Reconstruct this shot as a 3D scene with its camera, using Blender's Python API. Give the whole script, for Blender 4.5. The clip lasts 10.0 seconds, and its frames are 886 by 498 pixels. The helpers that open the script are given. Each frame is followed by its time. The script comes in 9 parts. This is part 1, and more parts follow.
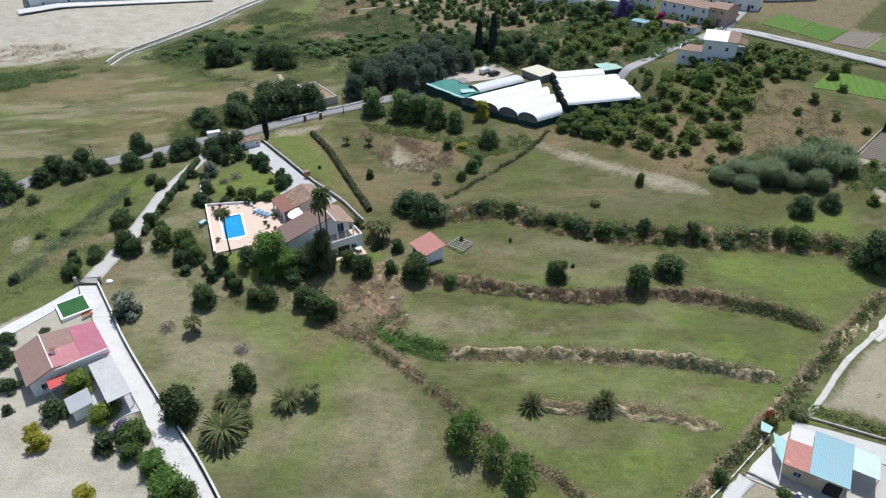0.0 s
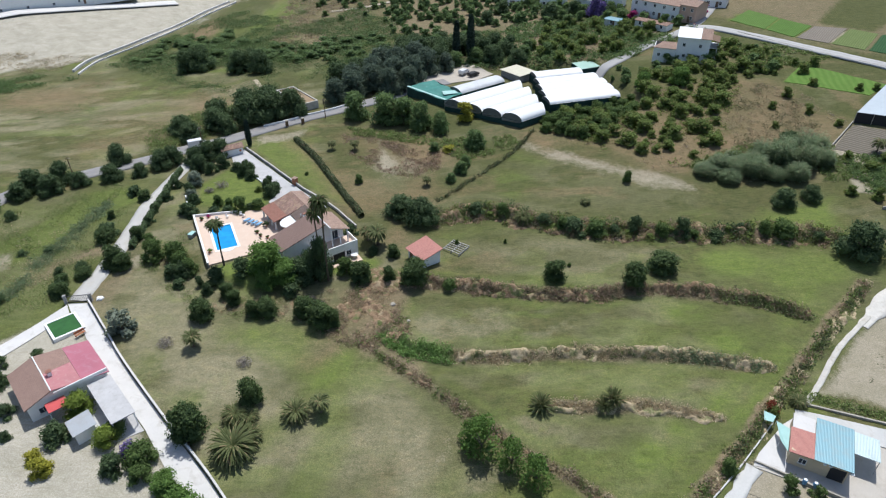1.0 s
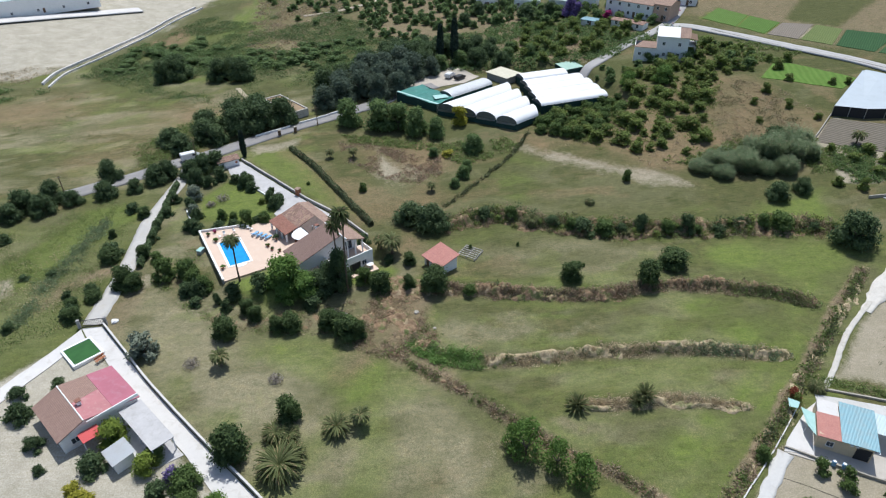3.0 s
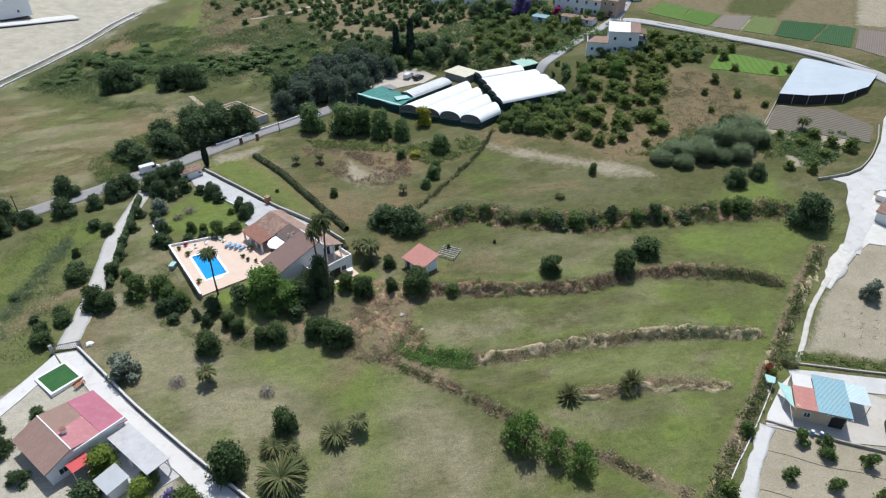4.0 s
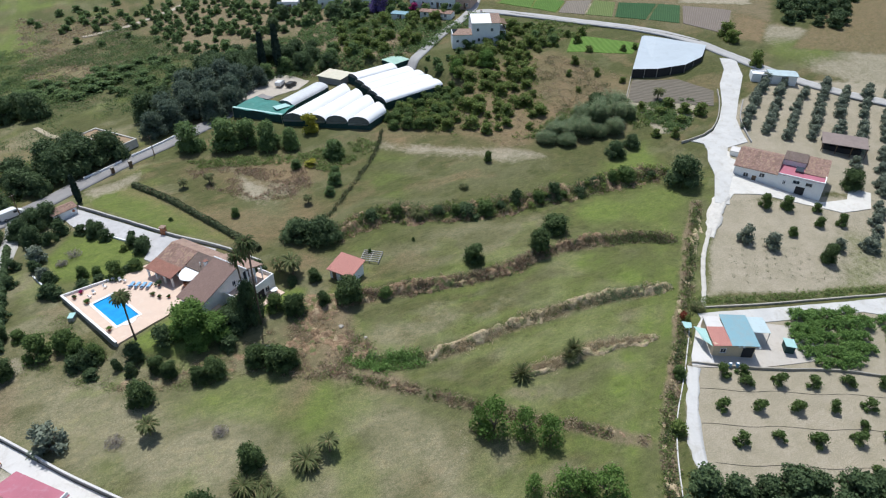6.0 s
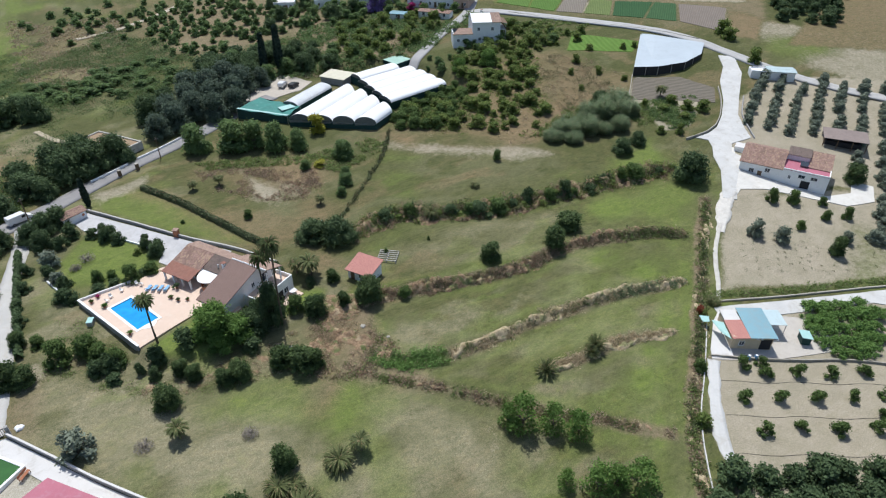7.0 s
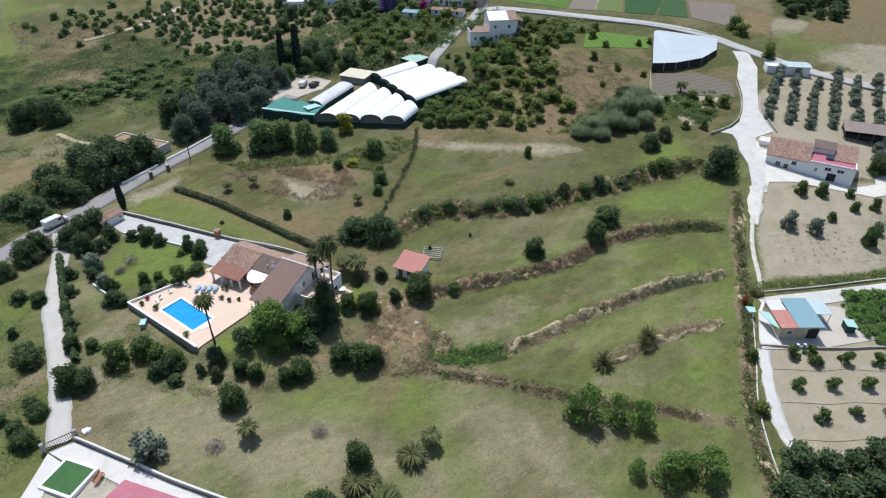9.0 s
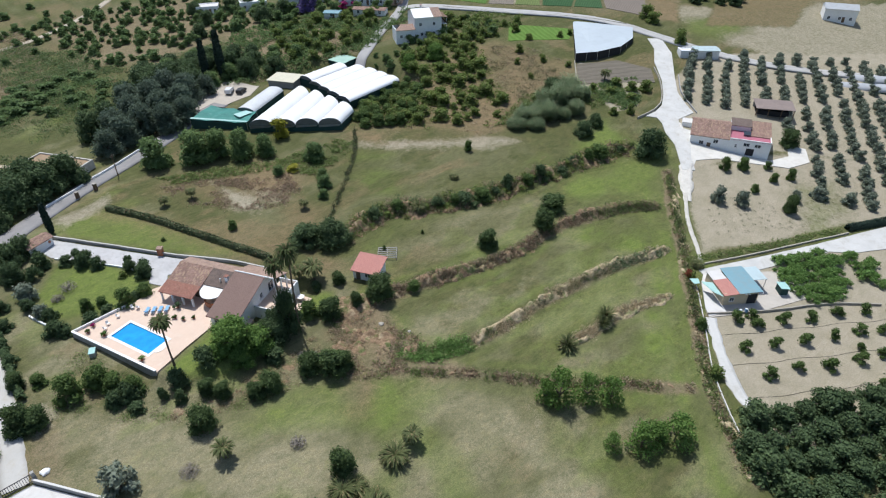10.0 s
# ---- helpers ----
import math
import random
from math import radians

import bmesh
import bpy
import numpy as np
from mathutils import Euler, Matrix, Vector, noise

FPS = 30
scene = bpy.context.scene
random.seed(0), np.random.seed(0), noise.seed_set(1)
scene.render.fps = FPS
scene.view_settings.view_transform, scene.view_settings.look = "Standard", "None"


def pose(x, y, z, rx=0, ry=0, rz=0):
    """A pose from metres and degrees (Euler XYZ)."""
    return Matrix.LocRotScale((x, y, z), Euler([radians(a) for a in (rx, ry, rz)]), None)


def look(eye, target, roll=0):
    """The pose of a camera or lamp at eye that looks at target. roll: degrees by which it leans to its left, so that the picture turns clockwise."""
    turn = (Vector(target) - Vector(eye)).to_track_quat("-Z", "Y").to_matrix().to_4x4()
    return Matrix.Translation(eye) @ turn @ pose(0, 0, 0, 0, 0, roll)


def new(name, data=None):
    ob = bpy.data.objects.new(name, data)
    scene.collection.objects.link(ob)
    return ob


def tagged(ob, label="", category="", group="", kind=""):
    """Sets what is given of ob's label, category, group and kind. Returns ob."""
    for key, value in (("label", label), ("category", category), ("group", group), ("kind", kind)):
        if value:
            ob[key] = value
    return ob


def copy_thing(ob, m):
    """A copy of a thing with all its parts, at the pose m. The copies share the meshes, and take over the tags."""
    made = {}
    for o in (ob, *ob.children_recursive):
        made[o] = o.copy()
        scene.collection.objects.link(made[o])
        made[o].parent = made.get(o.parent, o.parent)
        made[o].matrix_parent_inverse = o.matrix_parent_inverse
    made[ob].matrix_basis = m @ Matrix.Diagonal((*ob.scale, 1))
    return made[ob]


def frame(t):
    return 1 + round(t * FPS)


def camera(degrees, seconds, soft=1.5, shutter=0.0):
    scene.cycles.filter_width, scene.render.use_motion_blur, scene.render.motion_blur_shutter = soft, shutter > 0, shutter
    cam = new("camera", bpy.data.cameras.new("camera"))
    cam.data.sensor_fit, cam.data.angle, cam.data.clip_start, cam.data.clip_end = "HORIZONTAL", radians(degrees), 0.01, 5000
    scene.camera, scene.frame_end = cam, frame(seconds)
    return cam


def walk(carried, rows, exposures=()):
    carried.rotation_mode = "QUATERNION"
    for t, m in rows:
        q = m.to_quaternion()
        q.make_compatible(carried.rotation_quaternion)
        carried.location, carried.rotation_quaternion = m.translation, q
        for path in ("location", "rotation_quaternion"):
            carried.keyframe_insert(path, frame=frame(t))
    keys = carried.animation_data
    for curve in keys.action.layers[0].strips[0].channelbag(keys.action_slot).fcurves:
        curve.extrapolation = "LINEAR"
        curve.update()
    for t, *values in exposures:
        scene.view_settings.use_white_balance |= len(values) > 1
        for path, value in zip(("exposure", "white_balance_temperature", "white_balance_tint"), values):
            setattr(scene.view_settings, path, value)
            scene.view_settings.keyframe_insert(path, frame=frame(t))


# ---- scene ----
cam = camera(71.2, 10.0, soft=1.2)
METRES, EYE, TILT, LEAN, TURN = 60.0, 70.0, -33.6, 0.0, 0.0
ROWS = [
    (0.0, 0.0, 0.0, 0.0, -0.0, 0.0, 0.0),
    (0.5, -0.0445, -0.0, 0.0078, -1.54, -0.08, 1.08),
    (1.0, -0.0929, 0.0007, 0.0186, -2.89, -0.18, 1.99),
    (1.5, -0.1383, 0.002, 0.028, -3.69, -0.22, 2.52),
    (2.0, -0.1877, 0.0013, 0.0382, -4.11, -0.29, 2.8),
    (3.5, -0.3277, 0.002, 0.0639, -8.71, -0.8, 5.82),
    (4.0, -0.3783, 0.0048, 0.0742, -11.28, -1.2, 7.48),
    (4.5, -0.4231, 0.0108, 0.0839, -14.44, -1.71, 9.56),
    (5.0, -0.4761, 0.0222, 0.0982, -18.94, -2.68, 12.28),
    (5.5, -0.5231, 0.0353, 0.1112, -22.47, -3.58, 14.32),
    (7.0, -0.6671, 0.0892, 0.1489, -25.9, -4.52, 16.22),
    (7.5, -0.713, 0.1069, 0.1609, -26.3, -4.68, 16.42),
    (8.0, -0.7622, 0.1272, 0.1749, -26.69, -4.82, 16.64),
    (8.5, -0.805, 0.1463, 0.1872, -26.98, -4.93, 16.78),
    (9.0, -0.8511, 0.1664, 0.2008, -27.37, -5.04, 17.01),
    (9.5, -0.8911, 0.1839, 0.2137, -28.73, -5.52, 17.79),
    (10.0, -0.9342, 0.2066, 0.23, -34.99, -7.68, 20.94),
]
walk(cam, [(t, pose(0, 0, EYE, TILT, LEAN, TURN) @ pose(METRES * x, METRES * y, METRES * z, 90 + pitch, roll, yaw)) for t, x, y, z, yaw, pitch, roll in ROWS], exposures=[(0.0, -0.01, 6130, 8), (10.0, -0.01, 6130, 8)])

# ---- light ----
SUN_EL, SUN_AZ = radians(66), radians(15)
world = bpy.data.worlds.new("sky")
scene.world = world
world.use_nodes = True
wt = world.node_tree
sky = wt.nodes.new("ShaderNodeTexSky")
sky.sky_type = "NISHITA"
sky.sun_disc = False
sky.sun_elevation, sky.sun_rotation = SUN_EL, SUN_AZ
sky.air_density, sky.dust_density = 1.0, 1.5
wt.links.new(sky.outputs[0], wt.nodes["Background"].inputs[0])
wt.nodes["Background"].inputs[1].default_value = 0.12
sun = new("sun", bpy.data.lights.new("sun", "SUN"))
sun.data.energy, sun.data.angle, sun.data.color = 4.25, radians(0.53), (1.0, 0.965, 0.91)
SUN_DIR = Vector((math.sin(SUN_AZ) * math.cos(SUN_EL), math.cos(SUN_AZ) * math.cos(SUN_EL), math.sin(SUN_EL)))
sun.matrix_world = look(SUN_DIR * 300 + Vector((0, 110, 0)), (0, 110, 0))
scene.view_settings.exposure = 0.0


# ---- materials ----
class Net:
    """A material's node tree with short calls."""

    def __init__(self, name):
        self.mat = bpy.data.materials.new(name)
        self.mat.use_nodes = True
        self.nt = self.mat.node_tree
        self.bsdf = self.nt.nodes["Principled BSDF"]
        self.out = self.nt.nodes["Material Output"]
        self.pos = self.nt.nodes.new("ShaderNodeNewGeometry").outputs["Position"]
        self.obj = self.nt.nodes.new("ShaderNodeTexCoord").outputs["Object"]

    def link(self, a, b):
        self.nt.links.new(a, b)

    def noise(self, scale, detail=4.0, rough=0.55, coord=None, dist=0.0):
        n = self.nt.nodes.new("ShaderNodeTexNoise")
        n.inputs["Scale"].default_value, n.inputs["Detail"].default_value = scale, detail
        n.inputs["Roughness"].default_value, n.inputs["Distortion"].default_value = rough, dist
        self.link(coord or self.pos, n.inputs["Vector"])
        return n.outputs[0]

    def ramp(self, fac, *stops):
        r = self.nt.nodes.new("ShaderNodeValToRGB")
        e = r.color_ramp.elements
        while len(e) < len(stops):
            e.new(0.5)
        for k, (p, c) in zip(e, stops):
            k.position = p
            k.color = (c, c, c, 1) if isinstance(c, (int, float)) else (*c, 1)
        self.link(fac, r.inputs[0])
        return r.outputs[0]

    def mix(self, fac, a, b, kind="MIX"):
        m = self.nt.nodes.new("ShaderNodeMix")
        m.data_type, m.blend_type = "RGBA", kind
        for v, s in ((fac, m.inputs[0]), (a, m.inputs[6]), (b, m.inputs[7])):
            if isinstance(v, (int, float)):
                s.default_value = v
            elif isinstance(v, tuple):
                s.default_value = (*v, 1)
            else:
                self.link(v, s)
        return m.outputs[2]

    def math(self, op, a, b=0.0):
        m = self.nt.nodes.new("ShaderNodeMath")
        m.operation = op
        for v, s in ((a, m.inputs[0]), (b, m.inputs[1])):
            if isinstance(v, (int, float)):
                s.default_value = v
            else:
                self.link(v, s)
        return m.outputs[0]

    def scaled(self, sx, sy, sz, rz=0.0, coord=None):
        m = self.nt.nodes.new("ShaderNodeMapping")
        m.inputs["Scale"].default_value, m.inputs["Rotation"].default_value = (sx, sy, sz), (0, 0, rz)
        self.link(coord or self.pos, m.inputs[0])
        return m.outputs[0]

    def wave(self, scale, coord, dist=0.0, direction="X"):
        w = self.nt.nodes.new("ShaderNodeTexWave")
        w.bands_direction = direction
        w.inputs["Scale"].default_value, w.inputs["Distortion"].default_value = scale, dist
        self.link(coord, w.inputs[0])
        return w.outputs[1]

    def island(self):
        return self.nt.nodes.new("ShaderNodeNewGeometry").outputs["Random Per Island"]

    def rnd(self):
        return self.nt.nodes.new("ShaderNodeObjectInfo").outputs["Random"]

    def attr(self, name):
        a = self.nt.nodes.new("ShaderNodeAttribute")
        a.attribute_name = name
        return a

    def bump(self, height, strength=0.5, dist=0.05):
        b = self.nt.nodes.new("ShaderNodeBump")
        b.inputs["Strength"].default_value, b.inputs["Distance"].default_value = strength, dist
        self.link(height, b.inputs["Height"])
        self.link(b.outputs[0], self.bsdf.inputs["Normal"])

    def done(self, col, rough=0.8, metal=0.0, spec=0.3):
        if isinstance(col, tuple):
            self.bsdf.inputs["Base Color"].default_value = (*col, 1)
        else:
            self.link(col, self.bsdf.inputs["Base Color"])
        if isinstance(rough, (int, float)):
            self.bsdf.inputs["Roughness"].default_value = rough
        else:
            self.link(rough, self.bsdf.inputs["Roughness"])
        self.bsdf.inputs["Metallic"].default_value = metal
        self.bsdf.inputs["Specular IOR Level"].default_value = spec
        return self.mat


def shade(c, k):
    return tuple(min(1.0, v * k) for v in c)


def worn(name, col, var=0.25, stain=None, scale=0.5, rough=0.8, bump=0.02, metal=0.0, spec=0.3):
    """A weathered plain surface: broad stains and fine grain over one colour."""
    n = Net(name)
    big, fine = n.noise(scale, 5, 0.6), n.noise(scale * 14, 4, 0.6)
    c = n.mix(n.ramp(big, (0.3, 0.0), (0.7, 1.0)), shade(col, 1 - var), shade(col, 1 + var * 0.5))
    c = n.mix(0.35, c, n.ramp(fine, (0.3, shade(col, 1 - var)), (0.7, shade(col, 1 + var * 0.4))))
    if stain:
        c = n.mix(n.ramp(n.noise(scale * 2.3, 6, 0.7, dist=0.6), (0.52, 0.0), (0.72, 0.75)), c, stain)
    n.bump(fine, 0.4, bump)
    return n.done(c, rough, metal, spec)


def leafy(name, dark, light, dry=None, thru=0.3, big=0.6):
    """Leaves: each leaf takes its own tone, whole sprays drift from dark to light."""
    n = Net(name)
    c = n.mix(n.island(), dark, light)
    c = n.mix(n.ramp(n.noise(big, 3, 0.6), (0.35, 0.0), (0.7, 0.8)), c, shade(light, 1.15))
    c = n.mix(n.math("MULTIPLY", n.rnd(), 0.3), c, shade(dark, 1.1))
    if dry:
        c = n.mix(n.ramp(n.island(), (0.86, 0.0), (0.93, 1.0)), c, dry)
    n.done(c, 0.6, 0.0, 0.12)
    t = n.nt.nodes.new("ShaderNodeBsdfTranslucent")
    n.link(c, t.inputs[0])
    m = n.nt.nodes.new("ShaderNodeMixShader")
    m.inputs[0].default_value = thru
    n.link(n.bsdf.outputs[0], m.inputs[1]), n.link(t.outputs[0], m.inputs[2])
    n.link(m.outputs[0], n.out.inputs[0])
    return n.mat


def tiles(name, a, b, old=0.0, pitch=0.22, moss=(0.10, 0.08, 0.05)):
    """Curved clay tiles: channels down the slope and courses across, in the roof's own directions."""
    n = Net(name)
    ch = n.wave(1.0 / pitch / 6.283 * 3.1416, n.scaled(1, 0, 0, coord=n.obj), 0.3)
    co = n.wave(0.45, n.scaled(0, 3.0, 0, coord=n.obj), 0.4, "Y")
    cell = n.nt.nodes.new("ShaderNodeTexVoronoi")
    cell.inputs["Scale"].default_value = 1.0
    n.link(n.scaled(4.2, 2.6, 0.1, coord=n.obj), cell.inputs["Vector"])
    tone = n.nt.nodes.new("ShaderNodeSeparateColor")
    n.link(cell.outputs["Color"], tone.inputs[0])
    c = n.mix(tone.outputs[0], a, b)
    c = n.mix(n.ramp(n.noise(0.9, 5, 0.65), (0.4, 0.0), (0.75, 0.5 + old * 0.5)), c, moss)
    # shade down in the tile channels, painted into the colour along the bump's hollows
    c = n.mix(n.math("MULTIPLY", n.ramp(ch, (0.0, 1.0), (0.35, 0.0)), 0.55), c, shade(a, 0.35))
    c = n.mix(n.math("MULTIPLY", n.ramp(tone.outputs[1], (0.8, 0.0), (0.85, 1.0)), old), c, (0.42, 0.30, 0.2))
    n.bump(n.math("ADD", ch, n.math("MULTIPLY", co, 0.4)), 0.6, 0.06)
    return n.done(c, 0.85, 0, 0.2)


def ribbed(name, col, pitch=0.25, rough=0.45, metal=0.2, dirt=(0.3, 0.25, 0.2), axis=0):
    """Corrugated sheet with ribs in the thing's own direction."""
    n = Net(name)
    w = n.wave(3.1416 / pitch / 6.283 * 1.0, n.scaled(1 - axis, axis, 0, coord=n.obj), 0.0, "Y" if axis else "X")
    c = n.mix(n.ramp(n.noise(0.7, 5, 0.7), (0.45, 0.0), (0.8, 0.45)), col, dirt)
    # grooves between ribs get a faint painted shade on top of the dirt
    c = n.mix(n.math("MULTIPLY", n.ramp(w, (0.0, 1.0), (0.25, 0.0)), 0.14), c, shade(col, 0.5))
    n.bump(w, 0.5, 0.03)
    return n.done(c, rough, metal, 0.4)


WHITE = worn("white_render", (0.84, 0.84, 0.84), 0.05, (0.70, 0.69, 0.67), 0.6, 0.85, 0.01)
CREAM = worn("cream_render", (0.62, 0.5, 0.34), 0.12, (0.5, 0.42, 0.32), 0.7)
GREYWALL = worn("grey_block_wall", (0.36, 0.35, 0.34), 0.2, (0.22, 0.2, 0.17), 0.8)
CONCRETE = worn("pale_concrete", (0.62, 0.60, 0.58), 0.1, (0.45, 0.42, 0.38), 0.25, 0.9, 0.01)
LANE = worn("dusty_concrete_lane", (0.56, 0.55, 0.53), 0.16, (0.40, 0.37, 0.32), 0.22, 0.9, 0.01)
GRAVEL = worn("pale_gravel", (0.50, 0.49, 0.49), 0.18, (0.36, 0.34, 0.32), 0.5, 0.95, 0.03)
ASPHALT = worn("faded_asphalt", (0.26, 0.25, 0.25), 0.15, (0.34, 0.32, 0.29), 0.3, 0.9, 0.01)
TRACK = worn("dusty_concrete_track", (0.48, 0.465, 0.44), 0.13, (0.44, 0.40, 0.33), 0.4, 0.9, 0.02)
DECKMAT = worn("terracotta_paving", (0.64, 0.49, 0.39), 0.08, (0.66, 0.55, 0.46), 0.5, 0.7, 0.004)
STONE = worn("rough_stone", (0.40, 0.37, 0.32), 0.3, (0.24, 0.22, 0.18), 1.2, 0.9, 0.05)
WOOD = worn("weathered_wood", (0.17, 0.11, 0.07), 0.3, (0.25, 0.2, 0.15), 2.0)
BARK = worn("grey_bark", (0.16, 0.13, 0.10), 0.35, (0.08, 0.07, 0.05), 3.0, 0.95, 0.04)
PALMBARK = worn("palm_bark", (0.15, 0.115, 0.085), 0.3, (0.09, 0.07, 0.05), 4.0, 0.95, 0.05)
PALEWOOD = worn("bleached_wood", (0.42, 0.40, 0.36), 0.25, (0.25, 0.22, 0.18), 2.0)
STEEL = worn("galvanised_steel", (0.5, 0.51, 0.52), 0.15, None, 3.0, 0.4, 0.002, 0.8)
DARKSTEEL = worn("dark_steel", (0.05, 0.05, 0.055), 0.2, None, 3.0, 0.5, 0.002, 0.3)
PLASTIC = worn("white_plastic", (0.78, 0.78, 0.78), 0.05, None, 3.0, 0.4, 0.001)
BLUEFAB = worn("blue_cushion", (0.22, 0.42, 0.66), 0.15, None, 3.0, 0.8, 0.002)
TERRA = worn("terracotta_pot", (0.42, 0.17, 0.09), 0.2, (0.5, 0.3, 0.2), 4.0)
# near-black that stands in for the gloom inside openings
DARKIN = worn("dim_interior", (0.03, 0.03, 0.033), 0.2, None, 1.0)
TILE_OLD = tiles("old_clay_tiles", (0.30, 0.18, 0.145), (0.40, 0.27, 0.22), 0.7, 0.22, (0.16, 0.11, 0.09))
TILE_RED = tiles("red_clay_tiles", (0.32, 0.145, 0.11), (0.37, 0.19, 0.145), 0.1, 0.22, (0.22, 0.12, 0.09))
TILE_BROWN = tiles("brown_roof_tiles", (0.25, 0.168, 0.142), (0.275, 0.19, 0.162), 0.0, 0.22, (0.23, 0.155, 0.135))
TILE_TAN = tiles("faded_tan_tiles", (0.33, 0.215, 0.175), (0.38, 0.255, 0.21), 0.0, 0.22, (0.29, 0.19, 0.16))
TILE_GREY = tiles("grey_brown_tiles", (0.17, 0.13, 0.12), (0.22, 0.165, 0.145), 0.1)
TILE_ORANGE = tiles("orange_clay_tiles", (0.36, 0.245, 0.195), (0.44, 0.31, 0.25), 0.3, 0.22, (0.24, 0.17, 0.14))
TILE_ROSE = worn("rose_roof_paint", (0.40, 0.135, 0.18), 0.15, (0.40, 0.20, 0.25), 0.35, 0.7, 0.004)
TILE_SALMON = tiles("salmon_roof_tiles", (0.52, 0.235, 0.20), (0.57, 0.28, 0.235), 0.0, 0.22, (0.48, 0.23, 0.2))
SHEET_BLUE = ribbed("blue_roof_sheet", (0.19, 0.335, 0.39), 0.3)
SHEET_PALE = ribbed("pale_blue_sheet", (0.47, 0.57, 0.59), 0.3)
SHEET_GREY = ribbed("grey_sheet", (0.42, 0.44, 0.46), 0.3)
NET_GREEN = worn("green_shade_net", (0.05, 0.21, 0.18), 0.25, (0.12, 0.29, 0.26), 0.3, 0.7, 0.01)
NET_DARK = worn("dark_green_net", (0.02, 0.06, 0.055), 0.3, (0.04, 0.09, 0.08), 0.5, 0.7, 0.01)
AQUA = worn("aqua_cloth", (0.36, 0.56, 0.53), 0.1, None, 0.8, 0.7, 0.01)


def film_mat():
    n = Net("greenhouse_film")
    c = n.mix(n.ramp(n.noise(0.25, 5, 0.65), (0.4, 0.0), (0.75, 0.6)), (0.85, 0.85, 0.85), (0.76, 0.77, 0.76))
    c = n.mix(n.ramp(n.noise(1.6, 5, 0.7, dist=1.0), (0.62, 0.0), (0.78, 0.4)), c, (0.55, 0.54, 0.5))
    n.bump(n.noise(2.0, 3), 0.3, 0.05)
    return n.done(c, 0.35, 0, 0.5)


def water_mat(name, col, rough=0.06):
    n = Net(name)
    c = n.mix(n.ramp(n.noise(0.8, 3), (0.35, 0.0), (0.7, 1.0)), shade(col, 0.88), shade(col, 1.1))
    n.bump(n.noise(5.0, 3, 0.6, dist=0.8), 0.15, 0.02)
    return n.done(c, rough, 0, 0.5)


def glass_mat():
    n = Net("window_glass")
    return n.done((0.035, 0.045, 0.06), 0.08, 0, 0.6)


FILM, GLASS = film_mat(), glass_mat()
WATER = water_mat("pool_water", (0.02, 0.30, 0.66))
ALGAE = water_mat("green_pond_water", (0.035, 0.115, 0.022), 0.25)

LEAF = {
    "mango": leafy("dark_glossy_leaves", (0.039, 0.066, 0.030), (0.112, 0.161, 0.058), thru=0.35),
    "citrus": leafy("citrus_leaves", (0.060, 0.098, 0.031), (0.140, 0.204, 0.064), thru=0.35),
    "broad": leafy("broad_dark_leaves", (0.046, 0.077, 0.038), (0.124, 0.176, 0.078), thru=0.35),
    "olive": leafy("olive_leaves", (0.115, 0.142, 0.102), (0.245, 0.278, 0.210), thru=0.25),
    "lime": leafy("lime_green_leaves", (0.115, 0.165, 0.028), (0.24, 0.305, 0.062), thru=0.38),
    "walnut": leafy("fresh_green_leaves", (0.078, 0.145, 0.034), (0.180, 0.285, 0.076), thru=0.42),
    "hill": leafy("hillside_leaves", (0.095, 0.140, 0.036), (0.225, 0.290, 0.085), (0.26, 0.22, 0.10), 0.45),
    "ash": leafy("mid_green_leaves", (0.089, 0.143, 0.056), (0.195, 0.275, 0.108), thru=0.45),
    "grey": leafy("grey_poplar_leaves", (0.070, 0.102, 0.070), (0.160, 0.205, 0.150), thru=0.45),
    "yellow": leafy("yellow_green_leaves", (0.22, 0.23, 0.03), (0.40, 0.37, 0.06)),
    "palm": leafy("palm_fronds", (0.072, 0.089, 0.032), (0.178, 0.200, 0.089), (0.30, 0.24, 0.13)),
    "fan": leafy("dark_palm_fronds", (0.05, 0.07, 0.028), (0.12, 0.15, 0.06), (0.2, 0.16, 0.09)),
    "cypress": leafy("cypress_leaves", (0.020, 0.036, 0.028), (0.045, 0.068, 0.048), thru=0.15),
    "reed": leafy("cane_leaves", (0.105, 0.160, 0.085), (0.27, 0.34, 0.19), (0.36, 0.34, 0.22), 0.5),
    "pink": leafy("pink_blossom", (0.25, 0.02, 0.10), (0.42, 0.05, 0.2)),
    "purple": leafy("purple_blossom", (0.10, 0.07, 0.20), (0.22, 0.17, 0.38)),
    "rust": leafy("rust_red_leaves", (0.16, 0.04, 0.025), (0.30, 0.09, 0.05)),
    "hedge": leafy("hedge_leaves", (0.064, 0.085, 0.040), (0.140, 0.162, 0.081), (0.2, 0.15, 0.09)),
    "dry": leafy("dry_brush", (0.28, 0.22, 0.145), (0.47, 0.39, 0.27), (0.2, 0.24, 0.1), 0.45),
    "russet": leafy("russet_brush", (0.25, 0.175, 0.125), (0.40, 0.305, 0.225), (0.17, 0.21, 0.09), 0.42),
    "straw": leafy("straw_grass", (0.43, 0.345, 0.22), (0.62, 0.52, 0.37), (0.28, 0.3, 0.15), 0.45),
    "weed": leafy("green_weeds", (0.12, 0.17, 0.055), (0.23, 0.30, 0.105), (0.32, 0.29, 0.17), 0.45),
    "scrub": leafy("valley_green", (0.085, 0.136, 0.051), (0.170, 0.234, 0.098), (0.26, 0.25, 0.14), 0.45),
    "vine": leafy("vine_leaves", (0.10, 0.18, 0.045), (0.21, 0.33, 0.10), thru=0.35),
}


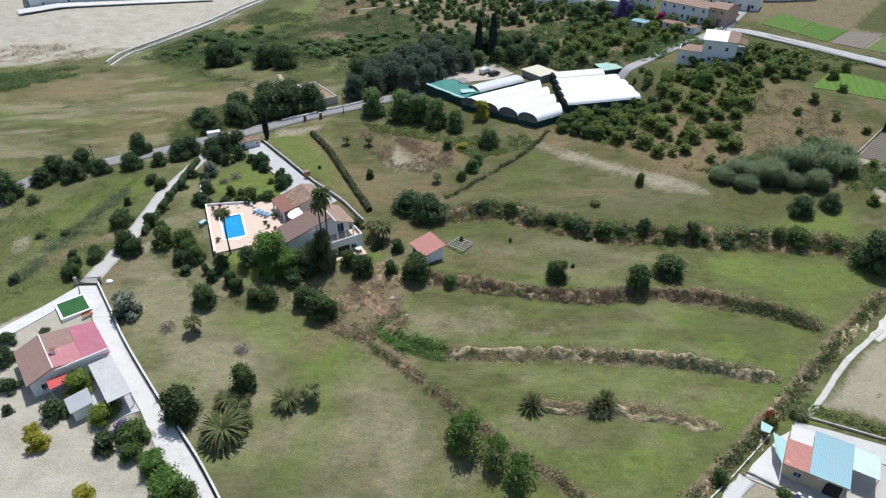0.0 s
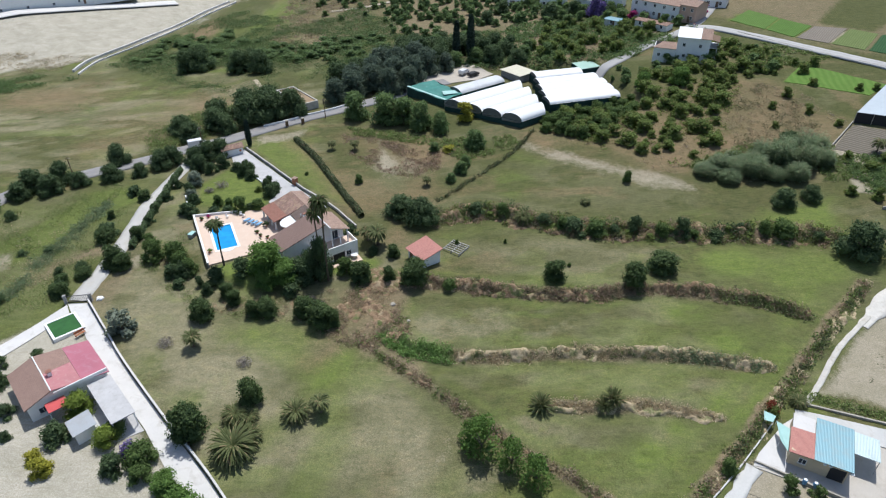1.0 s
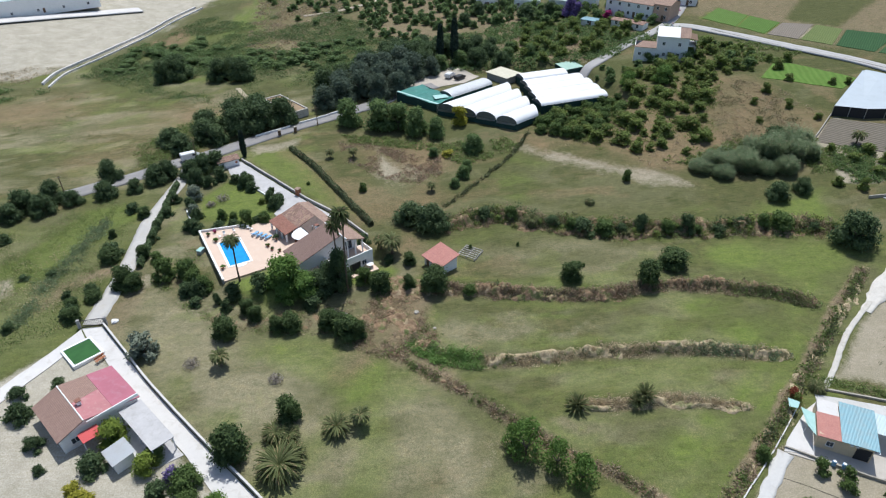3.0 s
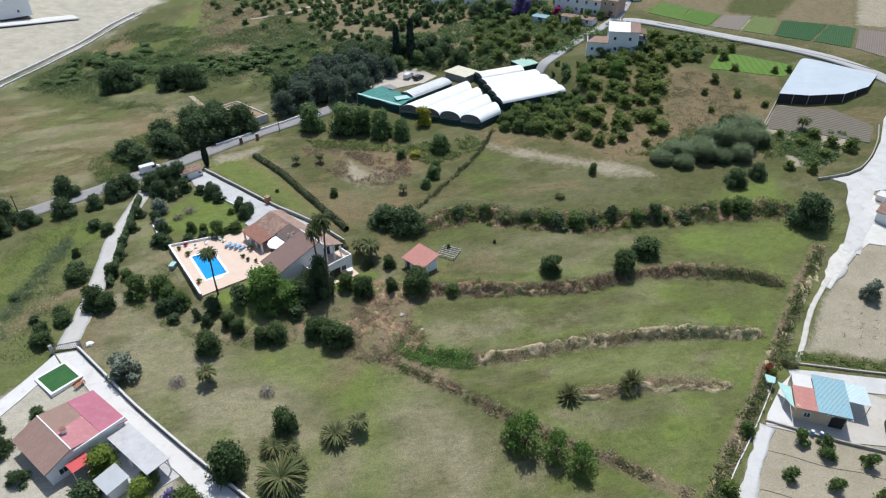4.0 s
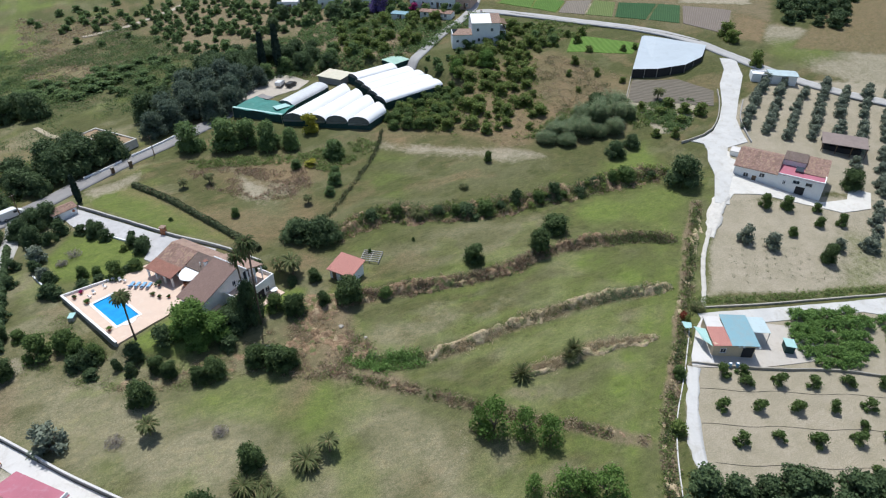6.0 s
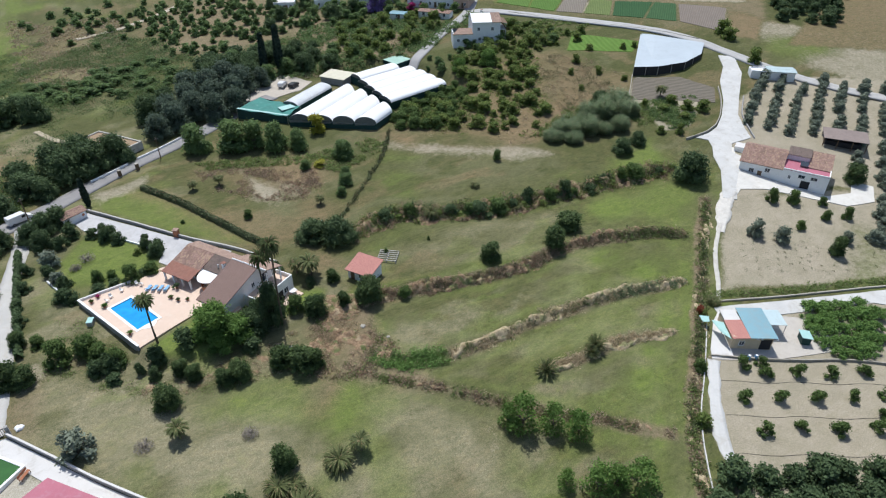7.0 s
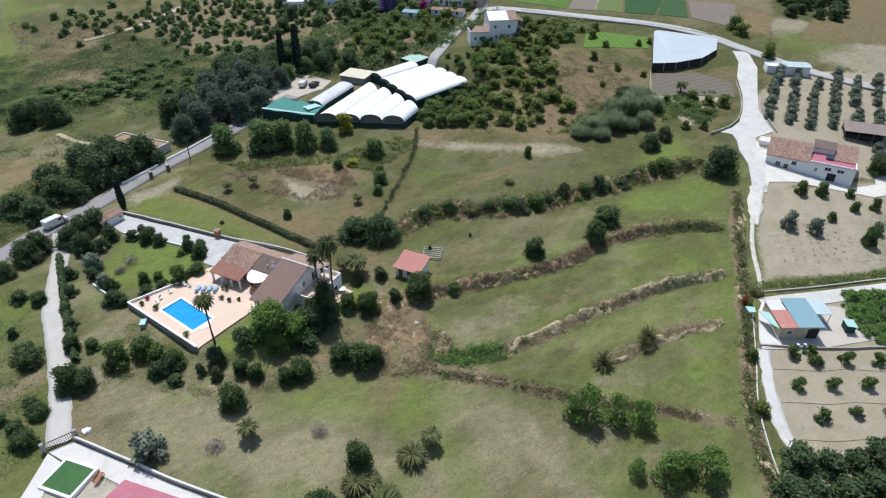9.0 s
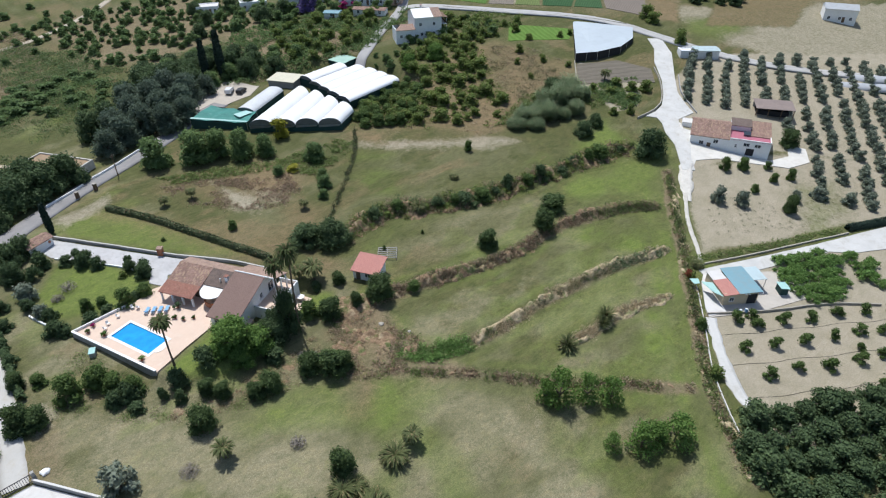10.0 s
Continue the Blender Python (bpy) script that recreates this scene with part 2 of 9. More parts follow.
# ---- small building helpers ----
def thing(name, label, category, at=(0, 0, 0), yaw=0.0, group="", kind="", scale=1.0):
    ob = new(name)
    ob.empty_display_size = 0.3
    ob.matrix_basis = Matrix.LocRotScale(at, Euler((0, 0, yaw)), (scale,) * 3)
    return tagged(ob, label, category, group, kind)


def finish(name, bm, mats):
    bmesh.ops.recalc_face_normals(bm, faces=bm.faces)
    me = bpy.data.meshes.new(name)
    bm.to_mesh(me)
    bm.free()
    for m in mats if isinstance(mats, (list, tuple)) else (mats,):
        me.materials.append(m)
    return me


def part(name, bm, mats, parent, label=""):
    ob = new(name, finish(name, bm, mats))
    ob.parent = parent
    return tagged(ob, label) if label else ob


def solo(name, bm, mats, label, category, kind="", group=""):
    return tagged(new(name, finish(name, bm, mats)), label, category, group, kind)


def box(bm, x0, y0, z0, x1, y1, z1, mi=0, bev=0.0):
    r = bmesh.ops.create_cube(bm, size=1.0, matrix=Matrix.Translation(((x0 + x1) / 2, (y0 + y1) / 2, (z0 + z1) / 2)) @ Matrix.Diagonal((abs(x1 - x0), abs(y1 - y0), abs(z1 - z0), 1)))
    vs = r["verts"]
    fs = {f for v in vs for f in v.link_faces}
    for f in fs:
        f.material_index = mi
    if bev:
        es = {e for v in vs for e in v.link_edges}
        bmesh.ops.bevel(bm, geom=list(es), offset=bev, segments=1, affect="EDGES")
    return bm


def prism(bm, poly, z0, z1, mi=0):
    """poly: (x, y) round; z0 and z1 numbers, or functions of x, y."""
    f0 = z0 if callable(z0) else (lambda x, y: z0)
    f1 = z1 if callable(z1) else (lambda x, y: z1)
    lo = [bm.verts.new((x, y, f0(x, y))) for x, y in poly]
    hi = [bm.verts.new((x, y, f1(x, y))) for x, y in poly]
    fs = [bm.faces.new(lo[::-1]), bm.faces.new(hi)]
    for i in range(len(poly)):
        j = (i + 1) % len(poly)
        fs.append(bm.faces.new((lo[i], lo[j], hi[j], hi[i])))
    for f in fs:
        f.material_index = mi
    return bm


def slab(bm, pts, thick, mi=0):
    """A roof slope: its upper corners in order, and its thickness straight down."""
    hi = [bm.verts.new(p) for p in pts]
    lo = [bm.verts.new((p[0], p[1], p[2] - thick)) for p in pts]
    fs = [bm.faces.new(hi), bm.faces.new(lo[::-1])]
    for i in range(len(pts)):
        j = (i + 1) % len(pts)
        fs.append(bm.faces.new((hi[i], lo[i], lo[j], hi[j])))
    for f in fs:
        f.material_index = mi
    return bm


def tube(bm, pts, radii, sides=6, mi=0):
    rings = []
    for i, p in enumerate(pts):
        a, b = Vector(pts[max(0, i - 1)]), Vector(pts[min(len(pts) - 1, i + 1)])
        d = (b - a).normalized()
        u = d.orthogonal().normalized()
        v = d.cross(u)
        r = radii[i] if isinstance(radii, (list, tuple)) else radii
        rings.append([bm.verts.new(Vector(p) + r * (math.cos(6.2832 * k / sides) * u + math.sin(6.2832 * k / sides) * v)) for k in range(sides)])
    for q, w in zip(rings, rings[1:]):
        for k in range(sides):
            bm.faces.new((q[k], q[(k + 1) % sides], w[(k + 1) % sides], w[k])).material_index = mi
    bm.faces.new(rings[0][::-1]).material_index = mi
    bm.faces.new(rings[-1]).material_index = mi
    return bm


def B():
    return bmesh.new()


def spline(pts, step=2.0):
    """Smooth way through plan points."""
    p = [Vector((*q, 0)) for q in pts]
    p = [2 * p[0] - p[1], *p, 2 * p[-1] - p[-2]]
    out = []
    for a, b, c, d in zip(p, p[1:], p[2:], p[3:]):
        n = max(1, int((c - b).length / step))
        for i in range(n):
            t = i / n
            q = 0.5 * (2 * b + (c - a) * t + (2 * a - 5 * b + 4 * c - d) * t * t + (3 * b - a - 3 * c + d) * t ** 3)
            out.append((q.x, q.y))
    return out + [tuple(pts[-1])]


# ---- lie of the land ----
def clampsoft(v, lo, hi, w=12.0):
    return v - w * np.logaddexp(0, (v - hi) / w) + w * np.logaddexp(0, (lo - v) / w)


# terrace banks: plan line from west to east, and the height of the step
BANKS = {
    "A": ([(-2, 117), (1, 118), (12, 119.5), (21, 115), (37, 110), (52, 108), (72, 106), (83, 104)], 1.5),
    "B": ([(-8, 98), (-3, 97), (5, 95), (18, 92), (30, 91), (38, 92), (50, 90), (60, 86.5), (66, 83)], 1.5),
    "C": ([(-12, 85), (-6, 80), (-1, 78), (8, 77), (23, 77), (38, 75.5), (54, 72)], 1.3),
    "D": ([(14.6, 66.8), (18, 66.2), (23, 66), (29, 66), (41.4, 63)], 0.9),
    "E": ([(-16, 84), (-12, 79), (-6, 74), (1, 67), (8, 60), (15, 55), (24, 47)], 0.9),
}


# levelled ground: outline, height, width of its slope
PADS = [([(-45.2, 103.2), (-42, 100.6), (-36, 98.4), (-30, 99.4), (-27.6, 103.6), (-33.8, 109), (-40, 108)], 0.15, 2.2),
        ([(-44, 106), (-34, 110), (-30, 106), (-24, 118), (-32, 130), (-42, 126), (-50, 120)], 0.05, 3.0),
        ([(-27, 100.6), (-16, 104.6), (-14, 107), (-17, 111), (-24, 106)], -1.5, 2.0),
        ([(4, 172), (30, 156), (62, 172), (54, 202), (28, 208), (-4, 198)], 3.9, 6.0)]


def ground_z(x, y):
    x, y = np.asarray(x, float), np.asarray(y, float)
    a, b = clampsoft(x, -110, 170) / 100, clampsoft(y, 30, 240) / 100 - 1.2
    z = 0.468 + 2.273 * a + 6.278 * b + 1.07 * a * a + 4.911 * a * b - 2.816 * b * b
    for pts, h in BANKS.values():
        px, py = zip(*pts)
        d = (y - np.interp(x, px, py)) * (0.72 if h == 0.9 and px[0] < 0 else 0.95)
        ends = 1 / (1 + np.exp(-(x - px[0] - 1.5) / 0.8)) / (1 + np.exp((x - px[-1] + 1.5) / 0.8))
        z = z + h * ends * 0.5 * np.tanh(d / 0.75) * np.clip(1 - np.abs(d) / 8, 0, 1)
    shape = np.shape(z)
    for poly, level, soft in PADS:
        m = np.clip(1 + inside(np.atleast_1d(x), np.atleast_1d(y), poly) / soft, 0, 1).reshape(shape)
        z = z + (level - z) * m * m * (3 - 2 * m)
    return z


def lattice(x, y, seed=0):
    """Smooth value noise over the plan, 0 to 1."""
    xi, yi = np.floor(x), np.floor(y)
    fx, fy = x - xi, y - yi
    fx, fy = fx * fx * (3 - 2 * fx), fy * fy * (3 - 2 * fy)

    def h(i, j):
        s = np.sin(i * 127.1 + j * 311.7 + seed * 74.7) * 43758.5453
        return s - np.floor(s)
    return (h(xi, yi) * (1 - fx) + h(xi + 1, yi) * fx) * (1 - fy) + (h(xi, yi + 1) * (1 - fx) + h(xi + 1, yi + 1) * fx) * fy


def cloud(x, y, size, seed=0):
    return sum(lattice(x / size * 2 ** k, y / size * 2 ** k, seed + k) * 0.5 ** (k + 1) for k in range(4)) / 0.9375


def inside(x, y, poly):
    """Signed distance to a plan polygon, positive inside."""
    d2, odd = np.full(x.shape, 1e12), np.zeros(x.shape, bool)
    for (ax, ay), (bx, by) in zip(poly, poly[1:] + poly[:1]):
        ex, ey = bx - ax, by - ay
        t = np.clip(((x - ax) * ex + (y - ay) * ey) / (ex * ex + ey * ey + 1e-9), 0, 1)
        d2 = np.minimum(d2, (x - ax - t * ex) ** 2 + (y - ay - t * ey) ** 2)
        odd ^= ((ay > y) != (by > y)) & (x < ex * (y - ay) / (ey + 1e-12) + ax)
    return np.where(odd, 1, -1) * np.sqrt(d2)


def near_line(x, y, pts):
    d2 = np.full(x.shape, 1e12)
    for (ax, ay), (bx, by) in zip(pts, pts[1:]):
        ex, ey = bx - ax, by - ay
        t = np.clip(((x - ax) * ex + (y - ay) * ey) / (ex * ex + ey * ey + 1e-9), 0, 1)
        d2 = np.minimum(d2, (x - ax - t * ex) ** 2 + (y - ay - t * ey) ** 2)
    return np.sqrt(d2)


def stepped(lo, hi, step, end):
    core = list(np.arange(lo, hi, step))
    up, s = [core[-1]], step
    while up[-1] < end:
        s *= 1.055
        up.append(up[-1] + s)
    down, s = [core[0]], step
    while down[-1] > -end:
        s *= 1.055
        down.append(down[-1] - s)
    return np.array(down[:0:-1] + core + up[1:])


# what grows where: plan outline, tint, weight, softness of the edge
SOIL_E = [(54, 60), (108, 43), (150, 15), (130, -30), (60, -5), (24, 34), (31, 44), (42, 55)]
OLIVE_SOIL = [(86, 88), (98, 84), (116, 79), (150, 40), (210, 30), (260, 70), (190, 104), (152, 128), (127, 120), (106, 104)]
FIELD_E = [(87, 88.4), (77, 81.2), (67, 74), (58, 66.4), (108, 47), (160, 20), (170, 30), (116, 77)]
GARDEN_W = [(-92, 72), (-76, 86), (-71, 90), (-66, 91), (-58, 78), (-48, 66), (-36, 54), (-31, 49), (-36, 10), (-110, 10), (-110, 60)]
BED_W = [(113, 148), (126, 136), (120, 125), (104, 117), (96, 119), (100, 138)]
HILL = [(27, 156), (47, 139), (64, 127), (88, 122), (98, 133), (112, 150), (104, 176), (92, 184), (62, 176), (36, 163)]
BURN = [(-24, 163), (-10, 158), (2, 147), (2, 140), (-6, 136), (-14, 142), (-22, 152)]
BURN_RED = [(-14, 158), (-2, 152), (6, 150), (6, 142), (-2, 142), (-8, 148)]
TOP_STRIP = [(22, 153), (40, 143), (63, 127), (63, 123), (46, 133), (30, 143)]
SAND_W = [(-330, 205), (-200, 235), (-150, 246), (-133, 252), (-122, 277), (-110, 305), (-98, 340), (-80, 420), (-330, 600), (-700, 400)]
MEADOW_W = [(-160, 160), (-90, 152), (-70, 160), (-52, 176), (-50, 200), (-62, 222), (-90, 226), (-125, 228), (-190, 195)]
LAWN_HOUSE = [(-51, 146), (-43, 141), (-38, 131), (-40, 126), (-48, 126), (-55, 129), (-57, 139)]
LAWN_SOUTH = [(-44, 103), (-38, 105.5), (-33, 108), (-30, 103), (-36, 97), (-43, 100)]
LAWN_EAST = [(-22, 105), (-15, 106), (-12, 104), (-16, 99), (-22, 101)]
LAWN_NORTH = [(-47, 162), (-37, 161), (-26, 140), (-16, 122), (-21, 125), (-34, 139), (-46, 156)]
LAWN_FAR = [(107, 175.4), (118, 186.2), (133.1, 167.7), (125.2, 162.6)]
CROPS = [("lush", 1.0, LAWN_FAR),
         ("lush", 0.9, [(114, 232), (127, 208), (137, 215), (126, 240)]), ("bare", 0.6, [(127.5, 207.5), (141.4, 192), (152, 203), (137.6, 214.6)]),
         ("crop", 1.0, [(142.4, 191.4), (150, 183), (165, 193.5), (153.4, 202)]), ("crop", 0.85, [(151, 182.4), (158.5, 174), (172, 187.5), (166, 193)]),
         ("bare", 0.7, [(160, 173), (166, 158), (187, 175), (173, 187)]), ("rust", 0.8, [(167, 157), (171, 147), (190, 160), (188, 174)]),
         ("dark", 0.9, [(140, 218), (152, 205), (186, 230), (170, 250)]), ("bare", 0.7, [(174, 190), (200, 176), (230, 200), (200, 220)]),
         ("dark", 0.9, [(192, 160), (204, 146), (260, 170), (240, 200)]), ("rust", 0.6, [(178, 140), (214, 120), (300, 150), (240, 168)]), ("bare", 0.6, [(175, 110), (240, 70), (330, 100), (240, 130)])]
ORCHARD_FAR = [(-14, 262), (8, 247), (30, 254), (56, 250), (70, 282), (40, 330), (0, 345), (-16, 330)]
JUNK = [(-14, 100), (-6, 98), (-8, 90), (-6, 83), (-14, 80), (-22, 84), (-24, 90), (-18, 95)]
SLOPE_N = [(-22, 118), (-14, 120), (-4, 124), (2, 130), (-2, 138), (-12, 134), (-22, 142), (-34, 158), (-38, 160), (-26, 138)]
YARD_DRY = [(-58, 100), (-46, 100), (-34, 92), (-26, 88), (-20, 78), (-30, 72), (-50, 78), (-62, 92)]


# drifts of green, dead and trodden growth: tint, weight, softness, raggedness, outline
DRIFTS = [
    ("lush", 1.00, 2.5, 2.5, [(-16, 77), (-21, 77), (-24, 75), (-25, 72), (-24, 70), (-22, 70), (-20, 71), (-17, 71), (-17, 74), (-13, 77), (-11, 77), (-14, 78)]),
    ("lush", 0.60, 3, 3, [(-27, 67), (-30, 65), (-30, 62), (-29, 61), (-26, 63), (-24, 65), (-26, 68)]),
    ("lush", 0.65, 3, 3, [(-40, 87), (-34, 88), (-25, 86), (-19, 85), (-22, 83), (-26, 80), (-28, 83), (-32, 84), (-37, 82), (-40, 82)]),
    ("dry", 0.95, 2.5, 3, [(-42, 75), (-37, 74), (-33, 72), (-33, 70), (-36, 70), (-42, 72)]),
    ("dry", 0.90, 2, 2, [(-28, 73), (-25, 72), (-26, 69), (-29, 68)]),
    ("rust", 0.55, 2.5, 2, [(-26, 79), (-22, 80), (-19, 82), (-19, 80), (-23, 76), (-26, 76)]),
    ("dry", 0.75, 6, 4, [(-15, 75), (-9, 74), (-3, 70), (0, 63), (-1, 59), (-4, 56), (-9, 55), (-12, 55), (-20, 57), (-22, 61), (-18, 67)]),
    ("dry", 1.00, 2, 2, [(-10, 65), (-7, 63), (-8, 60), (-10, 61)]),
    ("bare", 0.50, 2.5, 2, [(0, 64), (0, 60), (-2, 57), (-5, 55), (-8, 54), (-10, 54), (-6, 56), (-3, 59)]),
    ("lush", 0.50, 3, 3, [(-1, 57), (1, 56), (-1, 51), (-8, 53), (-5, 55)]),
    ("lush", 0.85, 3, 3, [(-11, 87), (-6, 91), (0, 92), (-4, 90), (-8, 87), (-7, 81), (-9, 83)]),
    ("lush", 0.80, 4, 3, [(37, 82), (43, 82), (40, 78), (37, 79)]),
    ("lush", 0.70, 4, 3, [(-3, 111), (2, 114), (7, 115), (14, 115), (8, 112), (4, 108), (1, 102), (-1, 112)]),
    ("dry", 0.60, 5, 4, [(17, 111), (32, 109), (36, 101), (24, 104), (15, 106)]),
    ("fawn", 0.90, 2.5, 2.5, [(-10, 96), (-6, 96), (-7, 93), (-9, 89), (-8, 82), (-6, 77), (-5, 74), (-8, 76), (-12, 82), (-14, 80), (-15, 87), (-20, 87), (-17, 93), (-14, 95)]),
    ("rust", 0.65, 2, 1.5, [(-17, 130), (-10, 128), (-10, 118), (-12, 110), (-6, 108), (-5, 111), (-9, 119), (-9, 126), (-16, 130)]),
    ("bare", 0.60, 2.5, 2.5, [(24, 153), (30, 151), (37, 144), (46, 137), (56, 132), (62, 126), (61, 123), (50, 127), (40, 135), (30, 141), (22, 149)]),
    ("lush", 0.60, 3, 3, [(22, 149), (30, 140), (24, 138), (19, 141), (15, 138), (18, 145)]),
    ("rust", 0.95, 4, 4, [(67, 147), (78, 153), (91, 152), (86, 140), (73, 137), (66, 133), (59, 132), (51, 140), (45, 147), (35, 153), (26, 156), (29, 148)]),
    ("bare", 0.75, 3, 3, [(-13, 158), (-10, 149), (-6, 143), (-8, 136), (-15, 141)]),
    ("rust", 1.00, 3, 3, [(-11, 157), (-1, 159), (7, 150), (1, 142), (-5, 143), (-8, 149)]),
    ("rust", 0.60, 5, 6, [(-90, 176), (-83, 185), (-77, 178), (-78, 164), (-86, 165)]),
    ("lush", 0.85, 6, 6, [(-85, 300), (-61, 308), (-55, 284), (-56, 250), (-69, 262), (-87, 279)]),
    ("dry", 0.70, 6, 6, [(-55, 275), (-46, 309), (-26, 308), (-25, 272), (-38, 252), (-54, 249)]),
    ("rust", 0.80, 3, 3, [(-109, 285), (-92, 325), (-88, 312), (-89, 289), (-104, 271)]),
    ("bare", 0.60, 2, 2, [(-47, 165), (-38, 167), (-34, 169), (-35, 164), (-46, 159)]),
    ("fawn", 0.85, 4, 5, [(34, 262), (56, 256), (70, 240), (68, 215), (61, 205), (48, 209), (33, 214), (29, 232)]),
    ("fawn", 0.7, 6, 6, [(112, 240), (128, 206), (150, 180), (166, 160), (176, 148), (216, 141), (262, 112), (340, 150), (300, 240), (180, 290), (130, 290)]),
    ("bare", 0.6, 5, 6, [(174, 168), (201, 156), (216, 141), (255, 130), (267, 106), (191, 78), (176, 100), (170, 116), (170, 137)]),
    ("lush", 0.7, 4, 4, [(180, 150), (197, 134), (187, 127), (163, 132), (165, 140)]),
    ("dry", 0.85, 6, 5, [(-66, 92), (-58, 96), (-46, 88), (-40, 80), (-32, 80), (-30, 74), (-40, 68), (-50, 76), (-60, 86)]),
    ("lush", 0.95, 2.5, 3, [(-93, 114), (-88, 123), (-82, 138), (-72, 140), (-68, 132), (-73, 124), (-78, 115), (-84, 108), (-89, 104)]),
    ("dry", 0.75, 2, 3, [(-82, 98), (-80, 113), (-77, 129), (-75, 132), (-77, 114), (-79, 103), (-79, 95)]),
    ("fawn", 0.85, 1.5, 1.5, [(-80, 102), (-78, 110), (-70, 114), (-68, 111), (-75, 106), (-79, 99)]),
    ("bare", 0.6, 1.5, 2, [(-91, 112), (-88, 112), (-86, 106), (-88, 105)]),
    ("bare", 0.55, 1.2, 1, [(-65, 105), (-62, 111), (-60, 108), (-60, 105), (-64, 103)]),
]


def plant_cover(x, y):
    """Weights over the plan: two sets of four."""
    n1, n2, n3 = cloud(x, y, 9, 1), cloud(x, y, 30, 5), cloud(x, y, 4, 9)
    w = {k: np.zeros(x.shape) for k in ("lush", "bare", "rust", "pale", "dry", "crop", "dark", "fawn")}

    def zone(key, poly, amount, soft=1.5, rag=3.0):
        d = inside(x, y, poly) + (n1 - 0.5) * 2 * rag + (n3 - 0.5) * rag
        m = np.clip(d / soft * 0.5 + 0.5, 0, 1) * amount
        w[key] = np.maximum(w[key], m)
        return m

    # the terraces: dry and green in drifts that run with the contours, greener towards the eastern side
    def drift(size, seed, level, top, hard=8.0, run=2.2):
        return np.clip((cloud(x / run, y, size, seed) - level) * hard, 0, 1) * top

    east = np.clip((x + 8) / 16, 0, 1)
    up = np.clip((y - 100) / 14, 0, 1) * np.clip((x + 34) / 10, 0, 1)
    low = east * np.clip((104 - y) / 8, 0, 1)
    w["dry"] = np.maximum(drift(9, 5, 0.5, 0.7), drift(3.5, 1, 0.53, 0.6)) * (1 - 0.25 * east)
    w["lush"] = np.maximum(drift(8, 14, 0.54, 0.5), drift(3, 17, 0.57, 0.45)) * (1 - 0.6 * up)
    w["lush"] = np.maximum(w["lush"], low * drift(4, 33, 0.53, 0.5, 5.0, 3.0))
    w["dark"] = np.maximum(drift(6, 23, 0.5, 0.55), up * np.maximum(drift(5, 27, 0.42, 0.85), 0.5))
    w["rust"] = np.maximum(drift(5, 31, 0.6, 0.4) * (1 - 0.5 * low), up * drift(6, 29, 0.54, 0.5))
    for pts, h in BANKS.values():
        d = near_line(x, y, pts)
        w["lush"] = np.maximum(w["lush"], np.clip(1 - np.abs(d - 2.6) / 2.0, 0, 1) * (0.25 + 0.5 * n1))
        w["fawn"] = np.maximum(w["fawn"], np.clip(1.5 + (n3 - 0.5) * 1.4 - d, 0, 1) * 0.75)
    d = near_line(x, y, [(80, 90), (66, 79), (52, 67), (38, 55), (26, 44), (16, 31)])
    w["lush"] = np.maximum(w["lush"], np.clip(1 - np.abs(d - 5.5) / 4.5, 0, 1) * 0.8 * (0.4 + n1))
    w["fawn"] = np.maximum(w["fawn"], np.clip((1.5 + 2 * (n3 - 0.5) - d), 0, 1))
    d = near_line(x, y, [(-34, 84), (-28, 80), (-22, 75), (-18, 78), (-19, 70), (-18, 62), (-22, 54)])
    w["lush"] = np.maximum(w["lush"], np.clip(1.5 - d / 3.0, 0, 1) * (0.5 + 0.6 * n1))
    for k, (x0, y0, r, key) in enumerate(((-36, 76, 6, "dry"), (-46, 84, 6, "dry"), (-54, 92, 5, "dry"), (-24, 60, 6, "dry"), (-12, 52, 7, "dry"), (-8, 66, 5, "dry"), (-30, 86, 4, "lush"), (-40, 72, 4, "lush"), (-50, 80, 4, "lush"), (-12, 74, 5, "lush"), (10, 84, 5, "dry"), (30, 82, 6, "dry"), (44, 86, 5, "lush"), (50, 78, 5, "lush"), (16, 103, 6, "dry"), (34, 100, 6, "dry"), (58, 98, 7, "lush"), (66, 92, 6, "lush"), (30, 70, 5, "dry"), (16, 72, 4, "dry"), (28, 58, 5, "lush"), (34, 62, 4, "lush"), (20, 130, 7, "lush"), (44, 118, 6, "dry"), (34, 128, 6, "dry"), (56, 114, 5, "lush"), (14, 126, 5, "dry"))):
        e = np.hypot((x - x0) / 1.5, y - y0) / r + (n1 - 0.5) * 1.6
        w[key] = np.maximum(w[key], np.clip(1.15 - e, 0, 1) * (0.95 if key == "lush" else 0.6))
    zone("dry", YARD_DRY, 0.85, 6, 6)
    zone("dry", [(-60, 92), (-40, 92), (-24, 82), (-20, 66), (-28, 52), (-44, 68), (-58, 86)], 0.95, 5, 6)
    zone("dry", [(-68, 140), (-69, 96), (-92, 82), (-112, 94), (-108, 120), (-96, 134)], 0.6, 4, 9)
    zone("dry", [(-63, 146), (-63, 98), (-55, 96), (-54, 122), (-58, 138)], 0.7, 3, 4)
    zone("dry", [(-16, 72), (-8, 70), (-4, 62), (-6, 48), (-20, 40), (-32, 50), (-26, 62)], 0.6, 8, 5)
    zone("dry", [(30, 140), (62, 123), (56, 116), (24, 124), (14, 136)], 0.55, 6, 5)
    for key, a, soft, rag, poly in DRIFTS:
        m = zone(key, poly, a, soft, rag)
        for k in w:
            if k != key:
                w[k] *= 1 - 0.8 * m
    m = zone("lush", [(74, 104), (84, 100), (82, 91), (70, 84), (60, 92), (50, 97), (62, 103)], 0.75, 5, 4)
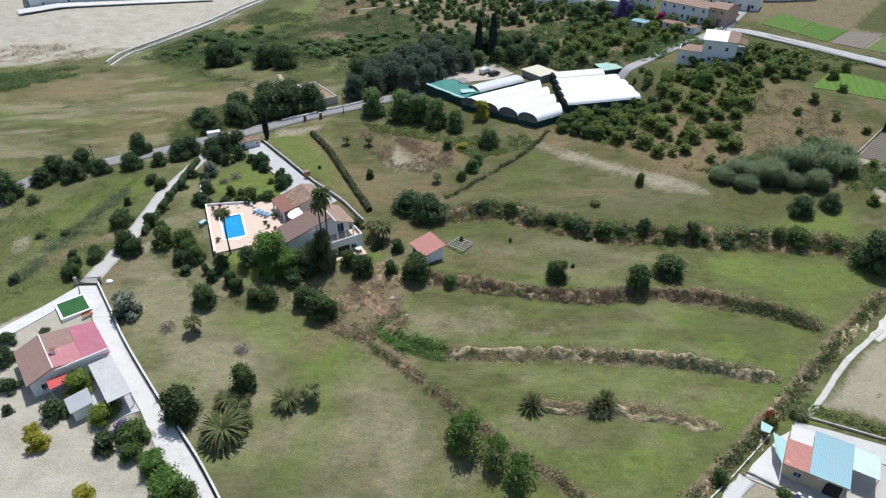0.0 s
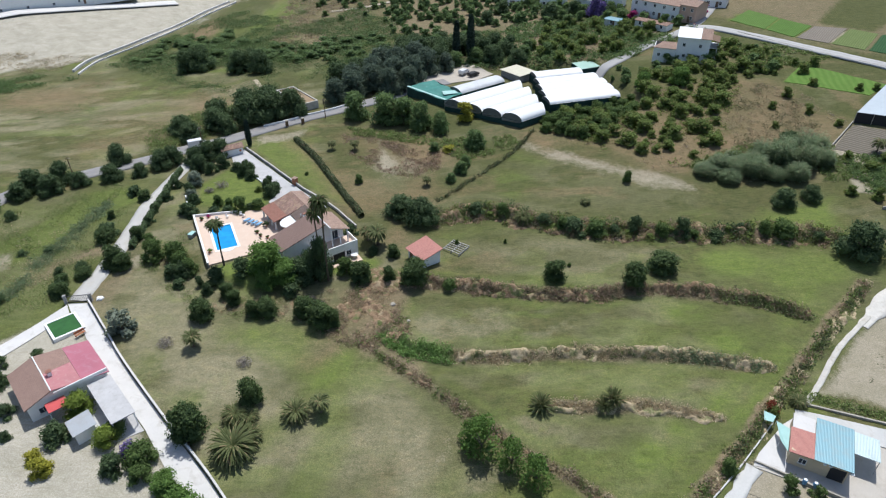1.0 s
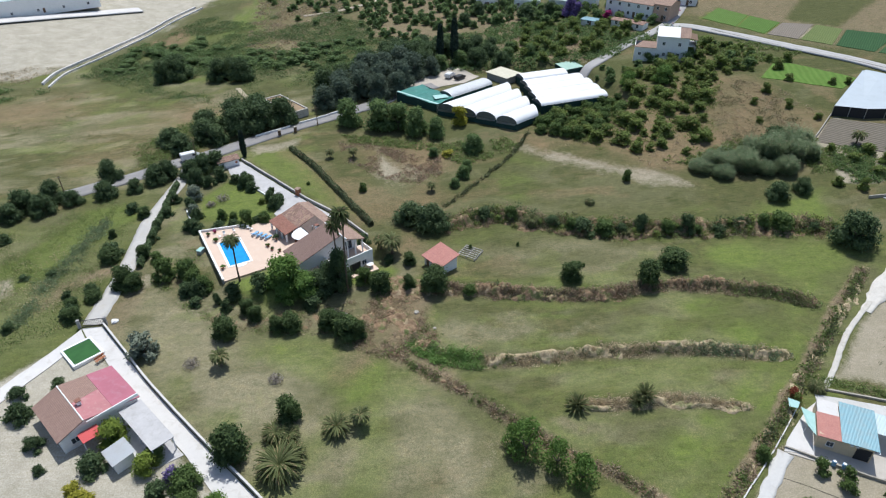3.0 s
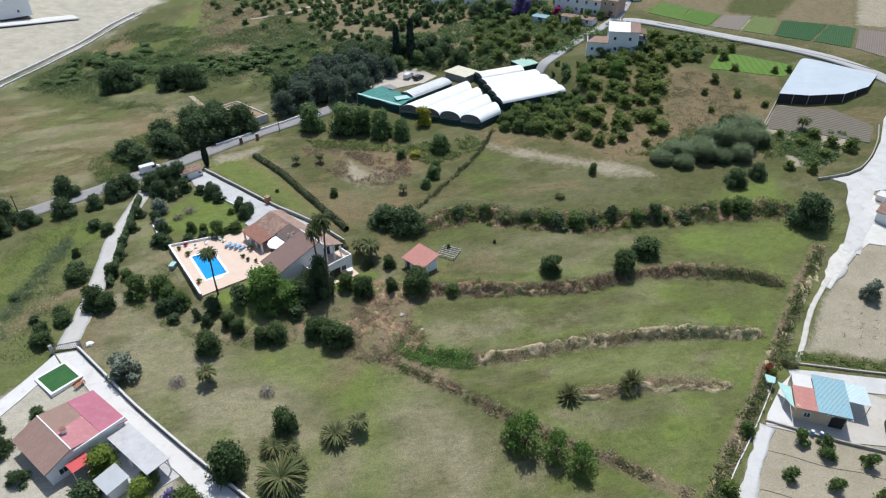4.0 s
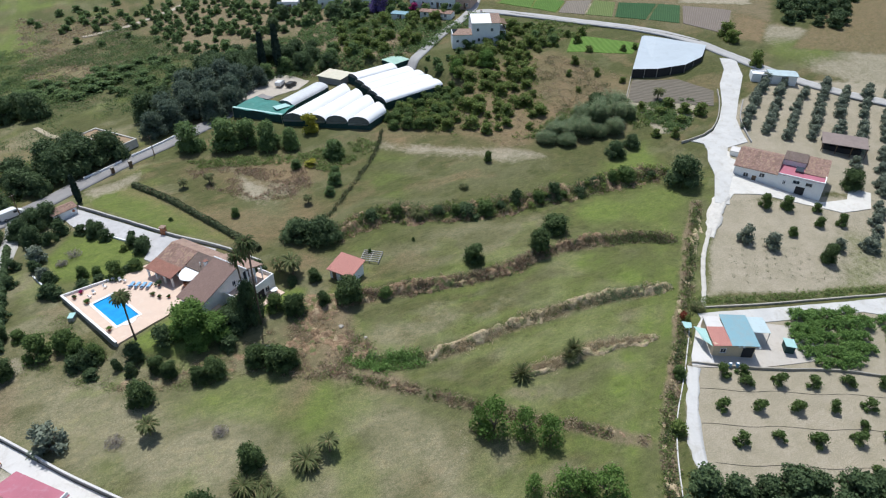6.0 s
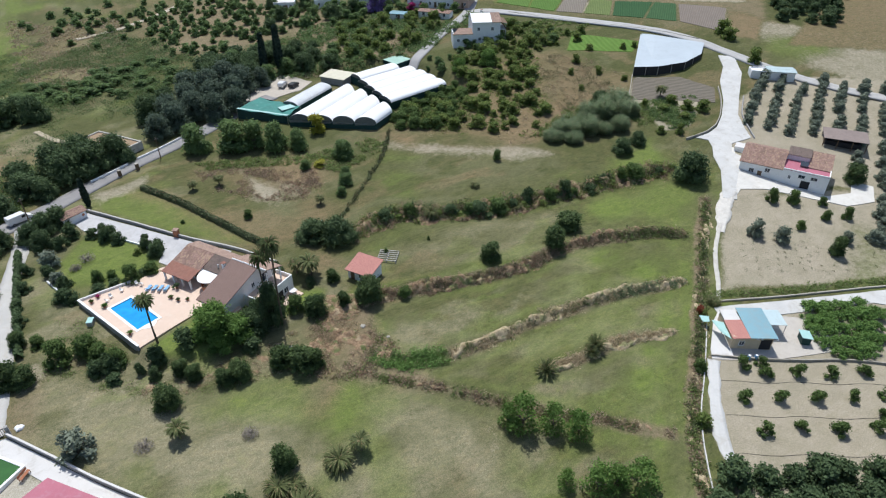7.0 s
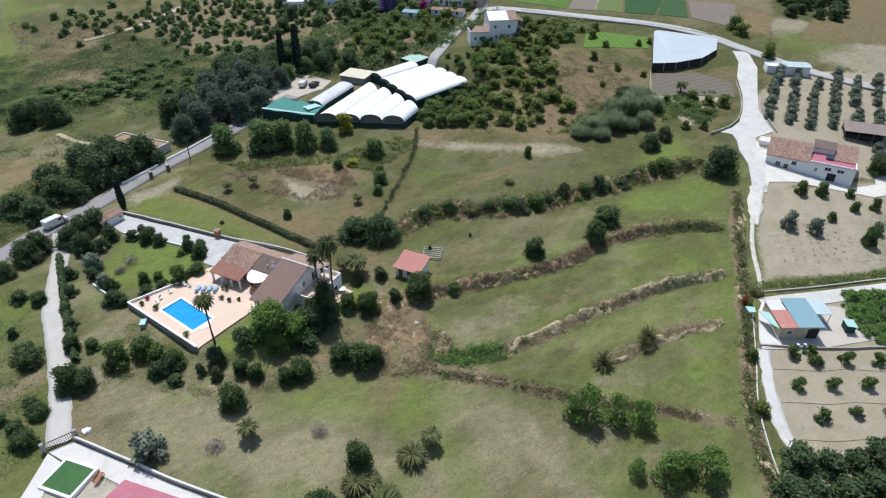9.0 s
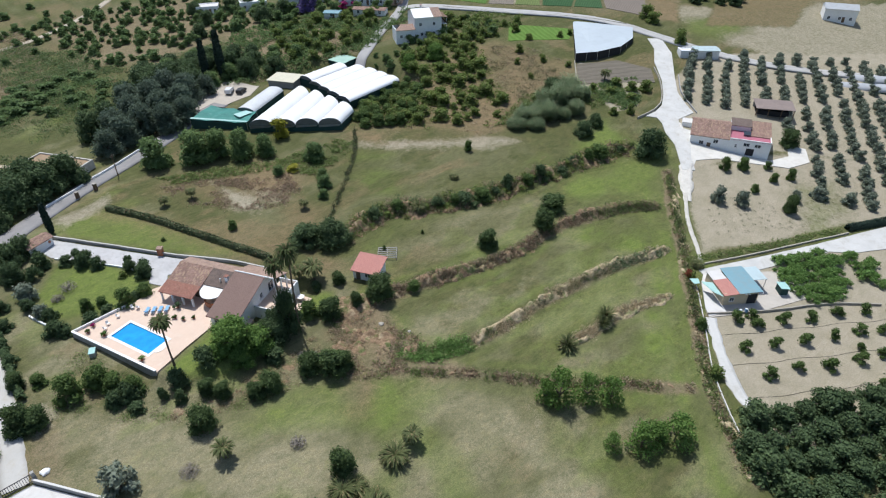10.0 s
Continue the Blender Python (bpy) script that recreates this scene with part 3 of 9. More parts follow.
    for k in ("dry", "dark", "rust"):
        w[k] *= 1 - 0.8 * m
    m = zone("lush", [(68, 80), (58, 71), (44, 60), (34, 51), (28, 49), (34, 57), (46, 66), (56, 78)], 0.85, 4, 4)
    for k in ("dry", "dark", "rust"):
        w[k] *= 1 - 0.8 * m
    for p, a in ((LAWN_HOUSE, 0.9), (LAWN_SOUTH, 1.0), (LAWN_EAST, 1.0), (LAWN_NORTH, 0.75)):
        m = zone("lush", p, a, 1.0, 1.0)
        for k in ("dry", "dark", "rust"):
            w[k] *= 1 - m * 0.85
    m = zone("lush", [(66, 108), (84, 104), (84, 96), (90, 118), (72, 116)], 1.0, 3, 4)
    for k in ("dark", "rust"):
        w[k] *= 1 - m
    zone("rust", SLOPE_N, 0.6, 4, 4)
    zone("bare", [(-14, 150), (-4, 146), (0, 140), (-6, 136), (-14, 142)], 0.55, 5, 4)
    zone("rust", BURN, 0.6, 5, 5)
    zone("rust", BURN_RED, 0.75, 4, 4)
    zone("dark", [(-20, 172), (6, 162), (24, 152), (22, 142), (8, 138), (4, 150), (-18, 164)], 0.6, 5, 5)
    zone("rust", [(-22, 170), (-12, 166), (-8, 158), (-20, 160)], 0.45, 4, 4)
    zone("fawn", JUNK, 0.55, 4, 4)
    zone("rust", [(-20, 96), (-12, 97), (-9, 90), (-12, 84), (-20, 88)], 0.45, 4, 4)
    zone("fawn", [(-70, 96), (-63, 94), (-61, 104), (-63, 112), (-65, 104)], 0.6, 2, 2)
    zone("dry", [(-8, 66), (0, 60), (-4, 40), (-14, 30), (-18, 44)], 0.85, 4, 4)
    zone("rust", TOP_STRIP, 0.6, 3, 3)
    zone("bare", [(24, 152), (40, 141.6), (58, 129), (60, 127), (44, 136.6), (28, 147)], 0.4, 3, 2.5)
    m = zone("rust", HILL, 0.8, 4, 4)
    w["rust"] *= np.where(m > 0, 0.5 + 0.6 * n1, 1)
    w["dark"] = np.maximum(w["dark"], np.clip(inside(x, y, HILL) / 4, 0, 1) * 0.55 * (1 - n1) * 1.6)
    zone("rust", [(76, 136), (88, 134), (104, 146), (106, 168), (96, 176), (84, 160)], 0.75, 5, 5)
    zone("fawn", ORCHARD_FAR, 0.75, 6, 6)
    zone("dark", [(30, 200), (60, 186), (92, 184), (112, 200), (96, 240), (40, 246), (24, 224)], 0.35, 8, 8)
    zone("dark", [(92, 186), (108, 174), (124, 162), (112, 152), (128, 158), (134, 168), (118, 190), (108, 208)], 0.7, 5, 6)
    for p, top in ((SOIL_E, 1.0), (FIELD_E, 0.78), (OLIVE_SOIL, 0.9)):
        m = zone("bare", p, top, 1.2, 1.0)
        for k in ("lush", "dry", "fawn"):
            w[k] *= 1 - m
    m = zone("lush", [(84, 56), (104, 68), (122, 62), (100, 50), (88, 52)], 0.6, 4, 4)
    w["bare"] *= 1 - 0.6 * m
    zone("pale", GARDEN_W, 0.8, 1.5, 1.5)
    zone("bare", BED_W, 0.9, 1.0, 1.0)
    m = zone("pale", SAND_W, 1.0, 6, 8)
    for k in ("lush", "dry", "fawn"):
        w[k] *= 1 - m
    zone("rust", [(-58, 350), (-25, 332), (-29, 265), (-48, 249), (-58, 270)], 0.5, 6, 8)
    m = zone("rust", MEADOW_W, 0.6, 10, 12)
    w["rust"] *= np.where((m > 0) & (x < -45), np.clip(n2 * 3.0 - 0.9, 0, 1.2), 1)
    streaks = np.clip((cloud((x + 0.4 * y) / 3.5, y - 0.35 * x, 5, 71) - 0.53) * 9, 0, 0.85)
    w["dry"] = np.maximum(w["dry"], streaks * np.clip(inside(x, y, MEADOW_W) / 8 + 0.5, 0, 1))
    # the rough green valley floor
    v = np.clip((y - 205 + 0.35 * (x + 60)) / 12 + (n1 - 0.5) * 3, 0, 1) * np.clip((8 - x) / 8 + (n1 - 0.5) * 2, 0, 1)
    w["dark"] = np.maximum(w["dark"], v * 0.75 * np.clip((cloud(x, y, 16, 61) - 0.42) * 8, 0, 1) * (1 - w["pale"]))
    w["lush"] = np.maximum(w["lush"], v * 0.8 * np.clip((0.52 - cloud(x, y, 16, 61)) * 9, 0, 1) * (1 - w["pale"]) * (1 - w["dry"]))
    v = np.clip((-64 - x) / 4, 0, 1) * np.clip((150 - y) / 5, 0, 1)
    w["dark"] = np.maximum(w["dark"], v * 0.3 * (0.5 + n1) * (1 - w["pale"]))
    w["lush"] = np.maximum(w["lush"], v * 0.55 * np.clip(1.6 - 2 * n2, 0, 1) * (1 - w["pale"]))
    for key, a, poly in CROPS:
        m = zone(key, poly, a, 0.8, 0.4)
        for k in w:
            if k != key:
                w[k] *= 1 - m
    return w


def ground_mat():
    n = Net("dry_grassland")
    a, b = n.attr("cover_a"), n.attr("cover_b")
    sa, sb = n.nt.nodes.new("ShaderNodeSeparateColor"), n.nt.nodes.new("ShaderNodeSeparateColor")
    n.link(a.outputs["Color"], sa.inputs[0]), n.link(b.outputs["Color"], sb.inputs[0])
    fine, mid, big = n.noise(5.0, 5, 0.7), n.noise(0.9, 6, 0.7), n.noise(0.22, 5, 0.6)
    streak = n.noise(1.0, 4, 0.6, n.scaled(0.35, 2.2, 1, 0.25))
    drift, patch = n.noise(0.11, 4, 0.6, dist=0.5), n.noise(0.42, 5, 0.65, dist=0.4)
    grass = n.mix(n.ramp(n.math("ADD", n.math("MULTIPLY", drift, 0.55), n.math("MULTIPLY", patch, 0.45)), (0.42, 0.0), (0.58, 1.0)), (0.077, 0.082, 0.029), (0.116, 0.108, 0.047))
    grass = n.mix(n.ramp(mid, (0.35, 0.0), (0.72, 0.7)), grass, (0.144, 0.129, 0.063))
    grass = n.mix(n.ramp(n.math("MULTIPLY", patch, fine), (0.20, 0.6), (0.28, 0.0)), grass, (0.058, 0.074, 0.029))
    grit = n.noise(14.0, 3, 0.6)

    def layer(base, fac, lo, hi, sharp=0.22):
        f = n.math("ADD", fac, n.math("MULTIPLY", n.math("SUBTRACT", n.math("ADD", n.math("MULTIPLY", mid, 0.55), n.math("MULTIPLY", fine, 0.45)), 0.5), 1.3))
        f = n.math("MULTIPLY", n.ramp(f, (0.5 - sharp, 0.0), (0.5 + sharp, 1.0)), n.ramp(fac, (0.0, 0.0), (0.12, 1.0)))
        return n.mix(f, base, n.mix(n.ramp(fine, (0.3, 0.0), (0.7, 1.0)), lo, hi))
    c = layer(grass, sb.outputs[0], (0.215, 0.190, 0.116), (0.325, 0.293, 0.198), 0.4)
    c = layer(c, sa.outputs[0], (0.112, 0.156, 0.033), (0.182, 0.232, 0.058), 0.4)
    c = layer(c, sb.outputs[2], (0.053, 0.064, 0.022), (0.098, 0.105, 0.039), 0.45)
    c = layer(c, b.outputs["Alpha"], (0.165, 0.120, 0.078), (0.30, 0.235, 0.160), 0.35)
    c = layer(c, sa.outputs[2], (0.165, 0.112, 0.066), (0.290, 0.210, 0.130), 0.35)
    blot = n.math("ADD", n.math("MULTIPLY", n.noise(0.8, 5, 0.65, n.scaled(0.6, 1.1, 1, 0.2), 0.8), 0.6), n.math("MULTIPLY", n.noise(2.4, 4, 0.65, dist=0.5), 0.4))
    c = n.mix(1.0, c, n.ramp(blot, (0.36, (0.68, 0.73, 0.66)), (0.5, (1.0, 1.0, 1.0)), (0.64, (1.26, 1.21, 1.12))), "MULTIPLY")
    c = layer(c, sa.outputs[1], (0.345, 0.298, 0.225), (0.47, 0.41, 0.322))
    c = layer(c, a.outputs["Alpha"], (0.45, 0.405, 0.335), (0.60, 0.555, 0.475))
    c = n.mix(n.math("MULTIPLY", n.math("MULTIPLY", a.outputs["Alpha"], n.ramp(n.noise(0.16, 6, 0.7, dist=1.2), (0.45, 0.0), (0.62, 1.0))), 0.35), c, (0.32, 0.29, 0.235))
    c = layer(c, sb.outputs[1], (0.035, 0.085, 0.035), (0.06, 0.13, 0.05))
    c = n.mix(n.math("MULTIPLY", n.ramp(streak, (0.45, 0.0), (0.75, 1.0)), 0.22), c, (0.25, 0.225, 0.12))
    c = n.mix(n.math("MULTIPLY", n.ramp(big, (0.35, 1.0), (0.6, 0.0)), 0.2), c, (0.12, 0.13, 0.06))
    c = n.mix(n.math("MULTIPLY", n.ramp(n.math("MULTIPLY", fine, grit), (0.24, 1.0), (0.31, 0.0)), 0.22), c, (0.07, 0.075, 0.03))
    c = n.mix(n.math("MULTIPLY", n.ramp(grit, (0.55, 0.0), (0.75, 1.0)), 0.13), c, (0.32, 0.29, 0.17))
    n.bump(n.math("ADD", fine, n.math("MULTIPLY", mid, 1.5)), 0.9, 0.085)
    return n.done(c, 0.95, 0, 0.1)


def build_ground():
    xs, ys = stepped(-92, 132, 0.75, 2600), stepped(30, 182, 0.75, 2600)
    X, Y = np.meshgrid(xs, ys)
    Z = ground_z(X, Y)
    near = np.clip(1.2 - (np.abs(X - 10) + np.abs(Y - 130)) / 900, 0, 1)
    Z = Z + near * ((cloud(X, Y, 3.0, 21) - 0.5) * 0.22 + (cloud(X, Y, 16, 3) - 0.5) * 0.5)
    # the sand bank beyond the valley rises to the north-west
    Z = Z + 9 * np.clip((inside(X, Y, SAND_W) - 4) / 70, 0, 1)
    w = plant_cover(X, Y)
    ny, nx = X.shape
    co = np.stack([X, Y, Z], -1).reshape(-1, 3)
    i = np.arange(nx * ny).reshape(ny, nx)
    quads = np.stack([i[:-1, :-1], i[:-1, 1:], i[1:, 1:], i[1:, :-1]], -1).reshape(-1, 4)
    me = bpy.data.meshes.new("ground")
    me.vertices.add(len(co)), me.loops.add(quads.size), me.polygons.add(len(quads))
    me.vertices.foreach_set("co", co.ravel())
    me.loops.foreach_set("vertex_index", quads.ravel())
    me.polygons.foreach_set("loop_start", np.arange(0, quads.size, 4))
    me.polygons.foreach_set("use_smooth", np.ones(len(quads), bool))
    me.update(calc_edges=True)
    for name, keys in (("cover_a", ("lush", "bare", "rust", "pale")), ("cover_b", ("dry", "crop", "dark", "fawn"))):
        at = me.attributes.new(name, "FLOAT_COLOR", "POINT")
        at.data.foreach_set("color", np.clip(np.stack([w[k].ravel() for k in keys], -1), 0, 1).astype(np.float32).ravel())
    me.materials.append(ground_mat())
    return tagged(new("ground", me), "terraced grassy hillside with dry and bare patches", "ground", kind="structure")


build_ground()


def land(x, y):
    """Height of the ground as built, with its gentle swells."""
    X, Y = np.asarray(x, float), np.asarray(y, float)
    near = np.clip(1.2 - (np.abs(X - 10) + np.abs(Y - 130)) / 900, 0, 1)
    z = ground_z(X, Y) + near * ((cloud(X, Y, 3.0, 21) - 0.5) * 0.22 + (cloud(X, Y, 16, 3) - 0.5) * 0.5)
    return z + 9 * np.clip((inside(np.atleast_1d(X), np.atleast_1d(Y), SAND_W) - 4) / 70, 0, 1).reshape(np.shape(z))


def lz(x, y):
    return float(land(x, y))


def strip(name, pts, width, mat, label, category, lift=0.14, kind="structure", step=1.2, rag=0.0, end=None):
    """A road or path that follows the ground."""
    way = spline(pts, step)
    bm, rows = B(), []
    for i, (x, y) in enumerate(way):
        a, b = way[max(0, i - 1)], way[min(len(way) - 1, i + 1)]
        dx, dy = b[0] - a[0], b[1] - a[1]
        k = math.hypot(dx, dy) or 1
        row = []
        for s in (-1, -0.5, 0, 0.5, 1):
            ww = (width if end is None else width + (end - width) * max(0.0, i / len(way) - 0.6) / 0.4) / 2 * (1 + (rag * (random.random() - 0.5) if abs(s) == 1 else 0))
            px, py = x - dy / k * s * ww, y + dx / k * s * ww
            row.append((px, py, lz(px, py)))
        top = max(max(r[2] for r in row) - 0.1, sum(r[2] for r in row) / 5) + lift
        rows.append([bm.verts.new((row[0][0], row[0][1], top - 0.6))] + [bm.verts.new((p[0], p[1], 0.5 * top + 0.5 * (p[2] + lift))) for p in row] + [bm.verts.new((row[-1][0], row[-1][1], top - 0.6))])
    for q, w in zip(rows, rows[1:]):
        for k in range(len(q) - 1):
            bm.faces.new((q[k], q[k + 1], w[k + 1], w[k]))
    ob = solo(name, bm, mat, label, category, kind)
    for f in ob.data.polygons:
        f.use_smooth = True
    return ob


def sheet(name, poly, mat, label, category, lift=0.12, kind="structure", level=None, cell=1.6, drop=0.6):
    """A paved or bare plot that follows the ground, or lies level."""
    bm = B()
    vs = [bm.verts.new((x, y, 0)) for x, y in poly]
    bm.faces.new(vs)
    if level is None:
        for ax, lo, hi in ((0, min(p[0] for p in poly), max(p[0] for p in poly)), (1, min(p[1] for p in poly), max(p[1] for p in poly))):
            v = lo + cell
            while v < hi:
                nrm = (1, 0, 0) if ax == 0 else (0, 1, 0)
                co = (v, 0, 0) if ax == 0 else (0, v, 0)
                bmesh.ops.bisect_plane(bm, geom=bm.verts[:] + bm.edges[:] + bm.faces[:], plane_co=co, plane_no=nrm)
                v += cell
        for v in bm.verts:
            v.co.z = lz(v.co.x, v.co.y) + lift
    else:
        for v in bm.verts:
            v.co.z = level
    edge = [e for e in bm.edges if len(e.link_faces) == 1]
    low = {}
    for e in edge:
        for v in e.verts:
            if v not in low:
                low[v] = bm.verts.new((v.co.x, v.co.y, v.co.z - drop))
    for e in edge:
        a, b = e.verts
        bm.faces.new((a, b, low[b], low[a]))
    return solo(name, bm, mat, label, category, kind)


# ---- plants ----
def quads_mesh(name, co, mat, core=None):
    """A mesh of loose four-cornered leaves (n, 4, 3), with an optional solid heart (verts, faces)."""
    n = len(co)
    verts = co.reshape(-1, 3)
    faces = np.arange(n * 4).reshape(-1, 4)
    me = bpy.data.meshes.new(name)
    if core is not None:
        cv, cf = core
        verts = np.concatenate([verts, cv])
        loops = np.concatenate([faces.ravel(), (cf + n * 4).ravel()])
        starts = np.concatenate([np.arange(0, n * 4, 4), n * 4 + np.arange(0, cf.size, 3)])
    else:
        loops, starts = faces.ravel(), np.arange(0, n * 4, 4)
    me.vertices.add(len(verts)), me.loops.add(len(loops)), me.polygons.add(len(starts))
    me.vertices.foreach_set("co", np.ascontiguousarray(verts, dtype=np.float32).ravel())
    me.loops.foreach_set("vertex_index", loops.astype(np.int32))
    me.polygons.foreach_set("loop_start", starts.astype(np.int32))
    me.update(calc_edges=True)
    me.materials.append(mat)
    return me


def leaf_quads(rng, c, nrm, size, long=1.6):
    """Leaves at c, facing about nrm, each a bent rhomb."""
    n = len(c)
    nrm = nrm + rng.normal(0, 0.55, (n, 3))
    nrm /= np.linalg.norm(nrm, axis=1, keepdims=True) + 1e-9
    t = rng.normal(0, 1, (n, 3))
    t -= nrm * np.sum(t * nrm, 1, keepdims=True)
    t /= np.linalg.norm(t, axis=1, keepdims=True) + 1e-9
    b = np.cross(nrm, t)
    s = (size * rng.uniform(0.6, 1.3, n))[:, None]
    droop = nrm * s * 0.25
    return np.stack([c - t * s * long / 2 - droop, c + b * s * 0.5, c + t * s * long / 2 - droop, c - b * s * 0.5], 1)


def ico(sub=1):
    bm = B()
    bmesh.ops.create_icosphere(bm, subdivisions=sub, radius=1.0)
    v = np.array([q.co[:] for q in bm.verts])
    f = np.array([[q.index for q in g.verts] for g in bm.faces])
    bm.free()
    return v, f


ICO = ico(2)


def crown_mesh(name, seed, mat, w, h, base, lumps, leaves, size, open_=0.0, squash=0.8, spread=0.62):
    """A crown w wide, from base to h, of several uneven lumps of leaves."""
    rng = np.random.default_rng(seed)
    rz = (h - base) / 2
    cs, rs = [], []
    for k in range(lumps):
        a = 2.39996 * k + rng.uniform(-0.3, 0.3)
        r = min(w / 2 * rng.uniform(0.40, 0.6), rz) * (1.1 if k == 0 else 1.0)
        if k == 0:
            rr, z = 0.05 * w, base + rz * 1.05
        elif k % 2:
            rr, z = (w / 2 - r) * rng.uniform(0.85, 1.15) * spread / 0.55, base + r * squash * rng.uniform(0.6, 0.95)
        else:
            rr, z = (w / 2 - r) * rng.uniform(0.2, 0.8), h - r * squash * rng.uniform(0.9, 1.35)
        cs.append((rr * math.cos(a), rr * math.sin(a), z))
        rs.append(r)
    cs, rs = np.array(cs), np.array(rs)
    pick = rng.choice(lumps, leaves, p=rs ** 2 / np.sum(rs ** 2))
    d = rng.normal(0, 1, (leaves, 3))
    d /= np.linalg.norm(d, axis=1, keepdims=True)
    d[:, 2] = np.where(d[:, 2] < -0.5, -d[:, 2], d[:, 2])
    bumpy = 1 + 0.22 * np.sin(d[:, 0] * 7 + pick) * np.cos(d[:, 1] * 8 + pick * 2) + rng.normal(0, 0.12, leaves)
    c = cs[pick] + d * (rs[pick] * bumpy * rng.uniform(0.74, 1.1, leaves))[:, None] * np.array([1, 1, squash])
    q = leaf_quads(rng, c, d * 0.8 + rng.normal(0, 0.35, d.shape) + np.array([0, 0, 0.35]), size * rng.uniform(0.6, 1.15, leaves))
    cv, cf, off = [], [], 0
    if open_ < 0.9:
        for p, r in zip(cs, rs):
            v = ICO[0] * (1 + 0.14 * np.sin(ICO[0][:, :1] * 6 + p[0] * 3) + 0.12 * np.cos(ICO[0][:, 1:2] * 7 + p[1] * 2))
            cv.append(p + v * r * (0.70 - 0.3 * open_) * np.array([1, 1, squash]))
            cf.append(ICO[1] + off)
            off += len(v)
    return quads_mesh(name, q, mat, (np.concatenate(cv), np.concatenate(cf)) if cv else None)


def trunk_mesh(name, seed, h, r, spread, forks=4, mat=None):
    rng = random.Random(seed)
    bm = B()
    tube(bm, [(0, 0, -0.4), (0.03, 0, 0.0), (rng.uniform(-0.1, 0.1), rng.uniform(-0.1, 0.1), h * 0.35)], [r * 1.5, r * 1.15, r * 0.85], 7)
    for k in range(forks):
        a = 6.283 * k / forks + rng.uniform(-0.4, 0.4)
        tube(bm, [(0, 0, h * 0.25), (spread * 0.3 * math.cos(a), spread * 0.3 * math.sin(a), h * 0.5), (spread * 0.75 * math.cos(a), spread * 0.75 * math.sin(a), h * rng.uniform(0.68, 0.85))], [r * 0.7, r * 0.5, r * 0.2], 5)
    return finish(name, bm, mat or BARK)


def kid(name, me, parent, label=""):
    ob = new(name, me)
    ob.parent = parent
    return tagged(ob, label) if label else ob


PARK = []


def tree_kind(name, label, category, crowns, trunks, group=""):
    """One tree to copy from, for each crown mesh."""
    made = []
    for cm, tm in zip(crowns, trunks):
        t = thing(name, label, category, (0, 0, 0), 0, group)
        kid("trunk", tm, t)
        kid("crown", cm, t)
        made.append(t)
        PARK.append(t)
    return made


def variants(key, n, w, h, base, lumps, leaves, size, open_=0.0, seed=0, trunk=0.14, **kw):
    cr = [crown_mesh("crown", seed + i, LEAF[key], w, h, base, lumps + i % 2, leaves, size, open_, **kw) for i in range(n)]
    tr = [trunk_mesh("trunk", seed + i, h * 0.85, trunk * (1 + 0.2 * i), w / 2) for i in range(n)]
    return cr, tr


USED = set()


def plant(kinds, x, y, h=None, w=None, size=(4.0, 4.0), rng=random.Random(5), label="", lift=0.0, spin=None):
    """Plant a copy of one of the kinds; size is the kind's own height and width."""
    src = rng.choice(kinds)
    sh, sw = (h or size[0]) / size[0], (w or size[1]) / size[1]
    m = Matrix.LocRotScale((x, y, lz(x, y) + lift), Euler((0, 0, rng.uniform(0, 6.283) if spin is None else spin)), (sw, sw, sh))
    if src not in USED:
        USED.add(src)
        src.matrix_basis = m
        return tagged(src, label) if label else src
    ob = copy_thing(src, Matrix.Identity(4))
    ob.matrix_basis = m
    return tagged(ob, label) if label else ob


MANGO = tree_kind("mango_tree", "round dense dark green mango tree in rough grass", "tree", *variants("mango", 3, 4.6, 4.2, 0.0, 8, 3600, 0.22, seed=11, squash=0.9, spread=0.5))
BROAD = tree_kind("shade_tree", "large dark leafy shade tree with an uneven crown", "tree", *variants("broad", 3, 8.0, 7.0, 0.0, 13, 4200, 0.36, 0.1, seed=31, trunk=0.22, squash=0.95, spread=0.72))
GREY = tree_kind("poplar_tree", "grey-green poplar in the belt along the road", "tree", *variants("grey", 3, 8.0, 8.0, 0.0, 13, 4000, 0.36, 0.15, seed=36, trunk=0.22, squash=1.0))
BROADLIGHT = tree_kind("garden_tree", "large bright green garden tree beside the villa", "tree", *variants("walnut", 2, 8.0, 7.0, 0.0, 13, 4200, 0.36, 0.1, seed=41, trunk=0.22))
LIME = tree_kind("lime_tree", "bushy lime-green fruit tree in the dry garden", "tree", *variants("lime", 2, 4.6, 4.0, 0.0, 9, 1900, 0.24, 0.15, seed=45, trunk=0.1))
CITRUS = tree_kind("citrus_tree", "small bright green citrus tree", "tree", *variants("citrus", 4, 4.0, 3.6, 0.0, 8, 2100, 0.22, 0.1, seed=51, trunk=0.1, squash=0.9))
SHRUB = tree_kind("shrub", "low dark green garden shrub", "shrub", *variants("broad", 4, 4.0, 2.8, -0.3, 7, 1500, 0.26, 0.05, seed=61, trunk=0.06, spread=0.7))
OLIVE = tree_kind("olive_tree", "grey-green olive tree standing in bare soil", "olive tree", *variants("olive", 4, 4.2, 4.0, 0.1, 8, 900, 0.34, 0.2, seed=71, trunk=0.15, squash=0.95), group="olive grove")
WALNUT = tree_kind("walnut_tree", "open fresh green walnut tree in the grass", "tree", *variants("walnut", 3, 4.6, 5.2, 0.3, 17, 1500, 0.28, 0.95, seed=81, trunk=0.12, spread=0.85))
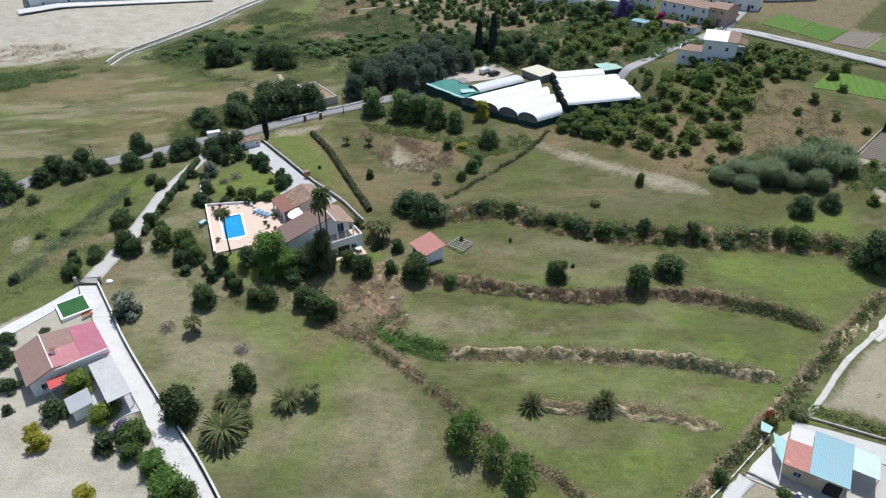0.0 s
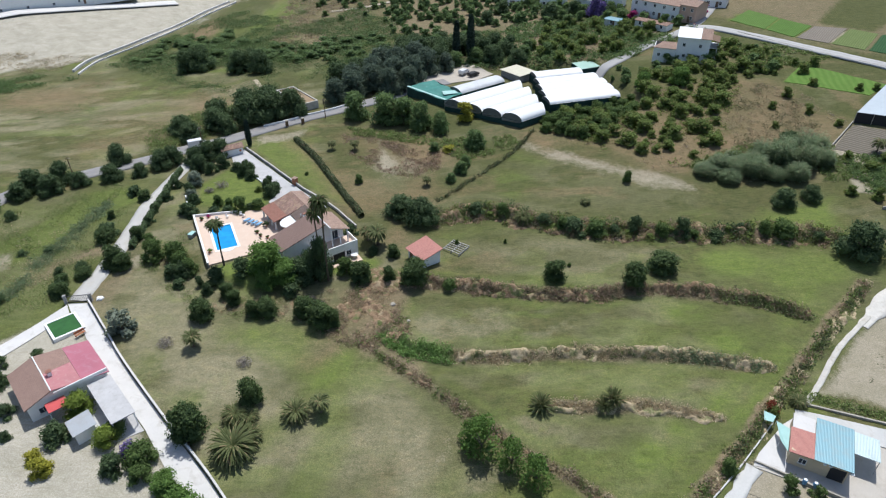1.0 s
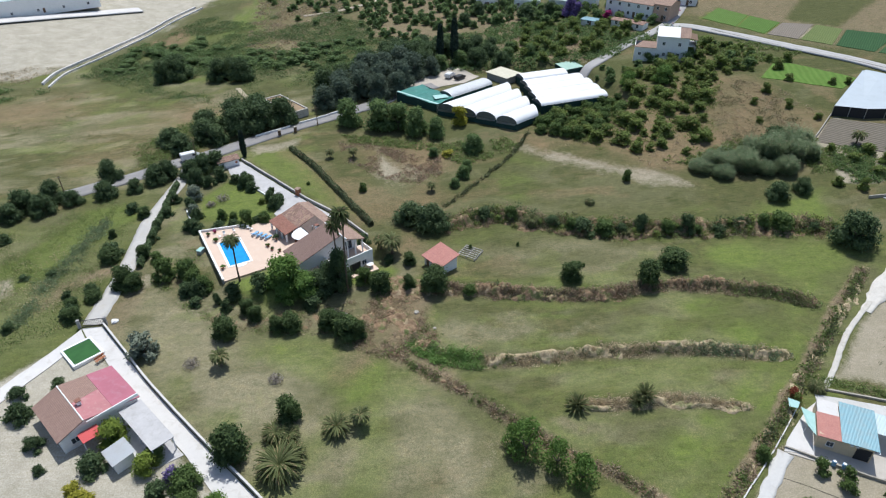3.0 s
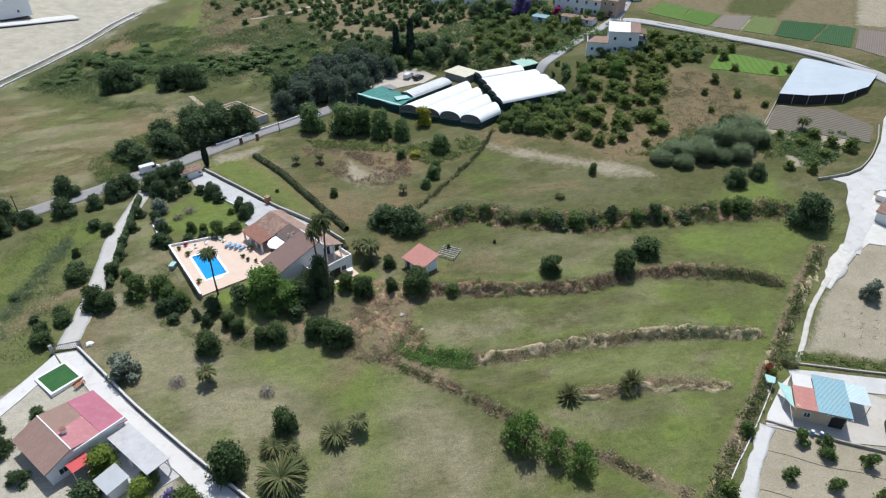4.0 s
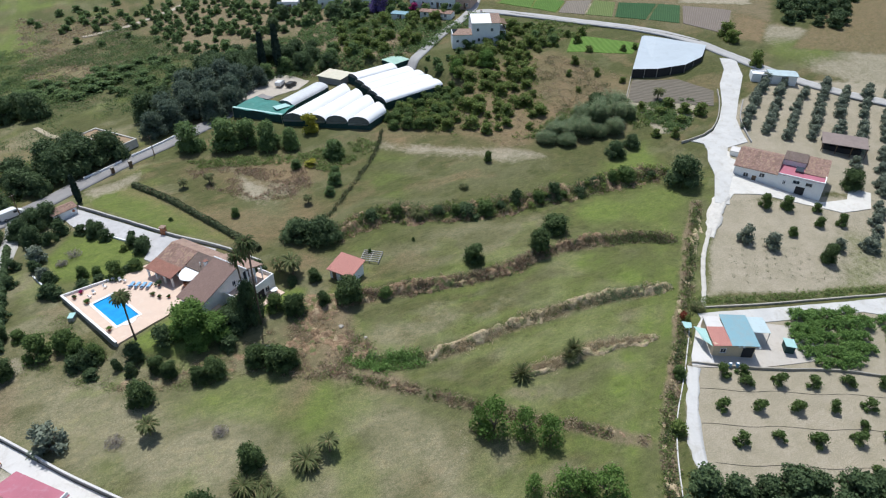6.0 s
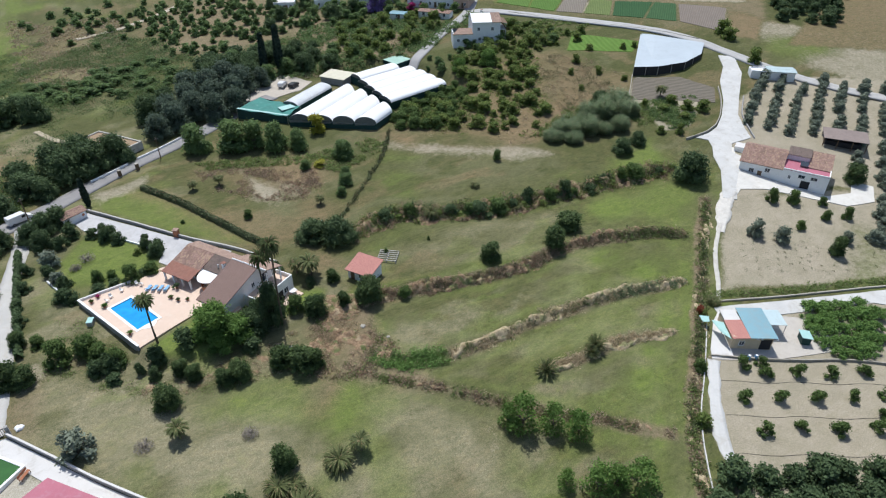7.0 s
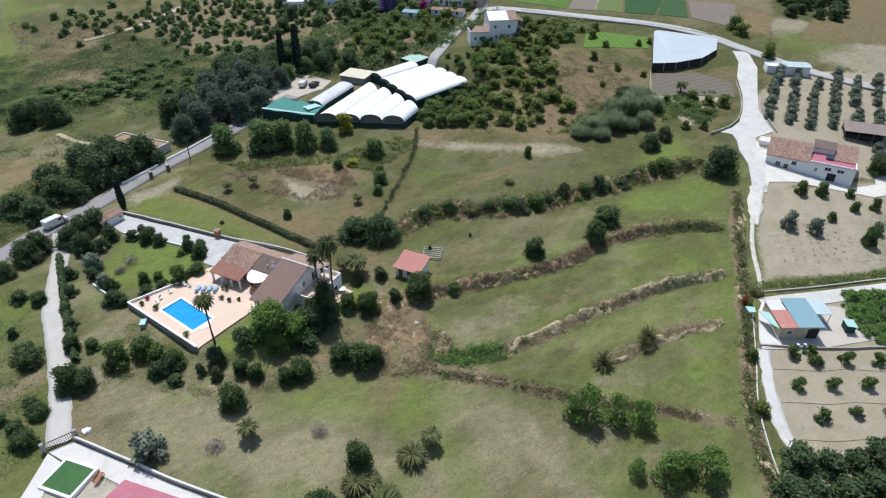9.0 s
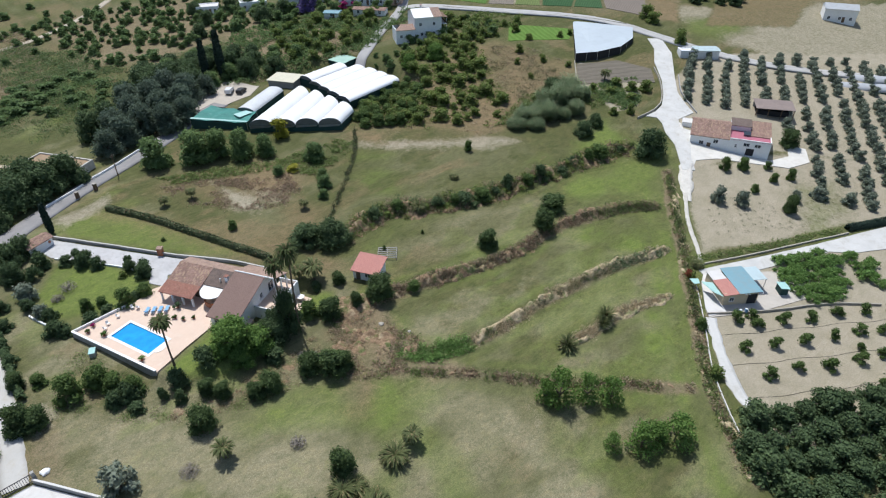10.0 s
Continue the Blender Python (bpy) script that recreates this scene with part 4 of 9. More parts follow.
ASH = tree_kind("ash_tree", "mid-green broadleaf tree near the greenhouses", "tree", *variants("ash", 3, 6.0, 6.2, 0.0, 11, 2600, 0.36, 0.25, seed=91, trunk=0.16, squash=1.0))
YELLOW = tree_kind("yellow_bush", "bushy tree with yellow-green leaves", "tree", *variants("yellow", 2, 4.6, 4.6, 0.0, 7, 1400, 0.32, 0.2, seed=101, trunk=0.1))
ORCHARD = tree_kind("orchard_tree", "small pruned orchard tree in tilled soil", "fruit tree", *variants("citrus", 4, 2.8, 2.6, 0.2, 6, 800, 0.24, 0.35, seed=111, trunk=0.07, spread=0.75), group="fruit orchard")
AVOCADO = tree_kind("avocado_tree", "dense dark avocado tree in a close-planted grove", "fruit tree", *variants("broad", 3, 5.0, 4.2, 0.0, 9, 1700, 0.34, 0.1, seed=121, trunk=0.12), group="close-planted grove")
VINE = tree_kind("vine", "leafy vine in a close trellised plot", "vine", *variants("vine", 3, 3.4, 1.9, 0.2, 9, 900, 0.26, 0.6, seed=151, trunk=0.05, spread=1.0), group="vine plot")
HILLTREE = tree_kind("hillside_tree", "scrubby green tree on the dry hillside", "tree", *variants("hill", 4, 3.6, 3.0, -0.2, 7, 800, 0.30, 0.15, seed=131, trunk=0.08), group="hillside orchard")
FARTREE = tree_kind("valley_tree", "scrubby green tree at the valley's edge", "tree", *variants("ash", 3, 4.0, 3.6, 0.0, 6, 500, 0.42, 0.1, seed=141, trunk=0.1), group="valley orchard")


def palm_mesh(seed, r, h0, fronds, droop, leaflets, width, mat, up=0.9):
    """Feathered or fan fronds that arch out from one point at height h0."""
    rng = np.random.default_rng(seed)
    q = []
    for k in range(fronds):
        a = k * 2.39996 + rng.uniform(-0.2, 0.2)
        e = up * (1 - k / fronds) ** 0.8 * 1.35 - 0.25 + rng.uniform(-0.1, 0.1)
        ln = r * rng.uniform(0.85, 1.1)
        p, dz = np.array([0.0, 0.0, h0]), e
        hd = np.array([math.cos(a), math.sin(a), 0])
        side = np.array([-math.sin(a), math.cos(a), 0])
        seg = leaflets
        for s in range(seg):
            d = hd * math.cos(dz) + np.array([0, 0, math.sin(dz)])
            n2 = p + d * ln / seg
            wd = width * math.sin(math.pi * min(0.97, (s + 0.8) / (seg + 0.6))) ** 0.6
            dn = np.array([0, 0, -wd * 0.55])
            for sg in (1, -1):
                q.append([p, n2, n2 + side * sg * wd + dn + d * wd * 0.6, p + side * sg * wd * 0.9 + dn + d * wd * 0.35])
            p, dz = n2, dz - droop * (0.6 + s / seg) / seg
    return quads_mesh("fronds", np.array(q, dtype=float), mat)


def palm_trunk(seed, h, r, lean=0.3):
    rng = random.Random(seed)
    bm, pts, rad = B(), [], []
    n = max(4, int(h * 2))
    for i in range(n + 1):
        t = i / n
        pts.append((lean * t * t, 0.15 * lean * math.sin(3 * t), -0.4 + (h + 0.4) * t))
        rad.append(r * (1.35 - 0.5 * min(1, t * 3)) * (1.08 if i % 2 else 0.94))
    tube(bm, pts, rad, 9)
    return finish("trunk", bm, PALMBARK)


def palm_kind(name, label, fr, h, r, **kw):
    t = thing(name, label, "palm", (0, 0, 0))
    kid("trunk", palm_trunk(kw.get("seed", 1), h, r, kw.get("lean", 0.2)), t)
    kid("crown", fr, t, kw.get("crown", "arching green fronds"))
    PARK.append(t)
    return t


DATE = [palm_kind("date_palm", "bushy young date palm with arching fronds on grass", palm_mesh(s, 2.9, 0.9, 150, 1.3, 7, 0.125, LEAF["palm"]), 0.9, 0.3, seed=s, lean=0.02) for s in (3, 4)]
FANSMALL = [palm_kind("fan_palm", "young fan palm with a short trunk", palm_mesh(s, 1.7, 2.1, 70, 1.7, 6, 0.15, LEAF["palm"]), 2.1, 0.17, seed=s) for s in (5, 6)]
FANTALL = [palm_kind("tall_palm", "tall slender palm with a bare trunk beside the villa", palm_mesh(s, 2.1, 11.0, 90, 2.0, 6, 0.16, LEAF["fan"], 1.1), 11.0, 0.17, seed=s, lean=0.5) for s in (7, 8)]


def cypress(seed):
    rng = np.random.default_rng(seed)
    n = 1800
    z = rng.uniform(0.2, 15, n)
    r = 1.25 * np.sin(np.clip(z / 15, 0.02, 1) ** 0.55 * 2.75) ** 0.7 * rng.uniform(0.75, 1.1, n)
    a = rng.uniform(0, 6.283, n)
    c = np.stack([r * np.cos(a), r * np.sin(a), z], 1)
    q = leaf_quads(rng, c, np.stack([np.cos(a), np.sin(a), 0.3 + 0 * a], 1), 0.4, 2.0)
    v = ICO[0] * np.array([0.95, 0.95, 7.2]) + np.array([0, 0, 7.4])
    return quads_mesh("crown", q, LEAF["cypress"], (v, ICO[1]))


CYPRESS = tree_kind("cypress", "tall narrow dark cypress", "cypress", [cypress(1), cypress(2)], [trunk_mesh("trunk", 1, 6, 0.16, 0.3), trunk_mesh("trunk", 2, 6, 0.16, 0.3)])


def canes(seed, w, h, n):
    """A stand of arching cane: long narrow blades that lean out and droop."""
    rng = np.random.default_rng(seed)
    r, a = w / 2 * np.sqrt(rng.uniform(0, 1, n)), rng.uniform(0, 6.283, n)
    top = h * (1 - 0.35 * (r / (w / 2)) ** 2) * rng.uniform(0.4, 1.25, n) * (0.8 + 0.4 * np.sin(r * 2.1 + a * 3 + seed) ** 2)
    c = np.stack([r * np.cos(a), r * np.sin(a), top * rng.uniform(0.35, 1.0, n)], 1)
    b = a + rng.normal(0, 0.9, n)
    out = np.stack([np.cos(b), np.sin(b), rng.uniform(-0.2, 1.2, n)], 1)
    ln = rng.uniform(0.7, 1.9, n)[:, None]
    side = np.stack([-np.sin(b), np.cos(b), 0 * b], 1) * rng.uniform(0.07, 0.14, n)[:, None]
    mid = c + out * ln * 0.5
    tip = mid + out * np.array([1, 1, 0.1]) * ln * 0.6 + np.array([0, 0, -0.15])
    q = np.stack([c, mid + side, tip, mid - side], 1)
    return quads_mesh("crown", q, LEAF["reed"])


REED = tree_kind("cane_clump", "tall pale green clump of giant cane", "cane", [canes(s, 7, 4.6, 3600) for s in (1, 2, 3)], [trunk_mesh("stems", s, 3.0, 0.08, 1.8, 6) for s in (1, 2, 3)])
R5 = random.Random(5)


def plant_all(kinds, size, rows, label=""):
    for x, y, h, w in rows:
        plant(kinds, x, y, h, w, size, R5, label)


# terraces and meadow below the villa
plant_all(MANGO, (4.2, 4.6), [(21.7, 95.8, 4.2, 4.8), (43.4, 97.0, 4.0, 6.8), (36.6, 93.0, 4.4, 5.2), (-31.4, 69.8, 5.0, 4.4), (-39.5, 64.4, 6.0, 6.2), (-65.3, 106.3, 4.5, 5.0)])
plant_all(MANGO, (4.2, 4.6), [(-22.2, 87.2, 4.5, 6.0), (-25.5, 89.5, 4.0, 4.5), (-20.2, 86.5, 3.5, 3.5), (-39, 93.5, 3, 3.2), (-40.7, 95.6, 3, 3.2), (-44, 89.6, 4, 5), (-32.4, 89.8, 3.5, 4.5), (-34.8, 90.2, 3, 3.5), (-5.3, 97.4, 5, 6.2), (-10.1, 98.2, 3.2, 3), (-15.7, 98.8, 4.2, 5), (-9.3, 105.8, 2.6, 3)], "dark round tree at the edge of the villa garden")
plant_all(CITRUS, (3.6, 4.0), [(-58, 108, 4.5, 5), (-53.7, 108, 4, 4.5), (-51.9, 105.3, 3.5, 4), (-49.5, 103, 3.2, 3.6), (-61.1, 114.3, 2, 3), (-17.8, 135.2, 2.2, 2.2), (45.9, 128.9, 3, 2.3), (-18.6, 101, 3.5, 4), (1.4, 95.4, 2.2, 2.8)])
plant_all(WALNUT, (5.2, 4.6), [(3.6, 59.3, 7.0, 4.8), (7.6, 56.7, 5.6, 3.8), (10.6, 54.0, 5.4, 4.0), (3.3, 48.0, 3.4, 2.6), (7.0, 45.3, 5.2, 4.6), (12.4, 42.8, 5.4, 5.0), (9.8, 44.6, 4.0, 3.6), (1.9, 60.8, 4.6, 3.0)])
YUCCA = [palm_kind("yucca", "spiky grey-green yucca in the terrace grass", palm_mesh(s, 2.3, 0.5, 90, 0.55, 5, 0.13, LEAF["palm"], 1.15), 0.5, 0.25, seed=s, lean=0.02, crown="stiff pointed leaves") for s in (13, 14)]
for x, y, s in ((13.7, 66.2, 0.95), (23.6, 65.8, 0.75), (25.2, 66.6, 0.9)):
    plant(YUCCA, x, y, s * 1.1, s, (1, 1), R5)
for x, y, s in ((-24.2, 67.0, 0.9), (-33.4, 67.0, 0.85), (-32.4, 61.0, 1.35), (-31.4, 66.6, 0.7), (34.1, 121, 0.5), (18.9, 116, 0.8), (-30.6, 63.0, 0.8)):
    plant(DATE, x, y, s, s, (1, 1), R5)
for x, y, s in ((-43.6, 82.6, 1.1), (-20.5, 67.6, 1.1), (-12.6, 109.5, 1.5), (-19.7, 153.2, 0.9), (-25.8, 154.2, 0.85), (-1.4, 132.9, 0.8), (109.7, 134, 1.3), (-14.8, 111.5, 1.1)):
    plant(FANSMALL, x, y, s, s, (1, 1), R5)
for x, y, s, r, a in ((-42.8, 103.4, 0.86, 1.0, 1.3), (-22.0, 98.8, 1.56, 1.1, 0.6), (-23.4, 101.6, 1.26, 1.0, 2.4)):
    plant(FANTALL, x, y, s, r, (1, 1), R5, spin=a)
for x, y, h, w in ((17.3, 218.1, 15.5, 2.7), (12.5, 219.6, 13.5, 2.5), (-48.6, 159.4, 7.5, 1.5)):
    plant(CYPRESS, x, y, h, w, (15, 2.5), R5)
# scrubby trees round the cypresses
plant_all(BROAD, (7, 8), [(10, 225, 6.5, 8), (16, 227, 6, 8), (22, 223, 6, 7), (4, 229, 6, 8), (27, 229, 5.5, 7), (14, 234, 5.5, 7), (21, 235, 5, 7), (32, 226, 5, 6), (-2, 236, 6, 8), (8, 240, 5, 7), (26, 216, 5, 6), (33, 212, 4.5, 6)], "dark tree in the scrub round the cypresses")
plant_all(ASH, (6.2, 6.0), [(36, 216, 4, 5), (19, 216, 5, 6), (29, 221, 4, 5), (38, 222, 4, 5), (44, 216, 4, 4.6), (12, 214, 4.6, 5.6), (6, 236, 5, 6), (18, 241, 4, 6)], "mid-green tree in the scrub round the cypresses")
# villa garden
plant_all(BROADLIGHT, (7, 8), [(-33.4, 100.2, 6.6, 7.6), (-30.2, 98.4, 4.4, 5.6), (-33.6, 97.4, 3.4, 4.4)])
plant_all(BROAD, (7, 8), [(-23.4, 100.2, 8.8, 4.8), (-25.4, 100.2, 6.4, 4.4)], "tall dark tree at the villa corner")
plant_all(BROAD, (7, 8), [(-26.5, 99.4, 4.8, 5.0), (-7.5, 120.8, 4.6, 7), (-3.3, 117.4, 5.6, 7), (84.0, 98.0, 7.2, 8.4), (-28, 99.5, 4.6, 5.0)])
plant_all(SHRUB, (2.8, 4.0), [(-38.6, 100.6, 3, 4.5), (-43.7, 100, 2.8, 4), (-46.6, 98.8, 2.2, 1.8), (-44.6, 96.5, 2.4, 2.2), (-50.6, 102.4, 3.2, 4), (-52.7, 102.3, 2.6, 3.5), (-50.5, 99.1, 1.5, 3), (-28.5, 95.5, 2.2, 4), (-13.5, 107.5, 1.6, 2.6), (-18.5, 113.6, 2.6, 3)])
plant_all(CITRUS, (3.6, 4.0), [(-44, 124.6, 3.8, 4), (-40.2, 125.7, 2.6, 3.3), (-47.3, 127.9, 2, 2.2), (-49.8, 128.4, 2.5, 2.6)], "clipped round green tree on the villa lawn")
plant_all(OLIVE, (4.0, 4.2), [(-57, 86.8, 4.5, 5.2), (-57.6, 138.6, 3.4, 4), (-56.7, 131.7, 2.5, 3)], "single grey-green olive tree in rough grass")
plant_all(BROAD, (7, 8), [(-57.9, 152.6, 4.8, 5), (-55, 153.9, 4.6, 5), (-58.6, 146, 4.2, 4.4), (-60.5, 150, 4.6, 5)], "dark tree beside the villa entrance")
plant_all(SHRUB, (2.8, 4.0), [(-53.2, 147.6, 3.2, 4), (-55.2, 144.3, 3, 3.2), (-49.1, 145.4, 2, 3), (-46.9, 142.4, 3.2, 3), (-44.5, 140.3, 2.4, 3), (-39.8, 134.9, 2.8, 2.6), (-38.4, 131.6, 3, 3.4), (-55.9, 125.2, 2.6, 4), (-54.6, 123.6, 1.6, 2.4), (-50, 125, 1.6, 3.5), (-47, 125.2, 1.6, 3), (-55.7, 129.9, 2.4, 3), (-41.8, 125.6, 1.5, 2.6), (-58.2, 135, 2.4, 3)])
# along the track and the road
plant_all(MANGO, (4.2, 4.6), [(-63.4, 105.5, 3.5, 4.5), (-64, 116, 3, 3.2), (-70.4, 115.6, 3, 4.6), (-68, 132.6, 2.4, 3.5), (-70.1, 102.8, 2.2, 3.6), (-72.2, 97.6, 2.6, 3.8), (-72.6, 124.7, 2, 1.8), (-73.4, 101.3, 2, 3)], "dark bush beside the concrete track")
plant_all(SHRUB, (2.8, 4.0), [(-95, 125.5, 2, 3), (-63.6, 122, 2, 2.6), (-63.8, 127, 1.9, 2.6), (-62.6, 132, 2, 2.8), (-62, 138, 2.2, 2.8), (-70.9, 117.8, 2.6, 4.6), (-70.9, 104.7, 2.2, 3.4), (-72.6, 98.2, 2.6, 3.8), (-75.0, 104.0, 1.6, 2.2), (-71.2, 135.1, 2.2, 3.4), (-72.7, 124.5, 1.6, 1.6), (-80.9, 112.2, 0.9, 2.4), (-85.8, 111.3, 0.9, 2.2), (-82.4, 96.0, 1.6, 2.6)], "rough bush on the green slope")
plant_all(BROAD, (7, 8), [(-80.9, 152.4, 5.2, 5.4), (-79.2, 143, 4, 5), (-68.8, 148.8, 4.6, 5.6), (-66.4, 151, 4.6, 5), (-91.4, 143.2, 5.5, 5.6), (-96.3, 139.2, 5.5, 6.4), (-97.5, 135, 4, 5), (-102.4, 127.6, 6.5, 7.6), (-91.5, 137.4, 4.6, 5.6), (-86, 141, 3.4, 4.4), (-73, 145, 3, 4)], "dark leafy tree beside the country road")
# the dark belt of trees along the road to the greenhouses
plant_all(BROAD, (7, 8), [(-45.5, 178.6, 8, 10), (-51, 176.2, 8, 10), (-54, 183, 7.5, 9), (-39.5, 180.4, 7.5, 8), (-48, 184, 8, 9), (-60, 172.5, 6, 8), (-62, 180, 6, 8), (-57, 169.6, 5, 6), (-66, 166, 5, 7), (-70, 171, 5, 7), (-28, 203, 7.5, 8), (-22, 208, 7, 8), (0.4, 222, 8, 9), (7, 220, 7.5, 8), (-6, 226, 7.5, 9)], "dark dense tree in the belt along the road")
plant_all(GREY, (8, 8), [(-27.5, 188.6, 7, 7.5), (-22, 192, 8, 8.5), (-15.9, 195.4, 8.6, 8.6), (-10.8, 191.4, 8, 8), (-9.4, 199, 9, 9), (-3, 199.4, 8.4, 8), (-16, 203, 8.6, 9), (-8.3, 209, 9, 9.6), (1.6, 207.4, 8.6, 8.6), (-2, 214, 9, 9), (-14, 214, 8, 9), (-23, 199, 7.6, 8), (-4.6, 193.4, 7, 7), (8, 209, 6, 6)])
plant_all(BROAD, (7, 8), [(-81.6, 235.6, 8.4, 10), (-86, 233.1, 7.5, 8), (-65.6, 228, 7.6, 8), (-57.6, 225.4, 7.6, 8), (-61, 231, 7, 8), (-4.8, 220.3, 7.4, 8), (6, 214.5, 6.8, 8), (-2, 230, 6, 8), (8, 228, 6, 7), (-12, 222, 6.5, 8), (24, 214, 5.5, 6), (30, 220, 5, 6), (20, 227, 5, 6)], "large dark tree in the green valley")
plant_all(ASH, (6.2, 6.0), [(-20.5, 174, 7.4, 7.6), (-11.4, 169.6, 8.4, 9), (-1.9, 163.8, 7.6, 6.6), (3.5, 161, 5.6, 5.4), (11.9, 150.4, 4.8, 5.6), (-6.6, 168, 7.4, 7), (1.2, 150, 2.4, 3), (7.2, 137.8, 3, 3.6), (8.5, 141, 3, 3), (4.5, 134, 2.2, 2.6)])
plant_all(YELLOW, (4.6, 4.6), [(10.9, 166.5, 5, 4.8), (5, 149.2, 1.6, 3.4), (-58.6, 59, 2.4, 3.4), (-48.4, 51, 2, 3), (-60.5, 61.0, 1.8, 2.4)])
# west neighbour's garden
plant_all(LIME, (4.0, 4.6), [(-57.3, 69.4, 3.6, 5.0), (-51.4, 63.6, 3.0, 4.0)])
plant_all(BROADLIGHT, (7, 8), [(-37.1, 51.3, 4.2, 5.8), (-40.6, 55.5, 3, 4.2)], "bright green tree in the dry garden")
plant_all(CITRUS, (3.6, 4.0), [(-45.1, 60.1, 3.6, 4.6), (-34.8, 51.3, 3, 3.6), (-44.4, 57.3, 2.5, 3.5), (-50.6, 65.2, 2.6, 3.4)], "green fruit tree in the dry garden")
plant_all(SHRUB, (2.8, 4.0), [(-58.8, 64.5, 2.8, 4), (-48.8, 59.1, 2.8, 4), (-68.4, 69.3, 2, 3), (-72.6, 75.2, 3, 4), (-66.3, 64.9, 1.4, 1.8), (-74.5, 79.5, 2, 3), (-69, 81.4, 1.5, 2.6)], "green bush in the dry garden")
plant_all(REED, (4.6, 6.0), [(65.4, 130.0, 2.4, 4.0), (69.0, 131.5, 3.4, 3.6), (72.3, 129.9, 3.0, 4.2), (75.4, 127.2, 4.6, 3.8), (77.7, 131.5, 3.2, 4.2), (83.1, 130.5, 6.2, 4.2), (84.6, 125.2, 3.4, 4.0), (80.6, 134.3, 4.2, 4.0), (69.4, 126.5, 2.2, 3.6), (79.7, 125.9, 2.6, 3.4), (86.2, 133.7, 4.8, 3.6), (73.9, 134.1, 2.6, 3.4), (90.4, 134.4, 5.6, 4.0), (93.7, 130.3, 3.8, 3.8), (88.6, 129.2, 5.4, 3.8), (95.4, 136, 4.0, 3.8)])
plant_all(BROAD, (7, 8), [(88.9, 138.2, 4.8, 6.2), (76.9, 115.6, 4, 5), (84, 117, 3.6, 4)], "dark tree above the cane")
plant_all(HILLTREE, (3.0, 3.6), [(74.3, 134.7, 3, 3.4), (78.6, 135.5, 3.2, 3), (79.6, 186, 5, 6.5), (68.2, 185.5, 4, 4.4), (88.6, 186.9, 3.5, 4), (120.8, 184.8, 3, 4), (103, 166, 3, 3), (98.5, 115.5, 3, 3), (114.7, 121.8, 3.3, 5), (111, 124.5, 3, 4.4), (109.4, 129.4, 2.6, 4), (97.4, 135.3, 2.5, 4), (100.8, 131.7, 2.4, 3), (94, 118.3, 2.2, 3), (164.7, 157.9, 5, 6), (155, 136, 5, 5), (163, 153.5, 4, 6), (104, 127, 2, 4), (106, 121, 2, 4)])
plant_all(CITRUS, (3.6, 4.0), [(94.8, 82.1, 3.6, 3.2), (99.1, 79.2, 3.6, 3.2), (104.8, 75.3, 2.2, 2.4), (100.5, 71.4, 2.6, 2.4), (105.5, 69.3, 3, 2.8), (104.3, 89.8, 2.2, 2.2), (91.9, 72, 2.2, 2.4), (38.6, 54.2, 2.4, 2.6)], "small round fruit tree in bare soil")
plant_all(MANGO, (4.2, 4.6), [(91, 62.4, 4.6, 3.8), (121.2, 77.7, 5, 6)], "dark tree near the roadside house")


# ---- groves set out in rows ----
def rows_of(kinds, size, origin, along, across, n, m, h, w, jitter, keep, label="", skip=0.0, seed=1, wild=0.2):
    rng = random.Random(seed)
    for i in range(n):
        for j in range(m):
            x = origin[0] + along[0] * i + across[0] * j + rng.gauss(0, jitter)
            y = origin[1] + along[1] * i + across[1] * j + rng.gauss(0, jitter)
            if rng.random() < skip or float(inside(np.array([x]), np.array([y]), keep)[0]) < 0:
                continue
            k = rng.uniform(1 - wild, 1 + wild)
            plant(kinds, x, y, h * k, w * k * rng.uniform(0.92, 1.08), size, rng, label)


OLIVE_PLOT = [(116, 107), (121.5, 113), (128, 119), (147, 128), (172, 110), (204, 86), (190, 70), (140, 48), (116, 44), (104, 50), (101, 61), (110, 66), (118, 72), (126, 74), (129, 88), (139, 92), (136, 96), (124, 101)]
rows_of(OLIVE, (4.0, 4.2), (59, 135), (3.1, 1.85), (3.0, -5.0), 48, 40, 2.7, 3.1, 0.3, OLIVE_PLOT, skip=0.1, seed=3)
plant_all(OLIVE, (4.0, 4.2), [(80.1, 75.4, 4.2, 3.8), (83.7, 71, 4, 3.4), (97, 64, 3, 3), (103, 61.5, 3, 3.2)])
plant_all(ORCHARD, (2.6, 2.8), [(45.9, 51.0, 2.4, 2.6), (48.0, 47.6, 2.2, 2.4), (49.4, 49.6, 1.9, 2.2), (53.5, 45.1, 2.4, 2.6), (58.4, 42.1, 2.2, 2.5), (64.3, 39.4, 2.2, 2.5), (40.4, 45.9, 2.2, 2.4), (45.8, 42.9, 2.3, 2.4), (51.4, 39.8, 2.3, 2.5), (56.9, 37.1, 2.4, 2.0), (62.8, 34.5, 2.0, 2.5), (66.9, 31.5, 2.2, 2.5), (37.7, 39.9, 2.2, 2.4), (43.6, 37.5, 2.0, 2.1), (48.8, 33.9, 2.4, 2.9), (55.0, 31.2, 2.2, 2.5), (59.8, 29.0, 2.2, 2.4), (58.2, 32.5, 1.8, 1.8), (51.2, 26.2, 2.2, 2.4), (69.8, 36.4, 2.2, 2.5), (75, 33.4, 2.2, 2.5)])
rows_of(AVOCADO, (4.2, 5.0), (18, 40), (4.0, -1.9), (-1.9, -3.9), 12, 8, 3.6, 5.0, 0.5, [(19, 35.6), (24, 39), (31.5, 39), (37.7, 34.6), (48, 29), (56, 24), (50, 14), (26, 10), (12, 24)], seed=6)
